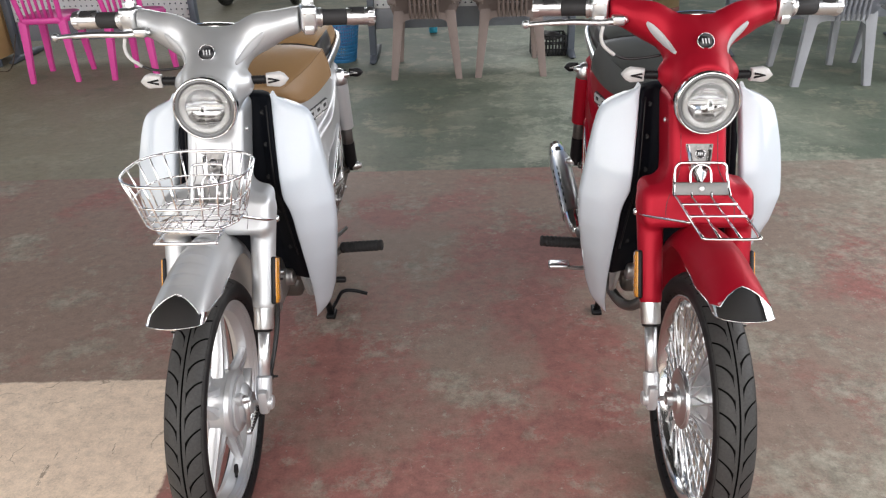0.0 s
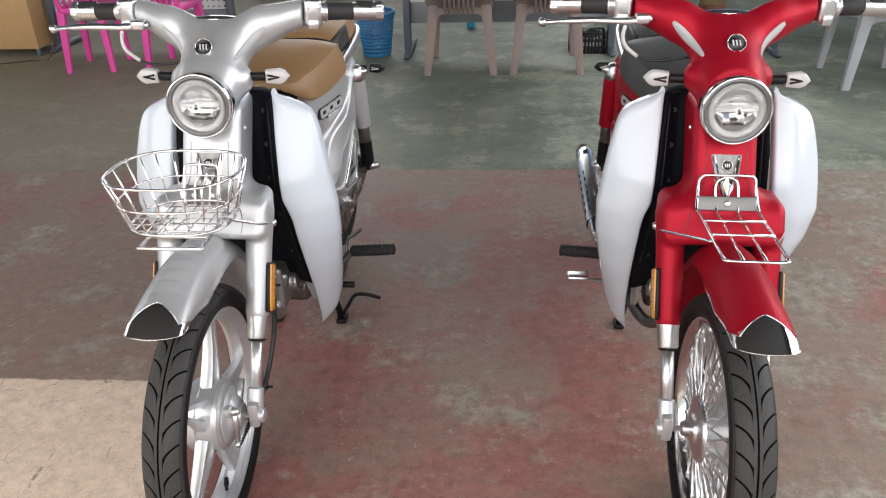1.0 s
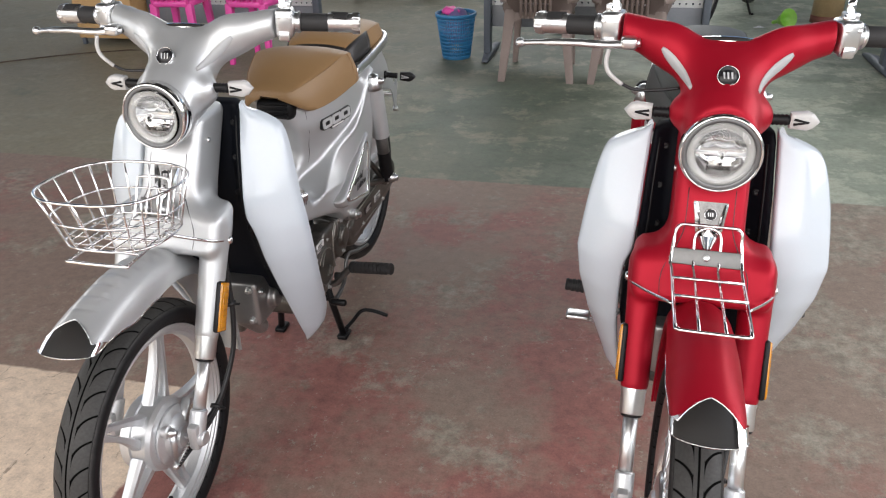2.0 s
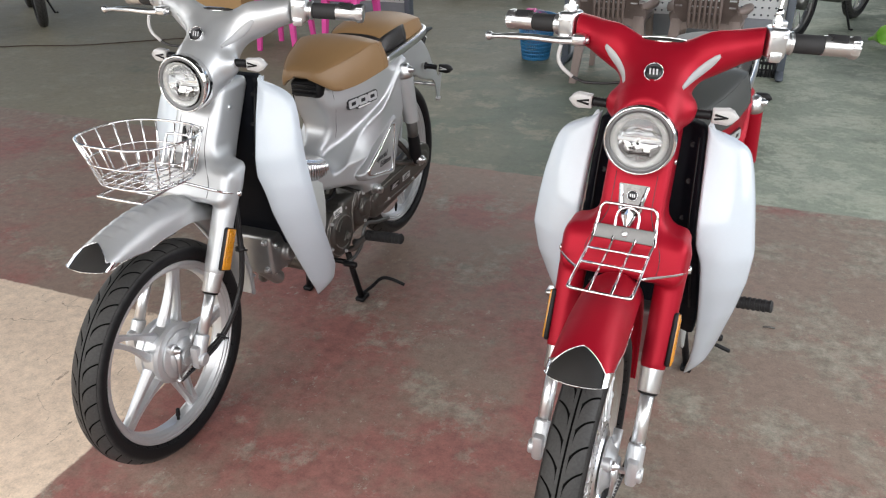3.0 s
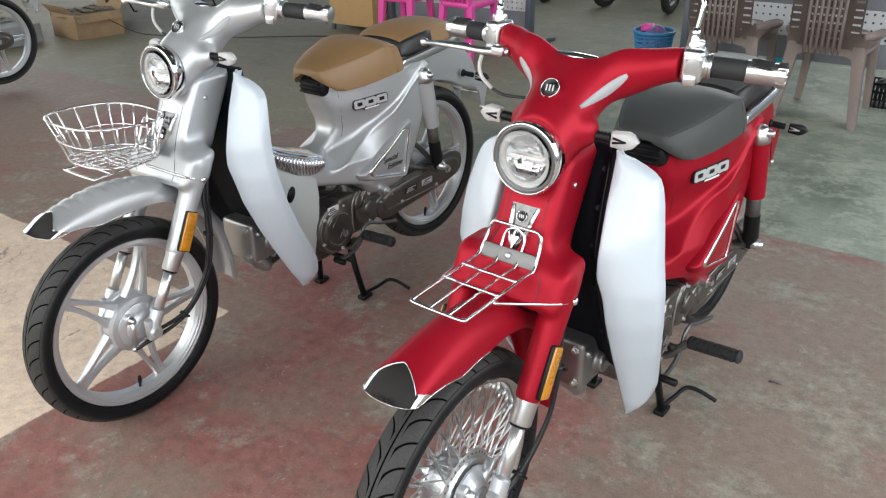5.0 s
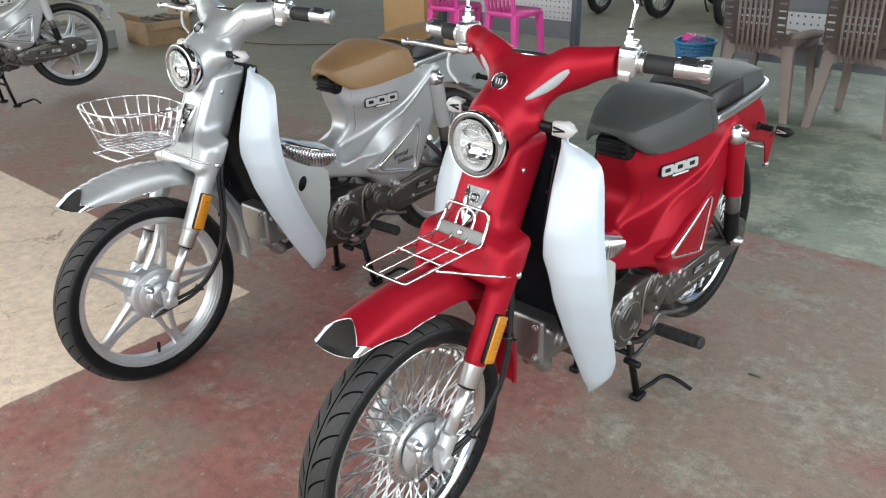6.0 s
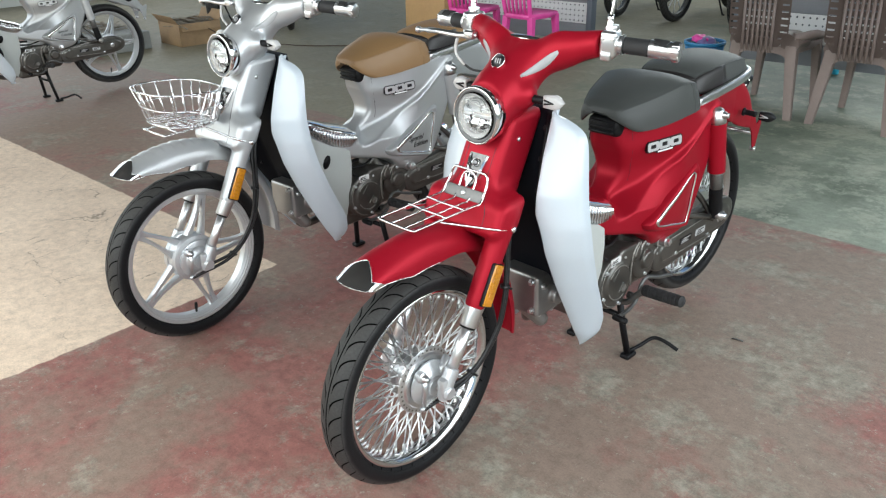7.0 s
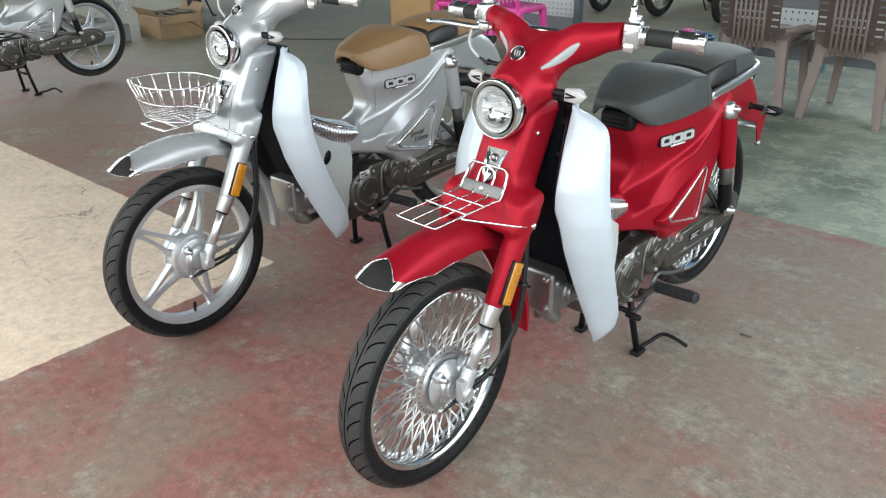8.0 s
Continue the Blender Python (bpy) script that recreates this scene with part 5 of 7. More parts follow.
def wire_rack(parent, m):
    """Front rack: flat grid, bent up at the back into a frame with an arch inside it."""
    z = 0.702
    outer = [(-0.056, 0.189, 0.738), (-0.058, 0.178, 0.722), (-0.060, 0.160, 0.702), (-0.058, 0.130, z), (-0.056, -0.035, z), (-0.052, -0.048, z), (-0.042, -0.053, z), (0.042, -0.053, z), (0.052, -0.048, z), (0.056, -0.035, z), (0.058, 0.130, z), (0.060, 0.160, 0.702), (0.058, 0.178, 0.722), (0.056, 0.189, 0.738), (0.055, 0.193, 0.752), (0.048, 0.195, 0.761), (0.036, 0.195, 0.763), (-0.036, 0.195, 0.763), (-0.048, 0.195, 0.761), (-0.055, 0.193, 0.752)]
    bm = bmesh.new()
    tube(bm, smooth_path(outer, 4), 0.0032, 8, closed=True)
    rack = part("wire_rack", bm, M["chrome"], parent, "chrome wire front rack")
    rack.matrix_basis = m
    bm = bmesh.new()
    arch = [(-0.020, -0.052), (-0.020, 0.130), (-0.021, 0.160)]
    pts = [(x, y, z - 0.004) for x, y in arch] + [(-0.022, 0.180, 0.722), (-0.022, 0.190, 0.740), (-0.016, 0.194, 0.753), (0.0, 0.195, 0.759), (0.016, 0.194, 0.753), (0.022, 0.190, 0.740), (0.022, 0.180, 0.722)] + [(-x, y, z - 0.004) for x, y in reversed(arch)]
    tube(bm, smooth_path(pts, 4), 0.0027, 8)
    part("rack_bar", bm, M["chrome"], rack, "arched inner bar of the rack")
    for y in (0.045, 0.105):
        bm = bmesh.new()
        tube(bm, [(-0.058, y, z + 0.003), (0.058, y, z + 0.003)], 0.0026, 8)
        part("rack_bar", bm, M["chrome"], rack)
    for s in (-1, 1):
        bm = bmesh.new()
        tube(bm, smooth_path([(s * 0.126, 0.200, 0.645), (s * 0.118, 0.165, 0.652), (s * 0.090, 0.095, 0.676), (s * 0.058, 0.030, 0.698)], 5), 0.0030, 8)
        lathe(bm, [(0, 0.008), (0.010, 0.008), (0.013, 0.005)], (s * 0.120, 0.203, 0.644), (s, 0, 0), 10)
        part("rack_stay", bm, M["chrome"], parent).matrix_basis = m
    bm = bmesh.new()
    tilt = Matrix.Translation((0, 0.172, 0.712)) @ Matrix.Rotation(radians(-27), 4, "X")
    box(bm, (-0.058, -0.0025, -0.014), (0.058, 0.0025, 0.014), 0.001, tilt)
    plate = part("rack_bracket", bm, M["bracket_steel"], parent, "brushed steel bracket behind the rack")
    plate.matrix_basis = m
    for x in (0.0,):
        bm = bmesh.new()
        lathe(bm, [(-0.001, 0.0060), (0.002, 0.0060), (0.0032, 0.004), (0.0032, 0.0003)], tilt @ Vector((x, -0.0025, 0)), (0, -1, 0.5), 12)
        part("screw", bm, M["satin_chrome"], plate)


def side_badge(parent, side):
    """Model badge on the side cover, drawn as plain silver shapes with a dark outline."""
    turn = Matrix.Identity(4)
    a, b = Vector((side * 0.0965, 0.820, 0.684)), Vector((side * 0.1355, 0.940, 0.694))
    ey = (b - a).normalized()
    ex = (ey.cross(Vector((0, 0, 1))) * side).normalized()
    ez = ex.cross(ey) * side
    for i, v in enumerate((ex * side, ey, ez)):
        turn[0][i], turn[1][i], turn[2][i] = v
    m = Matrix.Translation((a + b) / 2 + ex * 0.001) @ turn
    outl = [(-0.064, -0.006), (-0.060, -0.013), (-0.030, -0.014), (-0.026, -0.020), (0.030, -0.020), (0.036, -0.014), (0.060, -0.014), (0.065, -0.006), (0.065, 0.014), (0.060, 0.019), (-0.056, 0.019), (-0.063, 0.013)]
    bm = bmesh.new()
    rings(bm, [[m @ Vector((side * k, y, z)) for y, z in outl] for k in (-0.012, 0.0015, 0.002)])
    ob = part("badge", bm, M["black_decal"], parent, "badge of silver block shapes with a dark outline", sharp=30)
    for y0 in (-0.061, -0.020, 0.021):
        bm = bmesh.new()
        w = 0.0405
        outer = [(y0, -0.006), (y0 + 0.004, -0.0105), (y0 + w - 0.004, -0.0105), (y0 + w, -0.006), (y0 + w, 0.012), (y0 + w - 0.004, 0.0165), (y0 + 0.004, 0.0165), (y0, 0.012)]
        inner = [(y0 + 0.0105, -0.001), (y0 + 0.012, -0.003), (y0 + w - 0.012, -0.003), (y0 + w - 0.0105, -0.001), (y0 + w - 0.0105, 0.007), (y0 + w - 0.012, 0.009), (y0 + 0.012, 0.009), (y0 + 0.0105, 0.007)]
        lo = [[bm.verts.new(m @ Vector((side * k, y, z))) for y, z in o] for k in (0.001, 0.0035) for o in (outer, inner)]
        for q in range(8):
            n = (q + 1) % 8
            bm.faces.new((lo[2][q], lo[2][n], lo[3][n], lo[3][q]))
            bm.faces.new((lo[0][q], lo[0][n], lo[2][n], lo[2][q]))
            bm.faces.new((lo[1][q], lo[1][n], lo[3][n], lo[3][q]))
        part("badge_shape", bm, M["silver_decal"], ob, smooth=False)
    bm = bmesh.new()
    box(bm, (-0.001, -0.024, -0.0185), (0.001, 0.030, -0.0135), 0.0005, m @ Matrix.Translation((side * 0.0022, 0, 0)))
    part("badge_bar", bm, M["white_decal"], ob)


TRI = curvy([(1.020, 0.572), (0.995, 0.572), (0.92, 0.528), (0.835, 0.484), (0.826, 0.470), (0.845, 0.455), (0.92, 0.437), (0.980, 0.424), (0.998, 0.432), (1.012, 0.50), (1.024, 0.556)], 5)


def side_cover(parent, side, paint, text):
    bm = bmesh.new()
    x = side * 0.142
    cy, cz = 0.945, 0.485

    def ring(dx, k):
        return [(x + side * dx, cy + (y - cy) * k, cz + (z - cz) * k) for y, z in TRI]
    rings(bm, [ring(-0.03, 1.36), ring(-0.004, 1.33), ring(0.006, 1.27), ring(0.0125, 1.19), ring(0.0135, 1.14), ring(0.009, 1.07), ring(0.005, 1.00), ring(0.0075, 0.92), ring(0.0085, 0.5)])
    ob = part("side_cover", bm, paint, parent, "triangular side cover with chrome trim")
    bm = bmesh.new()
    n = len(TRI)
    wide = [0.0046 + 0.0054 * max(0.0, math.sin(math.pi * (q - 4) / 20)) if 4 <= q <= 24 else 0.0040 for q in range(n)]
    tube(bm, ring(0.0090, 1.01), wide, 8, closed=True)
    part("cover_trim", bm, M["chrome"], ob, "chrome trim, broad along the upper edge")
    if text:
        for word, y0, z0 in (("Special", 0.886, 0.484), ("Edition", 0.908, 0.459)):
            cu = bpy.data.curves.new("lettering", "FONT")
            cu.body, cu.size, cu.extrude, cu.shear = word, 0.0275, 0.0006, 0.35
            tmp = bpy.data.objects.new("lettering", cu)
            me = bpy.data.meshes.new_from_object(tmp)
            bpy.data.objects.remove(tmp)
            t = link_mesh("lettering", me, M["black_decal"], ob, "black script lettering", False)
            t.matrix_basis = Matrix.Translation((x + side * 0.0094, y0, z0)) @ Matrix.Rotation(radians(90), 4, "Z") @ Matrix.Rotation(radians(90), 4, "X")


def shock(parent, side, paint):
    a, b = Vector((side * 0.150, 1.118, 0.735)), Vector((side * 0.158, 1.178, 0.395))
    d = (b - a).normalized()
    L = (b - a).length
    bm = bmesh.new()
    lathe(bm, [(0.022, 0.020), (0.026, 0.0275), (0.190, 0.0275), (0.193, 0.022)], a, d, 28)
    ob = part("shock_absorber", bm, paint, parent, "rear shock absorber with painted cover", sharp=40)
    bm = bmesh.new()
    lathe(bm, [(-0.020, 0.010), (-0.014, 0.019), (0.010, 0.025), (0.026, 0.0275), (0.027, 0.02)], a, d, 28)
    lathe(bm, [(-0.006, 0.012), (0.026, 0.012), (0.030, 0.008), (0.036, 0.008)], a, (side, 0, 0), 10)
    part("shock_cap", bm, M["satin_chrome"], ob)
    bm = bmesh.new()
    lathe(bm, [(0.185, 0.0165), (0.20, 0.0200), (L - 0.03, 0.0195)], a, d, 20)
    part("shock_body", bm, M["dark_metal"], ob)
    bm = bmesh.new()
    lathe(bm, [(L - 0.098, 0.016), (L - 0.095, 0.0215), (L - 0.020, 0.022), (L - 0.012, 0.020), (L + 0.012, 0.014)], a, d, 12)
    part("shock_clevis", bm, M["black_plastic"], ob, "black lower shock mount", sharp=40)
    bm = bmesh.new()
    lathe(bm, [(-0.010, 0.016), (0.024, 0.016), (0.028, 0.010), (0.036, 0.010)], b, (side, 0, 0), 8)
    part("shock_bolt", bm, M["satin_chrome"], ob)


def engine_field(p):
    x, y, z = p
    d = round_box(p, (0, 0.76, 0.325), (0.095, 0.155, 0.085), 0.035)

    def disc(cy, cz, r, x0, x1):
        rr = np.sqrt((y - cy) ** 2 + (z - cz) ** 2) - r
        return smax(rr, np.abs(x - (x0 + x1) / 2) - abs(x1 - x0) / 2, 0.008)
    d = smin(d, disc(0.690, 0.318, 0.086, 0.0, 0.118), 0.010)
    d = smin(d, disc(0.690, 0.318, 0.060, 0.0, 0.125), 0.006)
    d = smin(d, round_box(p, (0.06, 0.755, 0.385), (0.062, 0.055, 0.030), 0.012), 0.008)
    d = smax(d, 0.0022 - np.abs(y - 0.772 - 0.10 * (z - 0.32)) + 0.5 * np.maximum(0.108 - x, 0), 0.002)
    d = smin(d, disc(0.85, 0.335, 0.066, 0.0, 0.112), 0.012)
    d = smin(d, disc(0.85, 0.335, 0.030, 0.0, 0.126), 0.006)
    d = smin(d, disc(0.715, 0.32, 0.095, -0.118, 0.0), 0.012)
    d = smin(d, disc(0.86, 0.33, 0.055, -0.125, 0.0), 0.012)
    d = smin(d, round_box(p, (0, 0.70, 0.225), (0.07, 0.10, 0.03), 0.02), 0.01)
    return d


def cylinder_field(p):
    x, y, z = p
    d = round_box(p, (0, 0.535, 0.355), (0.058, 0.075, 0.058), 0.016)
    head = round_box(p, (0, 0.435, 0.362), (0.066, 0.05, 0.062), 0.010)
    d = smin(d, head, 0.01)
    for s in (-1, 1):
        rr = np.sqrt((y - 0.458) ** 2 + (z - 0.352) ** 2) - 0.025
        d = smin(d, smax(rr, np.abs(x - s * 0.055) - 0.034, 0.004), 0.004)
    d = smin(d, capsule(p, (0, 0.43, 0.30), (0.02, 0.46, 0.255), 0.028, 0.022), 0.012)
    return d


def engine(parent):
    ob = solid("engine", engine_field, (-0.14, 0.58, 0.18), (0.14, 0.94, 0.43), 0.0055, M["engine_grey"], parent, "grey painted engine with bolted side covers")
    solid("cylinder", cylinder_field, (-0.10, 0.37, 0.22), (0.10, 0.63, 0.44), 0.005, M["head_alloy"], ob, "silver cylinder and head")
    spots = [(0.690 + 0.076 * math.cos(a), 0.318 + 0.076 * math.sin(a)) for a in np.radians([70, 140, 205, 280])] + [(0.85, 0.385), (0.905, 0.335), (0.85, 0.285), (0.80, 0.40)]
    first = None
    for y, z in spots:
        if first is None:
            bm = bmesh.new()
            lathe(bm, [(-0.01, 0.0062), (0.003, 0.0062), (0.004, 0.0048), (0.008, 0.0048), (0.009, 0.002)], (0, 0, 0), (1, 0, 0), 8)
            first = part("bolt", bm, M["cast_alloy"], ob, smooth=False)
            b = first
        else:
            b = new("bolt", first.data)
            b.parent = ob
        b.matrix_basis = Matrix.Translation((0.117 if y < 0.8 else 0.110, y, z))
    for y, z, tilt, length in ((0.672, 0.348, 50, 0.040), (0.700, 0.300, 50, 0.034), (0.728, 0.352, 75, 0.026), (0.815, 0.362, 60, 0.034), (0.845, 0.345, 60, 0.026)):
        bm = bmesh.new()
        box(bm, (-0.004, -length / 2, -0.0030), (0.0030, length / 2, 0.0030), 0.0015, Matrix.Translation((0.126 if y < 0.72 else 0.1215, y, z)) @ Matrix.Rotation(radians(tilt), 4, "X"))
        part("cover_rib", bm, M["engine_grey"], ob)
    bm = bmesh.new()
    box(bm, (0.1150, 0.652, 0.376), (0.1195, 0.700, 0.400), 0.001, Matrix.Rotation(radians(0), 4, "X"))
    label = part("sticker", bm, M["white_decal"], ob, "pale sticker with dark bars")
    for k in range(3):
        bm = bmesh.new()
        box(bm, (0.1190, 0.657, 0.380 + 0.006 * k), (0.1200, 0.690 - 0.006 * k, 0.383 + 0.006 * k), 0.0)
        part("sticker_bar", bm, M["black_decal"], label, smooth=False)
    bm = bmesh.new()
    lathe(bm, [(0.0, 0.021), (0.030, 0.021), (0.032, 0.016), (0.050, 0.016), (0.052, 0.009), (0.062, 0.009), (0.064, 0.005)], (0.095, 0.905, 0.383), (1, 0, 0), 20)
    part("pivot_bolt", bm, M["satin_chrome"], ob, sharp=40)
    # flange between the covers and the stepped ribs behind it
    for pts, r in (([(0.1195, 0.788, 0.412), (0.1210, 0.768, 0.396), (0.1215, 0.757, 0.372), (0.1200, 0.756, 0.325), (0.1170, 0.764, 0.280)], 0.0034),
                   ([(0.1190, 0.803, 0.410), (0.1200, 0.784, 0.392), (0.1195, 0.775, 0.370)], 0.0028),
                   ([(0.1180, 0.822, 0.404), (0.1180, 0.803, 0.388), (0.1170, 0.794, 0.366)], 0.0028),
                   ([(0.1120, 0.842, 0.400), (0.1120, 0.822, 0.384), (0.1130, 0.812, 0.366)], 0.0028)):
        bm = bmesh.new()
        tube(bm, smooth_path(pts, 6), r, 8)
        part("flange", bm, M["engine_edge"], ob)
    for r, a0, a1 in ((0.078, 95, 262), (0.053, 40, 150), (0.053, 205, 300)):
        bm = bmesh.new()
        tube(bm, [(0.1255 if r < 0.07 else 0.1185, 0.690 + r * math.cos(radians(a)), 0.318 + r * math.sin(radians(a))) for a in np.linspace(a0, a1, 18)], 0.0021, 6)
        part("cover_rim", bm, M["engine_edge"], ob)
    bm = bmesh.new()
    lathe(bm, [(0.0, 0.012), (0.003, 0.012), (0.0035, 0.008), (0.001, 0.008), (0.001, 0.0005)], (0.1245, 0.716, 0.292), (1, 0, 0), 20)
    part("inspection_plug", bm, M["engine_edge"], ob, sharp=40)
    for x, y, z, way in ((0.064, 0.410, 0.392, (1, 0, 0)), (0.048, 0.384, 0.408, (0, -1, 0)), (0.048, 0.384, 0.322, (0, -1, 0)), (0.045, 0.420, 0.300, (0, 0, -1)), (0.045, 0.475, 0.297, (0, 0, -1))):
        bm = bmesh.new()
        lathe(bm, [(-0.004, 0.0098), (0.003, 0.0098), (0.0035, 0.0066), (0.010, 0.0066), (0.0115, 0.004)], (x, y, z), way, 8)
        part("head_bolt", bm, M["satin_chrome"], ob, smooth=False)
    for pts, r in (([(0.02, 0.50, 0.425), (0.055, 0.56, 0.440), (0.085, 0.635, 0.432), (0.080, 0.71, 0.425), (0.05, 0.79, 0.435)], 0.0048), ([(0.060, 0.60, 0.455), (0.098, 0.635, 0.410), (0.100, 0.66, 0.395)], 0.0038), ([(0.03, 0.56, 0.47), (0.07, 0.625, 0.452), (0.06, 0.70, 0.445)], 0.007)):
        bm = bmesh.new()
        tube(bm, smooth_path(pts, 5), r, 8)
        part("hose", bm, M["cable_black"], ob, "black rubber hose")


def chain_case(parent):
    def field(p):
        q = (p[0] * 1.0, p[1], p[2])
        prof = curvy([(0.90, 0.355), (1.05, 0.385), (1.26, 0.405), (1.355, 0.393), (1.392, 0.352), (1.368, 0.303), (1.27, 0.282), (1.08, 0.268), (0.93, 0.262), (0.89, 0.30)], 4)
        d = smax(outline(q[1], q[2], prof), np.abs(q[0] - 0.100) - 0.018, 0.010)
        inset = outline(q[1], q[2], [(y * 0.88 + 0.135, z * 0.62 + 0.128) for y, z in prof])
        return smin(d, smax(inset, np.abs(q[0] - 0.11) - 0.014, 0.006), 0.004)
    ob = solid("chain_case", field, (0.07, 0.88, 0.25), (0.13, 1.405, 0.42), 0.005, M["engine_grey"], parent, "grey painted chain case")
    for y0, y1, mat, bars in ((1.028, 1.098, "black_decal", "silver_decal"), (1.126, 1.186, "silver_decal", "black_decal")):
        bm = bmesh.new()
        box(bm, (0.1235, y0, 0.322), (0.1258, y1, 0.344), 0.0008)
        mark = part("case_mark", bm, M[mat], ob, "printed warning sticker", smooth=False)
        for k in range(3):
            bm = bmesh.new()
            box(bm, (0.1255, y0 + 0.006 + 0.004 * k, 0.3255 + 0.006 * k), (0.1264, y1 - 0.008 - 0.010 * ((k + 1) % 3), 0.3285 + 0.006 * k), 0.0)
            part("mark_bar", bm, M[bars], mark, smooth=False)
    for z0, z1 in ((0.300, 0.296), (0.360, 0.372)):
        bm = bmesh.new()
        tube(bm, [(0.1215, 0.935, z0), (0.1230, 1.05, (z0 + z1) / 2), (0.1230, 1.22, z1)], 0.0024, 6)
        part("case_rib", bm, M["engine_edge"], ob)
    for y, z in ((1.010, 0.302), (1.215, 0.300), (1.215, 0.372), (0.955, 0.350)):
        bm = bmesh.new()
        lathe(bm, [(0, 0.0075), (0.004, 0.0075), (0.005, 0.005), (0.009, 0.005)], (0.120, y, z), (1, 0, 0), 8)
        part("case_screw", bm, M["satin_chrome"], ob, smooth=False)
    bm = bmesh.new()
    lathe(bm, [(0, 0.017), (0.012, 0.017), (0.014, 0.010), (0.022, 0.010)], (0.112, 1.285, 0.340), (1, 0, 0), 6)
    part("axle_nut", bm, M["satin_chrome"], ob, smooth=False)
    bm = bmesh.new()
    lathe(bm, [(0, 0.010), (0.008, 0.010)], (0.112, 1.15, 0.36), (1, 0, 0), 8)
    part("plug", bm, M["satin_chrome"], ob, smooth=False)


def underside(parent):
    """Swing arm, footrests, levers, muffler and centre stand."""
    for side in (-1, 1):
        bm = bmesh.new()
        tube(bm, [(side * 0.080, 0.90, 0.335), (side * 0.083, 1.10, 0.35), (side * 0.085, 1.30, 0.338)], 0.020, 12, flat=0.6)
        part("swing_arm", bm, M["dark_metal"], parent)
        bm = bmesh.new()
        tube(bm, smooth_path([(side * 0.098, 1.02, 0.432), (side * 0.122, 1.10, 0.402), (side * 0.134, 1.203, 0.372)], 4), 0.0095, 10)
        tube(bm, smooth_path([(side * 0.098, 1.10, 0.500), (side * 0.122, 1.150, 0.440), (side * 0.134, 1.203, 0.372)], 4), 0.0095, 10)
        lathe(bm, [(-0.012, 0.015), (0.010, 0.015), (0.013, 0.010)], (side * 0.134, 1.203, 0.372), (side, 0, 0), 14)
        part("footrest_strut", bm, M["engine_grey"], parent, "grey forked passenger footrest strut")
        bm = bmesh.new()
        a, b = Vector((side * 0.168, 0.756, 0.284)), Vector((side * 0.300, 0.744, 0.298))
        d = (b - a).normalized()
        prof = [(0, 0.012), (0.003, 0.0165)]
        for k in range(9):
            prof += [(0.006 + 0.013 * k, 0.0175), (0.013 + 0.013 * k, 0.0175), (0.0135 + 0.013 * k, 0.0155), (0.0185 + 0.013 * k, 0.0155)]
        lathe(bm, prof + [(0.130, 0.0175), (0.134, 0.014)], a, d, 14)
        part("footrest", bm, M["grip_rubber"], parent, "ribbed black rubber footrest", sharp=50)
        bm = bmesh.new()
        tube(bm, smooth_path([(side * 0.06, 0.745, 0.225), (side * 0.12, 0.745, 0.230), (side * 0.150, 0.752, 0.262), (side * 0.172, 0.756, 0.284)], 4), 0.010, 10)
        part("footrest_bar", bm, M["dark_metal"], parent)
    bm = bmesh.new()
    tube(bm, smooth_path([(0.160, 0.632, 0.240), (0.153, 0.694, 0.230), (0.150, 0.750, 0.245), (0.150, 0.772, 0.290), (0.151, 0.800, 0.304), (0.154, 0.860, 0.284), (0.162, 0.930, 0.270)], 5), 0.0047, 8, flat=1.3)
    lathe(bm, [(0, 0.011), (0.030, 0.011), (0.032, 0.007)], (0.120, 0.754, 0.252), (1, 0, 0), 12)
    part("gear_lever", bm, M["bracket_steel"], parent, "steel rocker gear lever")
    bm = bmesh.new()
    lathe(bm, [(0, 0.008), (0.004, 0.0095), (0.042, 0.0095), (0.045, 0.006)], (0.152, 0.630, 0.241), (1, 0, 0), 12)
    part("lever_rubber", bm, M["black_plastic"], parent)
    bm = bmesh.new()
    tube(bm, smooth_path([(-0.10, 0.78, 0.24), (-0.15, 0.72, 0.25), (-0.18, 0.64, 0.26), (-0.24, 0.62, 0.275)], 5), 0.007, 8)
    box(bm, (-0.283, 0.607, 0.270), (-0.222, 0.647, 0.286), 0.006)
    part("brake_pedal", bm, M["satin_chrome"], parent, "chrome rear brake pedal")
    bm = bmesh.new()
    pts = smooth_path([(-0.02, 0.46, 0.27), (-0.06, 0.50, 0.215), (-0.09, 0.60, 0.195), (-0.13, 0.80, 0.22), (-0.165, 0.92, 0.25)], 5)
    tube(bm, pts, 0.0155, 14)
    part("exhaust_pipe", bm, M["dark_metal"], parent, "dark exhaust pipe")
    bm = bmesh.new()
    a, b = Vector((-0.168, 0.92, 0.235)), Vector((-0.205, 1.47, 0.345))
    L = (b - a).length
    lathe(bm, [(0, 0.017), (0.04, 0.026), (0.10, 0.033), (L - 0.06, 0.035), (L - 0.01, 0.030), (L, 0.016)], a, b - a, 28)
    muffler = part("muffler", bm, M["chrome"], parent, "chrome muffler with heat shield")
    bm = bmesh.new()
    d = (b - a).normalized()
    lathe(bm, [(0.10, 0.0345), (0.105, 0.0375), (L - 0.12, 0.0390), (L - 0.09, 0.036)], a, d, 28, False)
    shield = part("heat_shield", bm, M["satin_chrome"], muffler)
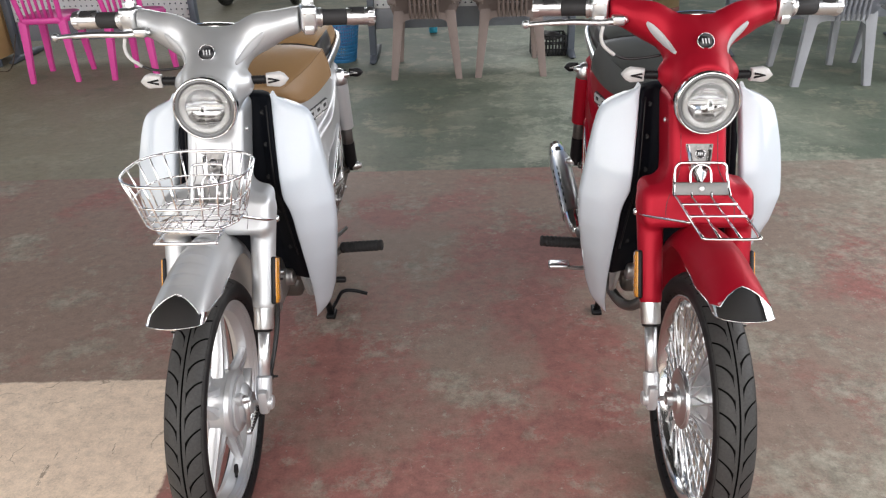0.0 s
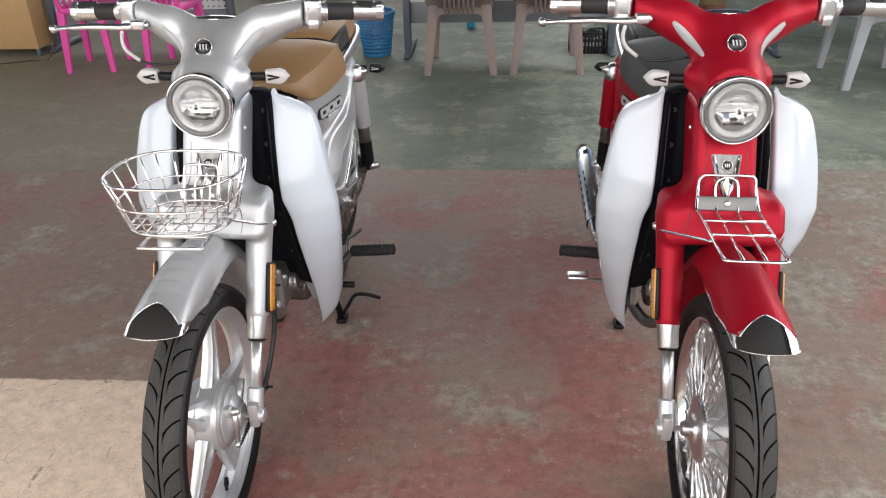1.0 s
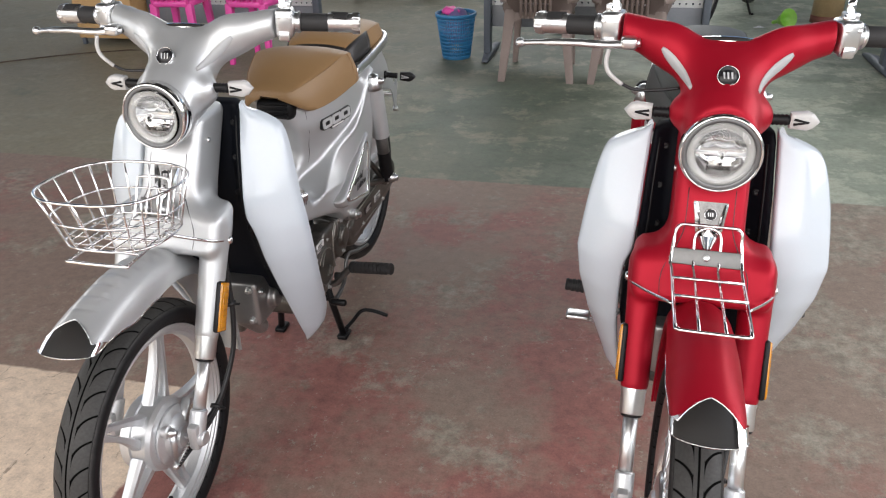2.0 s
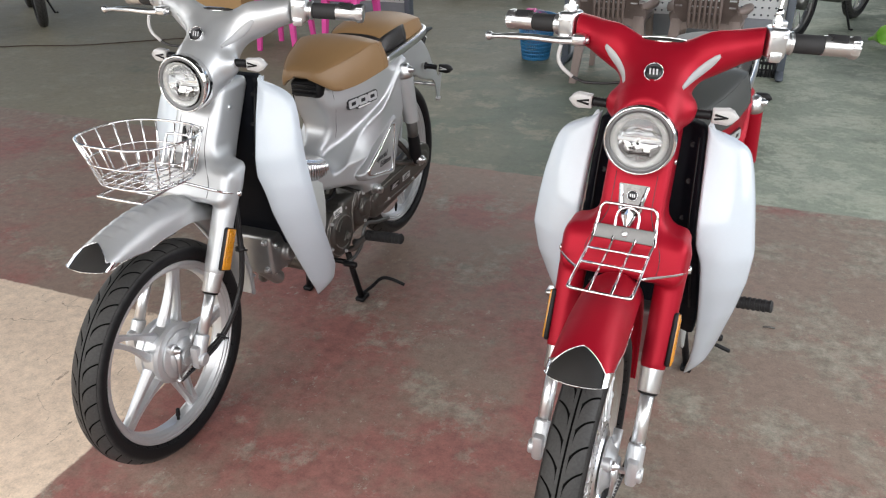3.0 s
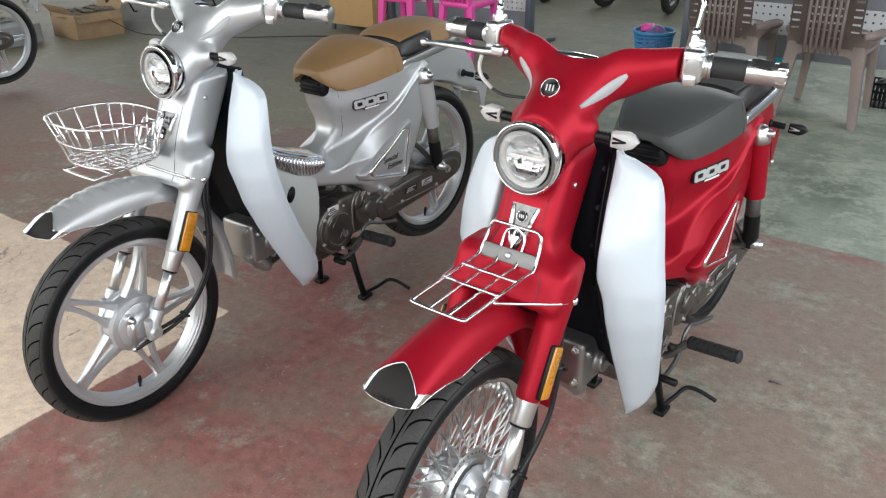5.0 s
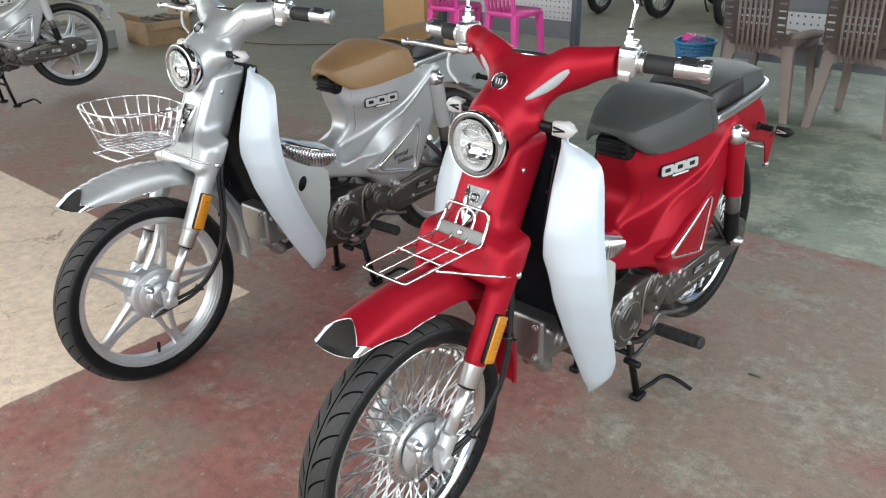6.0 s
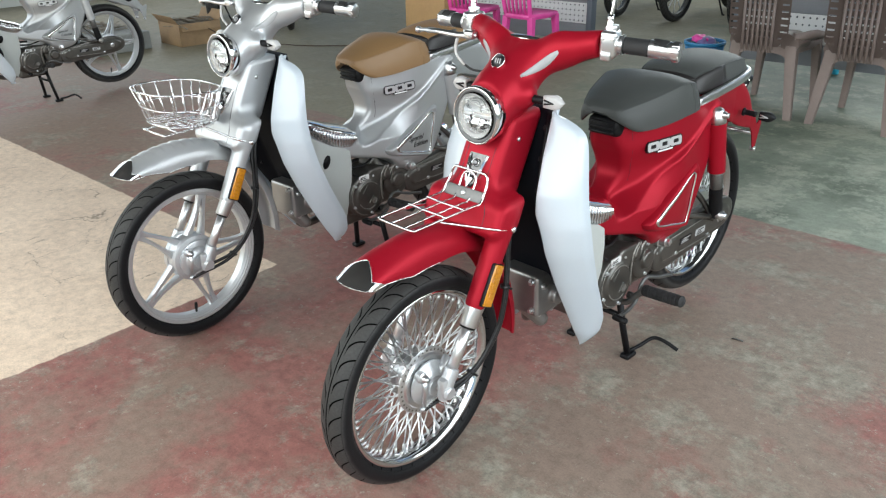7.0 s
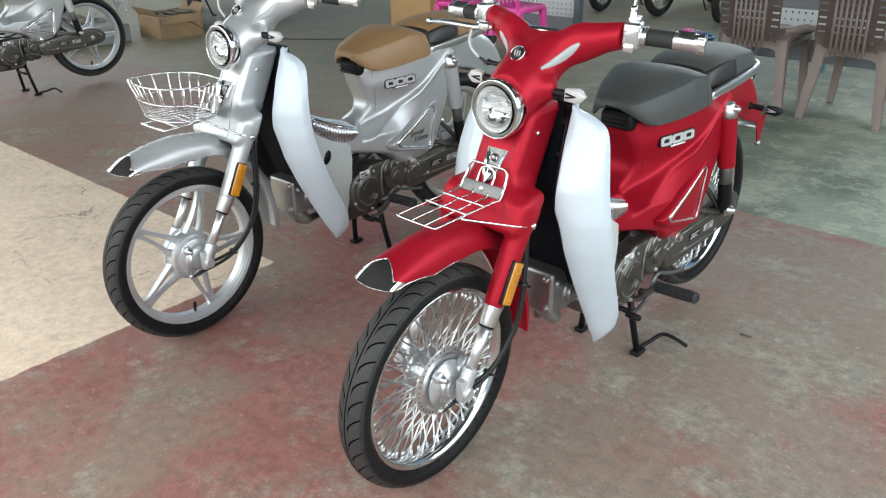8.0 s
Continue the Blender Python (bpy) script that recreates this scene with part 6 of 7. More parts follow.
    for k in range(6):
        for turn in (-0.5, 0.5):
            bm = bmesh.new()
            c = a + d * (0.15 + 0.042 * k)
            n = (Vector((-1, -0.25, 0.9)).normalized() + Vector((0, 0, turn)) * 0.7).normalized()
            n = (n - d * n.dot(d)).normalized()
            tube(bm, [c + n * 0.0365 - d * 0.013, c + n * 0.0392, c + n * 0.0365 + d * 0.013], 0.0022, 6)
            part("slot", bm, M["black_plastic"], shield)
    # centre stand
    bm = bmesh.new()
    for side in (-1, 1):
        tube(bm, [(side * 0.075, 0.775, 0.235), (side * 0.088, 0.790, 0.12), (side * 0.105, 0.806, 0.012)], 0.0105, 10)
        box(bm, (side * 0.105 - 0.016, 0.786, 0.0), (side * 0.105 + 0.016, 0.836, 0.016), 0.005)
    tube(bm, [(-0.085, 0.787, 0.15), (0.085, 0.787, 0.15)], 0.009, 10)
    tube(bm, [(-0.080, 0.776, 0.225), (0.080, 0.776, 0.225)], 0.013, 10)
    tube(bm, smooth_path([(0.105, 0.820, 0.018), (0.115, 0.868, 0.022), (0.130, 0.912, 0.034), (0.165, 0.920, 0.034), (0.212, 0.928, 0.016)], 5), 0.0062, 8)
    part("centre_stand", bm, M["black_plastic"], parent, "black centre stand resting on the floor")


def seats(parent, style):
    front = resample([(0.720, 0.030, 0.799, 0.802, 0.032, 0.788), (0.725, 0.050, 0.804, 0.810, 0.055, 0.779), (0.741, 0.067, 0.811, 0.822, 0.077, 0.763), (0.769, 0.081, 0.818, 0.833, 0.097, 0.747), (0.815, 0.100, 0.829, 0.850, 0.114, 0.746), (0.873, 0.116, 0.841, 0.866, 0.129, 0.751), (0.93, 0.128, 0.854, 0.873, 0.140, 0.759), (0.975, 0.130, 0.852, 0.868, 0.146, 0.765), (1.005, 0.126, 0.845, 0.857, 0.146, 0.768), (1.026, 0.117, 0.832, 0.841, 0.139, 0.772), (1.037, 0.100, 0.808, 0.814, 0.122, 0.778)], 4)
    bm = bmesh.new()
    rings(bm, seat_sections(front))
    s = part("seat", bm, style["seat"], parent, style["seat_label"], sharp=70)
    for side in (-1, 1):
        bm = bmesh.new()
        tube(bm, [(side * (r[1] + 0.0015), r[0], r[2] - 0.002) for r in front[6:-7]], 0.0014, 5)
        part("seam", bm, style["seat"], s)
        bm = bmesh.new()
        tube(bm, [(side * (r[4] + 0.0005 + (r[1] - r[4]) * k + 0.004 * math.sin(math.pi * k)), r[0], r[5] + (r[2] - r[5]) * k) for k, r in ((q / 8, front[29 - q // 4]) for q in range(9))], 0.0014, 5)
        part("seam", bm, style["seat"], s)
    bm = bmesh.new()
    box(bm, (-0.054, 0.733, 0.722), (0.054, 0.82, 0.779), 0.020, None, 4)
    mount = part("seat_mount", bm, M["black_plastic"], parent, "black rubber seat mount with slots")
    for z in (0.737, 0.751, 0.765):
        bm = bmesh.new()
        box(bm, (-0.041, 0.726, z - 0.0035), (0.041, 0.77, z + 0.0035), 0.0028)
        part("slat", bm, M["black_plastic"], mount)
    back = resample([(1.052, 0.072, 0.818, 0.824, 0.098, 0.800), (1.062, 0.086, 0.836, 0.845, 0.104, 0.797), (1.09, 0.098, 0.850, 0.864, 0.112, 0.796), (1.16, 0.107, 0.861, 0.880, 0.117, 0.798), (1.25, 0.109, 0.866, 0.885, 0.119, 0.803), (1.32, 0.107, 0.864, 0.881, 0.118, 0.807), (1.355, 0.101, 0.857, 0.870, 0.112, 0.810), (1.374, 0.092, 0.845, 0.854, 0.102, 0.812), (1.381, 0.080, 0.830, 0.836, 0.088, 0.814)], 4)
    bm = bmesh.new()
    rings(bm, seat_sections(back))
    p = part("passenger_seat", bm, style["seat"], parent, style["seat_label"], sharp=70)
    for side in (-1, 1):
        bm = bmesh.new()
        tube(bm, [(side * (r[1] + 0.0015), r[0], r[2] - 0.002) for r in back[5:-6]], 0.0014, 5)
        part("seam", bm, style["seat"], p)
    if style["two_tone"]:
        # black front and side panels of the cushion
        for side in (-1, 1):
            bm = bmesh.new()
            cols = []
            for r in back[3:15]:
                y, wc, zc, zt, wb, zb = r
                cols.append([Vector((side * (wb + (wc - wb) * k + 0.004 * math.sin(math.pi * k) + 0.0022), y, zb + (zc - zb) * k)) for k in (0.0, 0.2, 0.4, 0.6, 0.8, 1.0)])
            rings(bm, [c + [v - Vector((side * 0.006, 0, 0)) for v in reversed(c)] for c in cols])
            part("seat_panel", bm, M["black_vinyl"], p, "black vinyl side panel")
        bm = bmesh.new()
        cols = []
        for r in back[:6]:
            y, wc, zc, zt, wb, zb = r
            cols.append([Vector((wc * k, y, zt + (zc - zt) * abs(k) ** 2.6 + 0.0022)) for k in [-1 + 0.1 * q for q in range(21)]])
        rings(bm, [c + [v - Vector((0, 0, 0.006)) for v in reversed(c)] for c in cols])
        part("seat_panel", bm, M["black_vinyl"], p, "black vinyl front panel")
    bm = bmesh.new()
    trim = []
    for y, w in ((1.03, 0.128), (1.08, 0.130), (1.16, 0.131), (1.26, 0.130), (1.33, 0.124), (1.375, 0.108), (1.40, 0.055)):
        trim.append((w, y, 0.783 + 0.036 * max(0, (y - 1.03) / 0.38)))
    path = smooth_path(trim + [(-x, y - 0.0001, z) for x, y, z in reversed(trim)], 5)
    loops = []
    for i, q in enumerate(path):
        d = path[min(i + 1, len(path) - 1)] - path[max(i - 1, 0)]
        n = Vector((d.y, -d.x, 0)).normalized()
        loops.append([q + n * u + Vector((0, 0, v)) for u, v in ((-0.005, -0.013), (0.005, -0.015), (0.009, -0.010), (0.009, 0.008), (0.006, 0.013), (-0.005, 0.013))])
    rings(bm, loops)
    part("seat_rail", bm, M["satin_chrome"], parent, "bright rail round the passenger seat")


def tail_details(parent, style):
    bm = bmesh.new()
    tilt = Matrix.Translation((0, 1.552, 0.722)) @ Matrix.Rotation(radians(-40), 4, "X")
    box(bm, (-0.036, -0.012, -0.030), (0.036, 0.008, 0.030), 0.010, tilt)
    lamp = part("tail_lamp", bm, M["chrome"], parent, "red tail lamp in chrome housing")
    bm = bmesh.new()
    box(bm, (-0.030, 0.004, -0.024), (0.030, 0.018, 0.024), 0.008, tilt)
    part("tail_lens", bm, M["red_lens"], lamp)
    for side in (-1, 1):
        bm = bmesh.new()
        plate = [(1.51, 0.655), (1.575, 0.640), (1.615, 0.580), (1.645, 0.595), (1.65, 0.580), (1.625, 0.490), (1.61, 0.490), (1.585, 0.56), (1.53, 0.61)]
        rings(bm, [[(side * x, y, z) for y, z in plate] for x in (0.058, 0.062)])
        ob = part("tail_bracket", bm, style["paint"], parent, style["paint_word"] + " painted tail bracket", smooth=False)
        bm = bmesh.new()
        lathe(bm, [(0, 0.009), (0.016, 0.009), (0.018, 0.005)], (side * 0.052, 1.616, 0.490), (side, 0, 0), 10)
        part("bolt", bm, M["satin_chrome"], ob)
    bm = bmesh.new()
    tube(bm, [(-0.058, 1.595, 0.553), (0.058, 1.595, 0.553)], 0.007, 8)
    part("plate_holder", bm, M["satin_chrome"], parent, "bare cross bar for the number plate")


def cables(parent, m):
    for pts in (((0.075, 0.26, 0.70), (0.094, 0.222, 0.60), (0.101, 0.214, 0.52), (0.106, 0.203, 0.45), (0.102, 0.180, 0.365), (0.088, 0.115, 0.282), (0.075, 0.01, 0.258)),
                ((0.075, 0.275, 0.70), (0.090, 0.238, 0.60), (0.094, 0.230, 0.52), (0.099, 0.218, 0.44), (0.097, 0.186, 0.35), (0.084, 0.10, 0.262), (0.066, -0.04, 0.232))):
        bm = bmesh.new()
        tube(bm, smooth_path(pts, 6), 0.0054, 8)
        part("front_cable", bm, M["cable_black"], parent, "black control cable").matrix_basis = m
    for at, way in (((0.100, 0.213, 0.480), (0, -0.15, -1)), ((0.084, 0.108, 0.272), (0, -0.75, -0.5))):
        bm = bmesh.new()
        lathe(bm, [(-0.004, 0.008), (-0.004, 0.0125), (0.004, 0.0125), (0.004, 0.008)], at, way, 14)
        box(bm, (-0.003, -0.003, -0.002), (0.012, 0.003, 0.002), 0.001, Matrix.Translation(at) @ Matrix.Translation((0.010, 0, 0)))
        part("cable_tie", bm, M["cable_black"], parent).matrix_basis = m


def foot_cover(parent):
    """Chrome cover on the tunnel: smooth domed top over a band of upright ribs."""
    def line(y):
        w = float(np.interp(y, [0.46, 0.55, 0.61, 0.66, 0.676, 0.682], [0.076, 0.088, 0.097, 0.099, 0.096, 0.088]))
        low = float(np.interp(y, [0.46, 0.517, 0.575, 0.64, 0.682], [0.614, 0.560, 0.520, 0.516, 0.522]))
        top = float(np.interp(y, [0.46, 0.50, 0.584, 0.66, 0.682], [0.640, 0.618, 0.583, 0.558, 0.548]))
        return w, low, top
    bm = bmesh.new()
    loops = []
    for k in range(30):
        y = 0.46 + 0.222 * k / 29
        w, low, top = line(y)
        side = [(w - 0.004, low), (w, top - 0.004), (w - 0.001, top)] + [(w * math.cos(a), top + 0.022 * math.sin(a)) for a in (0.25, 0.5, 0.8, 1.1, 1.35)]
        loops.append([(x, y, z) for x, z in side] + [(-x, y, z) for x, z in reversed(side)])
    rings(bm, loops)
    ob = part("tunnel_cover", bm, M["chrome"], parent, "chrome tunnel cover with ribbed sides", sharp=60)
    for s in (-1, 1):
        bm = bmesh.new()
        tube(bm, [(s * (line(y)[0] + 0.001), y, line(y)[2] - 0.002) for y in [0.46 + 0.0246 * q for q in range(10)]], 0.0030, 6)
        part("cover_edge", bm, M["chrome"], ob)
        for q in range(17):
            y = 0.490 + 0.0112 * q
            w, low, top = line(y)
            bm = bmesh.new()
            tube(bm, [(s * (w - 0.003), y + 0.004, low + 0.002), (s * (w + 0.0015), y, (low + top) / 2), (s * (w + 0.001), y - 0.002, top - 0.003)], 0.0034, 6)
            part("rib", bm, M["chrome"], ob)


def cub(m, label, style):
    bike = thing("motorcycle", m, label, "motorcycle", "step-through motorcycles")
    S = steer_matrix(style["steer"])
    paint = style["paint"]
    wheel = spoke_wheel if style["wire"] else alloy_wheel
    wheel(bike, "front_wheel", FRONT_AXLE, FRONT_R, 0.040, S)
    wheel(bike, "rear_wheel", REAR_AXLE, REAR_R, 0.045, Matrix.Identity(4))
    drum_plate(bike, S, 0.84 if style["wire"] else 0.9)
    for side in (-1, 1):
        fork_leg(bike, side, S)
        reflector(bike, side, S)
    front_fender(bike, style, S)
    solid("fork_shroud", shroud_field, (-0.14, 0.05, 0.44), (0.14, 0.40, 0.90), 0.0046, paint, bike, style["paint_word"] + " painted steering column cover", S)
    solid("handlebar_cowl", cowl_field, (-0.20, 0.22, 0.82), (0.20, 0.47, 1.10), 0.0042, paint, bike, style["paint_word"] + " painted handlebar cowl", S)
    front = S @ Matrix.Translation((0, 0, style["lamp_lift"]))
    headlamp(bike, front)
    for side in (-1, 1):
        indicator(bike, side, True, front)
        indicator(bike, side, False, Matrix.Identity(4))
        grips(bike, side, S)
    brake_lever(bike, S)
    emblem(bike, on_surface(cowl_field, (0, 0.10, 1.09), (0, 0.9, -0.42)) + Vector((0, -0.82, 0.57)) * 0.0025, (0, -0.82, 0.57), 0.0185, S)
    front_plate(bike, S)
    speedometer(bike, S)
    for side in (-1, 1):
        bm = bmesh.new()
        lathe(bm, [(-0.002, 0.0062), (0.002, 0.0060), (0.0035, 0.004), (0.0036, 0.0003)], (side * 0.063, 0.295, 0.828), (side, 0, 0), 12)
        part("screw", bm, M["satin_chrome"], bike, "bright screw").matrix_basis = S
    for side in (-1, 1):
        bm = bmesh.new()
        loops = []
        for k in range(17):
            t = k / 16
            x, z = side * (0.056 + 0.055 * t), 0.974 + 0.053 * t
            wd = 0.0078 * max(0.05, math.sin(math.pi * (0.03 + 0.94 * t))) ** 0.45
            q = [on_surface(cowl_field, (x - side * wd * 0.6 * f, 0.20, z + wd * f), (0, 1, 0)).y for f in (1, 0, -1)]
            loops.append([(x - side * wd * 0.6, q[0] - 0.0016, z + wd), (x, q[1] - 0.0024, z), (x + side * wd * 0.6, q[2] - 0.0016, z - wd), (x + side * wd * 0.6, q[2] + 0.008, z - wd), (x - side * wd * 0.6, q[0] + 0.008, z + wd)])
        rings(bm, loops)
        part("cowl_inlay", bm, M["matt_silver"], bike, "slim silver inlay").matrix_basis = S
        leg_shield(bike, side)
        bm = bmesh.new()
        tube(bm, smooth_path([on_surface(shroud_field, (side * x, -0.02, z), (0, 1, 0)) for x, z in ((0.040, 0.815), (0.040, 0.775), (0.042, 0.745), (0.056, 0.715), (0.070, 0.69), (0.074, 0.665), (0.072, 0.645))], 4), 0.0009, 5)
        part("panel_seam", bm, M["black_decal"], bike).matrix_basis = S
    panel = solid("inner_panel", inner_field, (-0.155, 0.27, 0.32), (0.155, 0.54, 0.90), 0.006, M["deep_black"], bike, "black inner panel behind the steering column")
    for side in (-1, 1):
        for x, z in ((0.084, 0.842), (0.088, 0.770), (0.086, 0.690), (0.100, 0.600), (0.106, 0.480)):
            bm = bmesh.new()
            at = on_surface(inner_field, (side * x, 0.20, z), (0, 1, 0))
            lathe(bm, [(-0.003, 0.0065), (0.002, 0.0065), (0.0032, 0.0048), (0.0022, 0.003), (0.0022, 0.0003)], at, (0, -1, 0.2), 10)
            part("clip", bm, M["black_plastic"], panel, "small fixing screw")
        bm = bmesh.new()
        tube(bm, smooth_path([on_surface(inner_field, (side * x, 0.20, z), (0, 1, 0)) for x, z in ((0.096, 0.86), (0.100, 0.78), (0.104, 0.68), (0.118, 0.58), (0.124, 0.46))], 4), 0.0028, 6)
        part("moulded_rib", bm, M["black_plastic"], panel)
    solid("body", body_field, (-0.16, 0.41, 0.35), (0.16, 1.17, 0.80), 0.005, paint, bike, style["paint_word"] + " painted body under the seat")
    solid("rear_fender", tail_field, (-0.13, 1.0, 0.43), (0.13, 1.72, 0.82), 0.005, paint, bike, style["paint_word"] + " painted rear fender")
    lower = [(0.45, 0.60), (0.50, 0.568), (0.555, 0.537), (0.605, 0.520), (0.634, 0.500), (0.637, 0.45), (0.628, 0.385), (0.612, 0.325), (0.590, 0.255), (0.572, 0.222), (0.535, 0.25), (0.475, 0.36), (0.435, 0.48)]
    for side in (-1, 1):
        bm = bmesh.new()
        rings(bm, [[(side * (0.090 + dx + 0.03 * max(0, 0.5 - z)), 0.56 + (y - 0.56) * k, 0.4 + (z - 0.4) * k) for y, z in lower] for dx, k in ((0.0, 1.0), (0.008, 1.0), (0.011, 0.96))])
        cowl = part("engine_cowl", bm, M["cream_plastic"], bike, "pale plastic side panel ahead of the engine", sharp=30)
        bm = bmesh.new()
        rings(bm, [[(side * x, 0.520 + 0.015 * math.cos(a) + 0.007 * math.sin(a), 0.488 + 0.024 * math.sin(a)) for a in (2 * math.pi * q / 16 for q in range(16))] for x in (0.09, 0.1045)])
        part("vent", bm, M["black_plastic"], cowl)
        bm = bmesh.new()
        tube(bm, [on_surface(body_field, (side * 0.2, y, z), (-side, 0, 0)) for y, z in ((0.781, 0.748), (0.784, 0.72), (0.790, 0.68), (0.800, 0.64), (0.806, 0.61), (0.800, 0.585))], 0.0007, 5)
        part("panel_seam", bm, M["black_decal"], bike)
        side_badge(bike, side)
        side_cover(bike, side, paint, style["text"])
        shock(bike, side, paint)
    foot_cover(bike)
    seats(bike, style)
    engine(bike)
    chain_case(bike)
    underside(bike)
    tail_details(bike, style)
    cables(bike, S)
    if style["front"] == "basket":
        wire_basket(bike, S)
    elif style["front"] == "rack":
        wire_rack(bike, S)
    return bike


SILVER = dict(paint=M["silver_paint"], paint_word="silver", seat=M["tan_vinyl"], seat_label="tan vinyl seat cushion", two_tone=True, wire=False, front="basket", steer=2.0, lamp_lift=0.007, text=True)
RED = dict(paint=M["red_paint"], paint_word="red", seat=M["grey_vinyl"], seat_label="grey vinyl seat cushion", two_tone=True, wire=True, front="rack", steer=2.4, lamp_lift=-0.004, text=False)
cub(pose(-0.304, 1.637, 0, 0, 0, -1.0), "silver step-through motorcycle with wire basket and tan seat", SILVER)
cub(pose(0.756, 1.617, 0, 0, 0, -3.3), "matt red step-through motorcycle with wire spokes and front rack", RED)
FAR = dict(SILVER, front="none", steer=0)
cub(pose(-4.10, 1.95, 0, 0, 0, 0.5), "silver step-through motorcycle parked farther off on its centre stand", FAR)


# ---- furniture and things in the hall ----
def leg_bar(bm, a, b, wa, wb):
    """Tapered moulded plastic leg between two points, slightly channelled."""
    a, b = Vector(a), Vector(b)
    loops = []
    for p, w in ((a, wa), (a.lerp(b, 0.5), tuple((u + v) / 2 for u, v in zip(wa, wb))), (b, wb)):
        x, y = w
        loops.append([p + Vector(q) for q in ((-x, -y, 0), (-x * 0.5, -y * 1.15, 0), (x * 0.5, -y * 1.15, 0), (x, -y, 0), (x, y, 0), (-x, y, 0))])
    rings(bm, loops)


def ribbed_chair(m, mats, label, group, ribs=7):
    """Moulded plastic chair, its ribbed back towards -y; four splayed legs."""
    frame_mat, back_mat = mats
    c = thing("plastic_chair", m, label, "chair", group)
    bm = bmesh.new()
    loops = []
    for z, k in ((0.395, 0.94), (0.405, 1.0), (0.43, 1.0), (0.44, 0.97)):
        loops.append([(x * k, 0.25 + (y - 0.25) * k, z) for x, y in ((-0.20, 0.02), (-0.15, 0.0), (0.15, 0.0), (0.20, 0.02), (0.215, 0.25), (0.20, 0.48), (0.16, 0.51), (-0.16, 0.51), (-0.20, 0.48), (-0.215, 0.25))])
    rings(bm, loops)
    part("seat", bm, frame_mat, c, sharp=50)
    for s in (-1, 1):
        bm = bmesh.new()
        tube(bm, smooth_path([(s * 0.17, 0.00, 0.50), (s * 0.215, 0.06, 0.505), (s * 0.225, 0.25, 0.49), (s * 0.20, 0.47, 0.455)], 5), [0.030] * 6 + [0.034] * 5 + [0.028] * 5, 12, flat=0.8)
        part("side_rim", bm, frame_mat, c)
        for y0, y1, x0, x1, wide in ((0.015, -0.02, 0.168, 0.220, 0.034), (0.46, 0.50, 0.170, 0.20, 0.026)):
            bm = bmesh.new()
            leg_bar(bm, (s * x0, y0, 0.45), (s * x1, y1, 0.0), (wide, 0.026), (wide * 0.66, 0.017))
            part("leg", bm, frame_mat, c, sharp=50)
        # shoulder that joins the back to the arm
        bm = bmesh.new()
        rings(bm, [[(s * x, y, z) for x, z in ((0.100, z0), (0.150, z0), (0.205 + w, z0 - 0.03), (0.215 + w, z0 - 0.065), (0.200, z0 - 0.105), (0.110, z0 - 0.085))] for y, z0, w in ((-0.012, 0.520, 0.0), (0.03, 0.530, 0.010), (0.10, 0.530, 0.018), (0.16, 0.520, 0.016))])
        part("shoulder", bm, back_mat, c, sharp=40)
    # lintel between the back legs, its inner corners rounded
    bm = bmesh.new()
    low = [(-0.165, 0.385), (-0.150, 0.365), (-0.138, 0.378), (-0.120, 0.391), (-0.09, 0.396)]
    line = low + [(-x, z) for x, z in reversed(low)] + [(0.165, 0.445), (-0.165, 0.445)]
    rings(bm, [[(x, y, z) for x, z in line] for y in (-0.010, 0.034)])
    part("lintel", bm, frame_mat, c, sharp=30)
    # back panel: small square holes in columns, long slots at both sides
    lean = Matrix.Rotation(radians(7), 4, "X")
    gap = 0.205 / ribs
    holes = [-0.1025 + gap * (k + 0.5) for k in range(ribs)][1:]
    holes = [x - gap / 2 for x in holes]
    xs = [-0.182, -0.172, -0.132] + [v for x in holes for v in (x - 0.0052, x + 0.0052)] + [0.132, 0.172, 0.182]
    rows = [0.520 + 0.040 * k for k in range(9)]
    zs = [0.468] + [v for z in rows for v in (z - 0.0052, z + 0.0052)] + [0.86]
    bm = bmesh.new()
    grid = [[bm.verts.new(lean @ Vector((x * (1.0 if abs(x) < 0.125 else min(1.0, 0.70 + 4.5 * (z - 0.468))), -0.066, z))) for x in xs] for z in zs]
    for r in range(len(zs) - 1):
        for q in range(len(xs) - 1):
            slot = q in (1, len(xs) - 3) or (q % 2 == 1 and 3 <= q <= len(xs) - 5)
            if not (r % 2 == 1 and slot):
                bm.faces.new((grid[r][q], grid[r][q + 1], grid[r + 1][q + 1], grid[r + 1][q]))
    bmesh.ops.solidify(bm, geom=bm.faces[:], thickness=0.006)
    part("backrest", bm, back_mat, c, smooth=False)
    for k in range(ribs):
        x = -0.1025 + gap * (k + 0.5)
        bm = bmesh.new()
        tube(bm, [lean @ Vector((x, y, z)) for y, z in ((-0.060, 0.428), (-0.068, 0.440), (-0.071, 0.465), (-0.071, 0.85))], [0.003, 0.0075, 0.0095, 0.0095], 8)
        part("back_rib", bm, back_mat, c)
    bm = bmesh.new()
    box(bm, (-0.185, -0.08, 0.84), (0.185, -0.055, 0.89), 0.012, lean)
    part("top_rail", bm, back_mat, c)
    return c


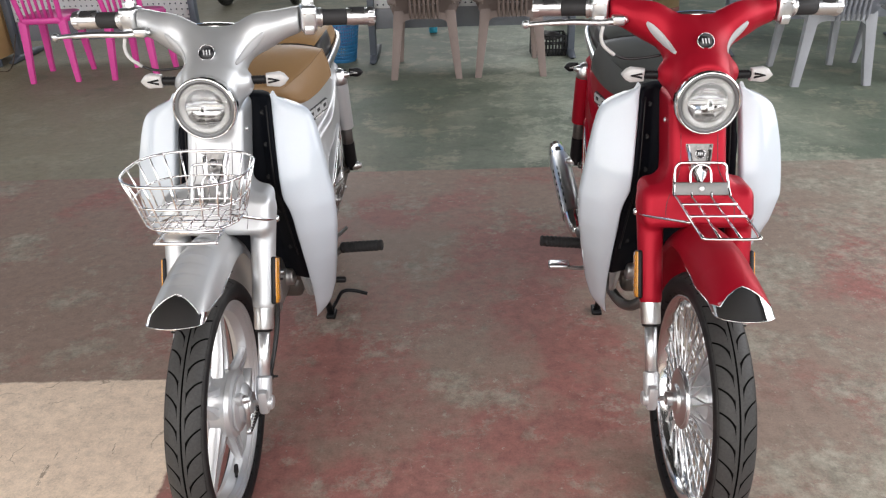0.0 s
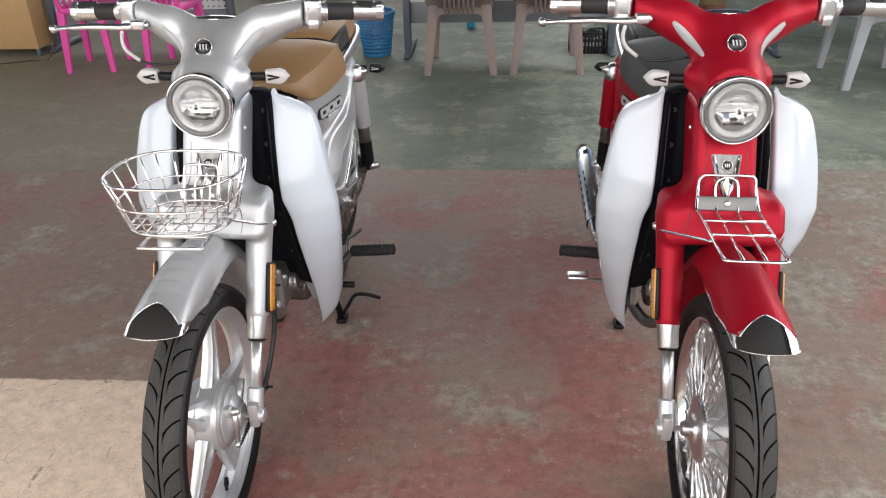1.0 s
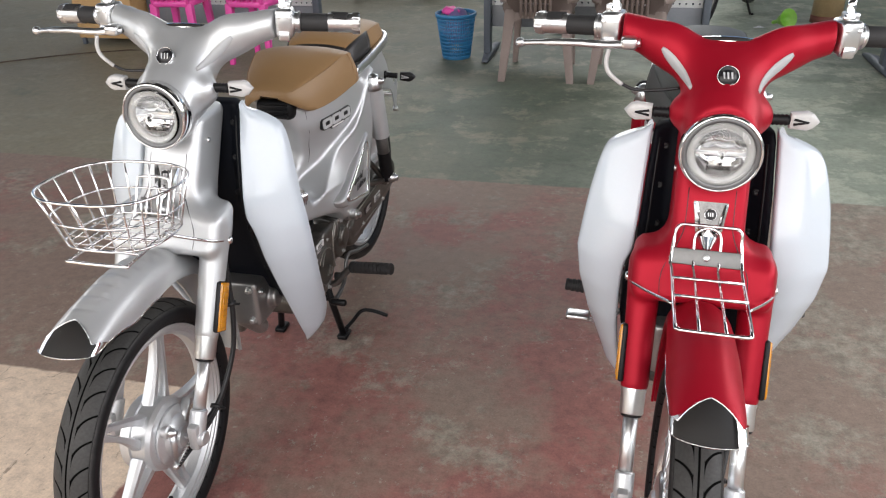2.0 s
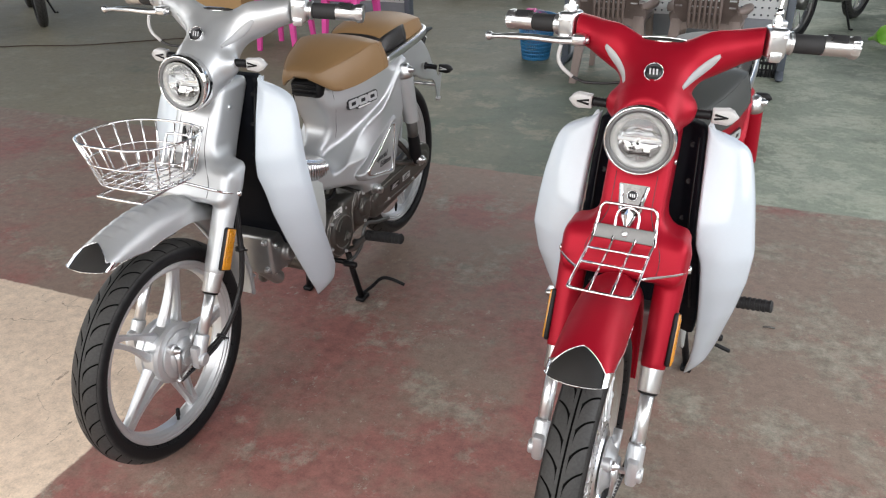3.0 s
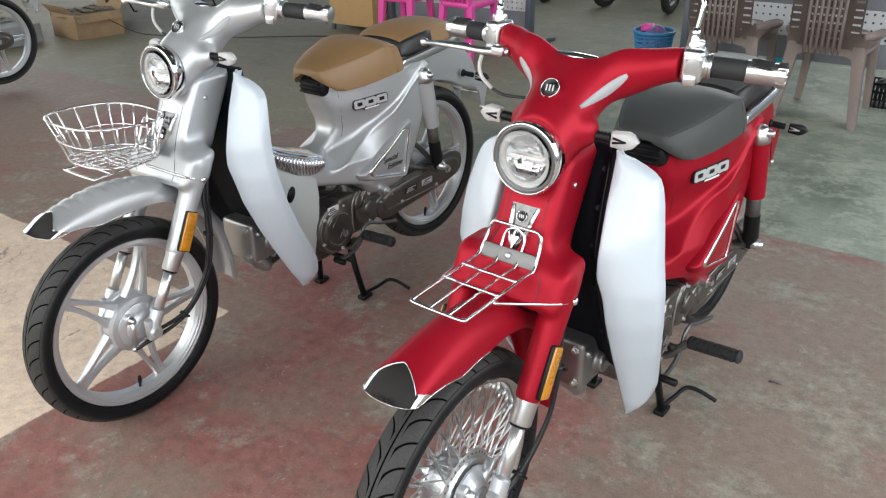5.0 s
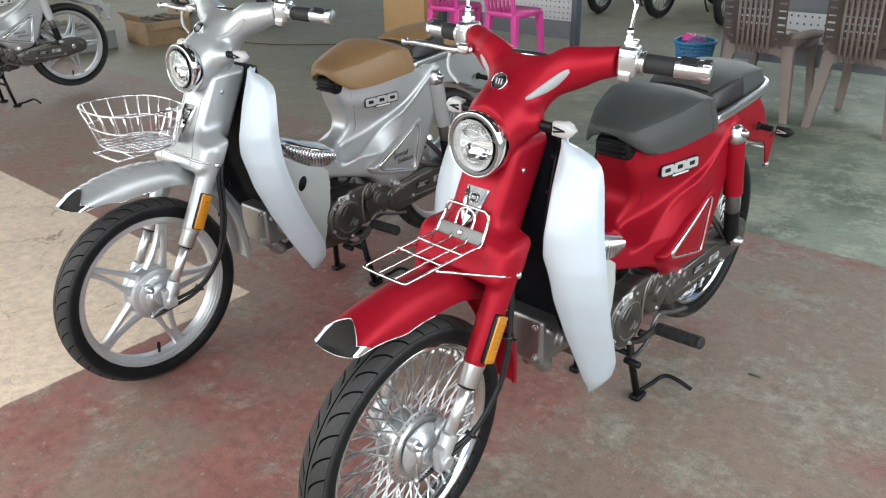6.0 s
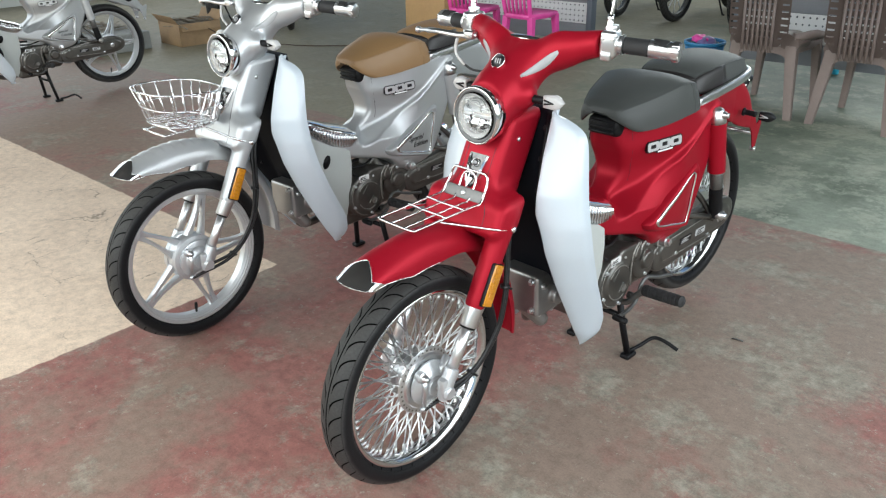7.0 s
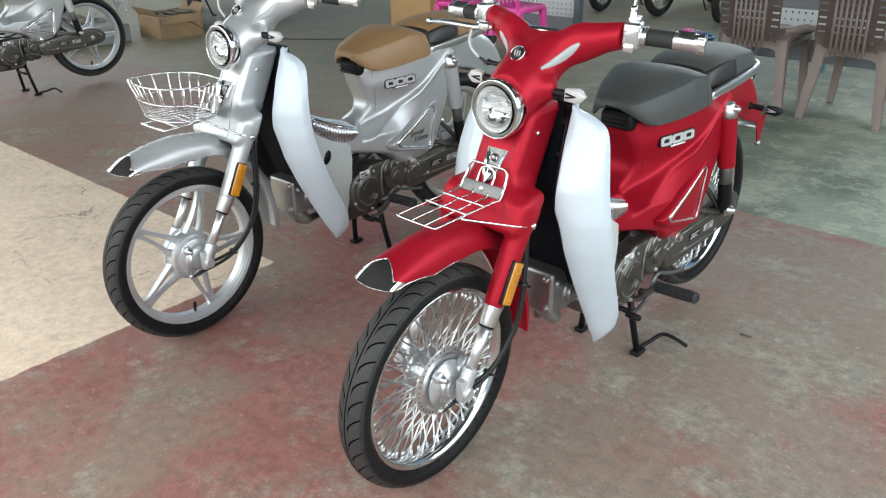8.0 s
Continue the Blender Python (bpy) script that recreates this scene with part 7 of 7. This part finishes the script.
def pink_chair(m, label):
    """Small moulded chair with vertical slots in the back; back towards -y."""
    c = thing("plastic_chair", m, label, "chair", "pink chairs at the desk")
    bm = bmesh.new()
    loops = []
    for z, k in ((0.40, 0.95), (0.41, 1.0), (0.435, 1.0), (0.442, 0.96)):
        loops.append([(x * k, 0.17 + (y - 0.17) * k, z) for x, y in ((-0.15, 0.02), (-0.12, 0.0), (0.12, 0.0), (0.15, 0.02), (0.165, 0.17), (0.15, 0.34), (0.11, 0.36), (-0.11, 0.36), (-0.15, 0.34))])
    rings(bm, loops)
    part("seat", bm, M["pink_plastic"], c, sharp=50)
    for s in (-1, 1):
        for y0, y1, x0, x1 in ((0.03, 0.0, 0.13, 0.155), (0.33, 0.36, 0.125, 0.15)):
            bm = bmesh.new()
            leg_bar(bm, (s * x0, y0, 0.42), (s * x1, y1, 0.0), (0.026, 0.022), (0.016, 0.014))
            part("leg", bm, M["pink_plastic"], c, sharp=50)
        bm = bmesh.new()
        tube(bm, smooth_path([(s * 0.125, 0.02, 0.42), (s * 0.135, -0.01, 0.55), (s * 0.14, -0.04, 0.70), (s * 0.11, -0.05, 0.78), (0, -0.055, 0.80)], 5), 0.018, 10, flat=0.8)
        part("back_frame", bm, M["pink_plastic"], c)
    for k in range(5):
        x = -0.08 + 0.04 * k
        bm = bmesh.new()
        tube(bm, [(x, 0.012, 0.43), (x * 1.05, -0.012, 0.56), (x * 1.08, -0.045, 0.785)], 0.011, 8, flat=0.5)
        part("back_slat", bm, M["pink_plastic"], c)
    return c


def desk(m, width, label, white, top=0.74):
    """Steel desk on T legs with a perforated front panel over a plain one."""
    d = thing("desk", m, label, "desk", "steel desks along the hall")
    for s in (-1, 1):
        x = s * width / 2
        bm = bmesh.new()
        box(bm, (x - 0.024, -0.03, 0.03), (x + 0.024, 0.05, top - 0.03), 0.004)
        leg = part("leg", bm, M["steel_dark"], d)
        bm = bmesh.new()
        loops = [[(x + u * k, y, z) for u, z in ((-0.028, 0.008), (0.028, 0.008), (0.024, h), (-0.024, h))] for y, k, h in ((-0.14, 0.8, 0.022), (-0.02, 1.0, 0.05), (0.25, 1.0, 0.05), (0.45, 0.8, 0.022))]
        rings(bm, loops)
        part("foot", bm, M["steel_dark"], leg)
        for y in (-0.12, 0.43):
            bm = bmesh.new()
            lathe(bm, [(0, 0.014), (0.008, 0.014)], (x, y, 0.0), (0, 0, 1), 10)
            part("glide", bm, M["black_plastic"], leg)
    bm = bmesh.new()
    box(bm, (-width / 2 - 0.06, -0.12, top - 0.03), (width / 2 + 0.06, 0.50, top), 0.006)
    part("desktop", bm, M["plywood"], d, "wood-look desktop")
    w0 = width / 2 - 0.026
    lo, hi = white
    bm = bmesh.new()
    box(bm, (-w0, 0.02, lo - 0.145), (w0, 0.036, lo - 0.002), 0.002)
    part("lower_panel", bm, M["panel_grey"], d)
    bm = bmesh.new()
    box(bm, (-w0, 0.02, hi + 0.002), (w0, 0.036, top - 0.032), 0.002)
    part("upper_panel", bm, M["panel_grey"], d)
    # perforated sheet: real holes in a grid, with a dark liner behind
    nx, nz = int(2 * w0 / 0.042), max(3, int((hi - lo) / 0.042))
    bm = bmesh.new()
    cx, cz, r = 2 * w0 / nx, (hi - lo) / nz, 0.0075
    oct8 = [(math.cos(math.pi * (k + 0.5) / 4), math.sin(math.pi * (k + 0.5) / 4)) for k in range(8)]
    sq = [(1, 0.41), (0.41, 1), (-0.41, 1), (-1, 0.41), (-1, -0.41), (-0.41, -1), (0.41, -1), (1, -0.41)]
    for i in range(nx):
        for j in range(nz):
            x, z = -w0 + cx * (i + 0.5), lo + cz * (j + 0.5)
            inner = [bm.verts.new((x + r * c, 0.022, z + r * s_)) for c, s_ in oct8]
            back = [bm.verts.new((x + r * c, 0.030, z + r * s_)) for c, s_ in oct8]
            outer = [bm.verts.new((x + c * cx / 2, 0.022, z + s_ * cz / 2)) for c, s_ in sq]
            for k in range(8):
                n = (k + 1) % 8
                bm.faces.new((inner[k], inner[n], outer[n], outer[k]))
                bm.faces.new((inner[k], back[k], back[n], inner[n]))
            for k, (u, v) in ((0, (1, 1)), (2, (-1, 1)), (4, (-1, -1)), (6, (1, -1))):
                corner = bm.verts.new((x + u * cx / 2, 0.022, z + v * cz / 2))
                bm.faces.new((outer[k], outer[k + 1], corner))
    bmesh.ops.remove_doubles(bm, verts=bm.verts[:], dist=0.0005)
    part("perforated_panel", bm, M["panel_white"], d, "white perforated steel panel", smooth=False)
    bm = bmesh.new()
    box(bm, (-w0, 0.031, lo), (w0, 0.036, hi))
    part("panel_liner", bm, M["steel_dark"], d)
    return d


def tub(m, name, label, mat, r0, r1, h, slots, category):
    """Tapered open plastic basket with slotted sides and a rolled rim."""
    t = thing(name, m, label, category)
    bm = bmesh.new()
    lathe(bm, [(0.0, r0 - 0.004), (0.0, r0), (0.02, r0 + 0.002)], (0, 0, 0), (0, 0, 1), 40)
    part("base", bm, mat, t)
    rows = 11
    for k in range(rows + 1):
        z = 0.02 + (h - 0.03) * k / rows
        r = r0 + (r1 - r0) * z / h
        bm = bmesh.new()
        tube(bm, [(r * math.cos(2 * math.pi * i / 40), r * math.sin(2 * math.pi * i / 40), z) for i in range(40)], 0.005, 6, closed=True)
        part("hoop", bm, mat, t)
    for k in range(slots):
        a = 2 * math.pi * k / slots
        bm = bmesh.new()
        tube(bm, [(r0 * math.cos(a), r0 * math.sin(a), 0.01), (r1 * math.cos(a), r1 * math.sin(a), h)], 0.0045, 6)
        part("stave", bm, mat, t)
    bm = bmesh.new()
    lathe(bm, [(h - 0.022, r1 - 0.002), (h - 0.022, r1 + 0.008), (h, r1 + 0.010), (h + 0.004, r1 + 0.004), (h, r1 - 0.004), (h - 0.022, r1 - 0.004)], (0, 0, 0), (0, 0, 1), 40, False)
    part("rim", bm, mat, t)
    return t


def crumple(name, m, size, mat, label, category, seed, n=3):
    """A crumpled soft thing."""
    bm = bmesh.new()
    bmesh.ops.create_icosphere(bm, subdivisions=n, radius=1)
    for v in bm.verts:
        k = noise.noise(v.co * 1.9 + Vector((seed, 0, 0))) * 0.38 + noise.noise(v.co * 5 + Vector((0, seed, 0))) * 0.16
        v.co = Vector((v.co.x * size[0], v.co.y * size[1], v.co.z * size[2])) * (1 + k)
        v.co.z = max(v.co.z, -size[2] * 0.6)
    ob = part(name, bm, mat, None)
    ob.matrix_world = m
    return tagged(ob, label, category)


BROWN = (M["brown_plastic"], M["dark_brown_plastic"])
GREY = (M["grey_plastic"], M["panel_grey"])
ribbed_chair(pose(0.075, 5.47, 0), BROWN, "brown plastic chair with ribbed dark back, drawn up to the desk", "brown chairs at the desk")
ribbed_chair(pose(0.645, 5.47, 0, 0, 0, -1.5), BROWN, "brown plastic chair with ribbed dark back, drawn up to the desk", "brown chairs at the desk")
ribbed_chair(pose(2.61, 5.04, 0, 0, 0, -2), GREY, "light grey plastic chair with ribbed back", "grey chairs")
ribbed_chair(pose(3.25, 5.10, 0, 0, 0, 4), GREY, "light grey plastic chair with ribbed back", "grey chairs")
pink_chair(pose(-2.54, 5.62, 0, 0, 0, 5), "bright pink plastic chair with slotted back")
pink_chair(pose(-1.98, 5.64, 0, 0, 0, -4), "bright pink plastic chair with slotted back")
desk(pose(0.40, 6.02, 0), 1.46, "slate grey steel desk with white perforated front panel", (0.37, 0.56))
desk(pose(-2.43, 6.33, 0), 1.42, "slate grey steel desk with white perforated panel behind pink chairs", (0.29, 0.46))
desk(pose(2.95, 5.95, 0), 1.40, "slate grey steel desk with wooden top and white front panel", (0.37, 0.56))

# tan board cabinet beside the pink chairs
cab = thing("cabinet", pose(-3.45, 6.12, 0), "tan board cabinet on short legs", "cabinet")
bm = bmesh.new()
box(bm, (-0.26, 0.0, 0.055), (0.26, 0.45, 0.74), 0.004)
part("body", bm, M["plywood"], cab)
for sx in (-0.24, 0.24):
    for sy in (0.03, 0.41):
        bm = bmesh.new()
        box(bm, (sx - 0.015, sy - 0.015, 0), (sx + 0.015, sy + 0.015, 0.06), 0.002)
        part("leg", bm, M["steel_dark"], cab)
bm = bmesh.new()
box(bm, (-0.28, -0.02, 0.742), (0.28, 0.47, 0.765), 0.004)
part("top", bm, M["plywood"], cab)

bin_at = pose(-0.565, 6.05, 0)
tub(bin_at, "waste_bin", "blue slotted plastic waste bin", M["blue_plastic"], 0.098, 0.138, 0.315, 44, "bin")
crumple("bin_liner", pose(-0.565, 6.05, 0.20), (0.092, 0.092, 0.14), surface("violet_film", (0.20, 0.16, 0.34), 0.3), "violet plastic liner inside the bin", "bin liner", 3)
crumple("rag", pose(-0.60, 6.04, 0.325), (0.060, 0.045, 0.035), M["pink_plastic"], "crumpled pink rag on top of the bin", "rag", 8)

crate = thing("crate", pose(0.97, 6.08, 0), "black slotted plastic crate on the floor", "crate")
bm = bmesh.new()
box(bm, (-0.115, -0.08, 0.0), (0.115, 0.08, 0.008), 0.002)
part("base", bm, M["black_plastic"], crate)
for y in (-0.085, 0.085):
    for k in range(11):
        x = -0.12 + 0.024 * k
        bm = bmesh.new()
        box(bm, (x - 0.006, y - 0.004, 0), (x + 0.006, y + 0.004, 0.145), 0.001)
        part("slat", bm, M["black_plastic"], crate)
for x in (-0.125, 0.125):
    for k in range(8):
        y = -0.08 + 0.0228 * k
        bm = bmesh.new()
        box(bm, (x - 0.004, y - 0.006, 0), (x + 0.004, y + 0.006, 0.145), 0.001)
        part("slat", bm, M["black_plastic"], crate)
for z in (0.05, 0.10, 0.145):
    bm = bmesh.new()
    tube(bm, [(-0.126, -0.086, z), (0.126, -0.086, z), (0.126, 0.086, z), (-0.126, 0.086, z)], 0.006, 6, closed=True)
    part("rail", bm, M["black_plastic"], crate)
crumple("dark_cloth", pose(0.97, 6.08, 0.13), (0.10, 0.065, 0.035), M["black_vinyl"], "dark cloth lying in the crate", "cloth", 5)

# small bright things on the floor behind the chairs
for k, (x, y, sx, sz) in enumerate(((0.10, 6.95, 0.035, 0.115), (0.40, 7.30, 0.030, 0.04))):
    bm = bmesh.new()
    box(bm, (-sx, -0.02, 0), (sx, 0.02, sz), 0.01)
    box(bm, (-sx * 0.5, -0.026, sz * 0.3), (sx * 0.5, -0.019, sz * 0.8), 0.003)
    ob = part("plastic_bottle", bm, M["cyan_plastic"], None)
    ob.matrix_world = pose(x, y, 0, 0, 0, 12 * k)
    tagged(ob, "small cyan plastic bottle under the desk", "bottle", "cyan bottles")
cup = thing("funnel", pose(1.81, 7.20, 0.075, 70, 0, 30), "bright green plastic funnel lying on the floor", "funnel")
bm = bmesh.new()
lathe(bm, [(-0.09, 0.013), (-0.02, 0.018), (0.0, 0.035), (0.09, 0.075), (0.095, 0.075), (0.0, 0.030), (-0.02, 0.013)], (0, 0, 0), (0, 0, 1), 28, False)
part("cone", bm, M["green_plastic"], cup)
pot = thing("paint_tin", pose(2.22, 7.55, 0), "cream tin with red-brown drips round its base", "tin")
bm = bmesh.new()
lathe(bm, [(0.055, 0.118), (0.24, 0.116), (0.245, 0.12), (0.25, 0.112), (0.245, 0.10)], (0, 0, 0), (0, 0, 1), 36)
part("body", bm, surface("cream_paint", (0.50, 0.36, 0.20), 0.5, 0, 0.15), pot)
bm = bmesh.new()
lathe(bm, [(0.0, 0.118), (0.0, 0.122), (0.058, 0.1215), (0.06, 0.117)], (0, 0, 0), (0, 0, 1), 36)
part("drips", bm, surface("red_brown_paint", (0.20, 0.07, 0.05), 0.5), pot)
bm = bmesh.new()
for q in (((-0.04, 0, 0.002), (0.05, -0.01, 0.003), (0.02, 0.03, 0.012)), ((0.05, -0.01, 0.003), (0.03, 0.035, 0.003), (0.02, 0.03, 0.012)), ((0.03, 0.035, 0.003), (-0.04, 0, 0.002), (0.02, 0.03, 0.012))):
    bm.faces.new([bm.verts.new(v) for v in q])
ob = part("paper_scrap", bm, M["white_decal"], None, smooth=False)
ob.matrix_world = pose(1.66, 7.27, 0)
tagged(ob, "torn white paper scrap on the floor", "paper")

# kerb block, carton and rubbish on the left
slab("kerb", (-6.6, 3.55, 0), (-5.42, 4.30, 0.17), M["concrete"], "grey concrete plinth beside the carton", 0.012)
box_thing = thing("carton", pose(-5.42, 4.40, 0, 0, 0, -4), "open brown cardboard carton full of scrap", "box")
for lo, hi in (((-0.24, 0.11, 0), (0.20, 0.118, 0.215)), ((-0.24, 0.55, 0), (0.20, 0.558, 0.215)), ((0.19, 0.118, 0), (0.198, 0.55, 0.215)), ((-0.24, 0.118, 0), (-0.232, 0.55, 0.215))):
    bm = bmesh.new()
    box(bm, lo, hi, 0.002)
    part("side", bm, M["cardboard"], box_thing)
bm = bmesh.new()
box(bm, (-0.23, 0.12, 0), (0.19, 0.55, 0.006))
part("bottom", bm, M["cardboard"], box_thing)
for x0, x1, y, turn in ((-0.23, 0.19, 0.112, 128), (-0.23, 0.19, 0.556, 62)):
    bm = bmesh.new()
    box(bm, (x0, 0, -0.002), (x1, 0.10, 0.002), 0.001, pose(0, y, 0.214, turn, 0, 0))
    part("flap", bm, M["cardboard"], box_thing, "bent carton flap")
bm = bmesh.new()
box(bm, (0, 0.13, -0.002), (0.075, 0.54, 0.002), 0.001, pose(0.196, 0, 0.213, 0, 66, 0))
part("flap", bm, M["cardboard"], box_thing, "bent carton flap")
rng = random.Random(31)
bm = bmesh.new()
for k in range(150):
    over = k % 3 == 0
    x, y = (rng.uniform(-6.3, -5.68), rng.uniform(3.75, 4.25)) if over else (rng.uniform(-5.64, -5.24), rng.uniform(4.53, 4.92))
    z = (0.18 if over else 0.185) + rng.random() ** 2 * 0.045
    a, t, w, length = rng.uniform(0, 360), rng.uniform(-22, 22), rng.uniform(0.004, 0.016), rng.uniform(0.05, 0.15)
    box(bm, (-length, -w, -0.0015), (length, w, 0.0015), 0.0, pose(x, y, z, t, t * 0.6, a))
tagged(part("scrap", bm, M["scrap_paper"], None, smooth=False), "loose heap of grey and brown paper strips in the carton and on the plinth", "scrap", kind="stuff")


def loose_cable(points, r, mat, label):
    bm = bmesh.new()
    tube(bm, smooth_path(points, 8), r, 8)
    return tagged(part("floor_cable", bm, mat, None), label, "cable")


loose_cable([(-5.1, 4.75, 0.16), (-4.95, 4.95, 0.02), (-4.6, 5.15, 0.006), (-4.2, 5.30, 0.006), (-3.6, 5.75, 0.006), (-3.2, 5.95, 0.006), (-3.05, 6.0, 0.02), (-3.0, 6.1, 0.25)], 0.0045, M["cable_brown"], "brown cable trailing over the floor")
for x, y, a in ((1.132, 2.735, 10),):
    bm = bmesh.new()
    tube(bm, [(-0.018, 0, 0.003), (0.0, 0.002, 0.003), (0.018, -0.001, 0.003)], 0.0028, 6)
    ob = part("twig", bm, M["dark_metal"], None)
    ob.matrix_world = pose(x, y, 0, 0, 0, a)
    tagged(ob, "small dark scrap of wire on the floor", "scrap")


# motorcycles standing in the shade at the back of the hall, mostly out of sight
def road_bike(m, label):
    b = thing("motorcycle", m, label, "motorcycle", "parked motorcycles at the back")
    for y in (0.0, 1.25):
        bm = bmesh.new()
        turned(bm, [(-0.030, 0.235), (-0.042, 0.262), (-0.030, 0.292), (0.0, 0.302), (0.030, 0.292), (0.042, 0.262), (0.030, 0.235)], 56)
        t = part("wheel", bm, M["rubber"], b)
        t.matrix_basis = Matrix.Translation((0, y, 0.302))
        bm = bmesh.new()
        turned(bm, [(-0.028, 0.236), (-0.016, 0.215), (0.016, 0.215), (0.028, 0.236)], 48)
        part("rim", bm, M["dark_metal"], t)
        bm = bmesh.new()
        lathe(bm, [(-0.06, 0.03), (-0.05, 0.06), (0.05, 0.06), (0.06, 0.03)], (0, 0, 0), (1, 0, 0), 24)
        part("hub", bm, M["dark_metal"], t)
        for k in range(10):
            a = 2 * math.pi * k / 10
            bm = bmesh.new()
            tube(bm, [(0.0, 0.05 * math.cos(a), 0.05 * math.sin(a)), (0.0, 0.22 * math.cos(a + 0.2), 0.22 * math.sin(a + 0.2))], 0.006, 6)
            part("spoke", bm, M["cast_alloy"], t)
    for s in (-1, 1):
        bm = bmesh.new()
        tube(bm, [(s * 0.075, 0.0, 0.30), (s * 0.08, 0.30, 0.86)], 0.020, 12)
        part("fork_leg", bm, M["chrome"], b)
        bm = bmesh.new()
        tube(bm, [(s * 0.10, 1.25, 0.32), (s * 0.12, 1.12, 0.70)], 0.024, 12)
        part("shock_absorber", bm, M["dark_metal"], b)
    for name, pts, r, mat in (("frame", [(0, 0.32, 0.80), (0, 0.45, 0.55), (0, 0.62, 0.35), (0, 0.95, 0.38), (0, 1.25, 0.32)], 0.030, M["black_plastic"]), ("handlebar", [(-0.33, 0.42, 1.0), (-0.1, 0.32, 0.98), (0.1, 0.32, 0.98), (0.33, 0.42, 1.0)], 0.012, M["black_plastic"]), ("muffler", [(-0.14, 0.70, 0.28), (-0.15, 1.0, 0.30), (-0.16, 1.45, 0.40)], 0.040, M["dark_metal"]), ("side_stand", [(0.08, 0.70, 0.28), (0.17, 0.72, 0.012), (0.20, 0.70, 0.010)], 0.010, M["black_plastic"])):
        bm = bmesh.new()
        tube(bm, smooth_path(pts, 5), r, 12)
        part(name, bm, mat, b)
    solid("engine_block", lambda p: smin(round_box(p, (0, 0.70, 0.34), (0.12, 0.15, 0.11), 0.03), round_box(p, (0, 0.56, 0.44), (0.07, 0.09, 0.09), 0.02), 0.03), (-0.15, 0.44, 0.2), (0.15, 0.88, 0.56), 0.010, M["engine_grey"], b)
    solid("tank", lambda p: ellipsoid(p, (0, 0.55, 0.78), (0.13, 0.25, 0.12)), (-0.15, 0.28, 0.64), (0.15, 0.82, 0.92), 0.010, M["black_plastic"], b)
    bm = bmesh.new()
    rings(bm, seat_sections(resample([(0.720, 0.070, 0.786, 0.800, 0.080, 0.740), (0.850, 0.106, 0.786, 0.800, 0.120, 0.720), (1.100, 0.106, 0.816, 0.830, 0.120, 0.750), (1.400, 0.079, 0.856, 0.870, 0.090, 0.800), (1.450, 0.044, 0.846, 0.860, 0.050, 0.830)], 4)))
    part("seat", bm, M["black_vinyl"], b)
    return b


proto = road_bike(pose(1.216, 7.24, 0, 0, 0, -24), "black road motorcycle parked beside the desks")
for x, y, a in ((-5.65, 5.16, 55), (-5.16, 5.80, 52), (-2.75, 8.55, 3), (-2.07, 8.60, -5), (-1.35, 8.55, 4), (-0.45, 8.6, 0)):
    ob = copy_thing(proto, pose(x, y, 0, 0, 0, a))
    tagged(ob, "dark motorcycle parked at the back of the hall")
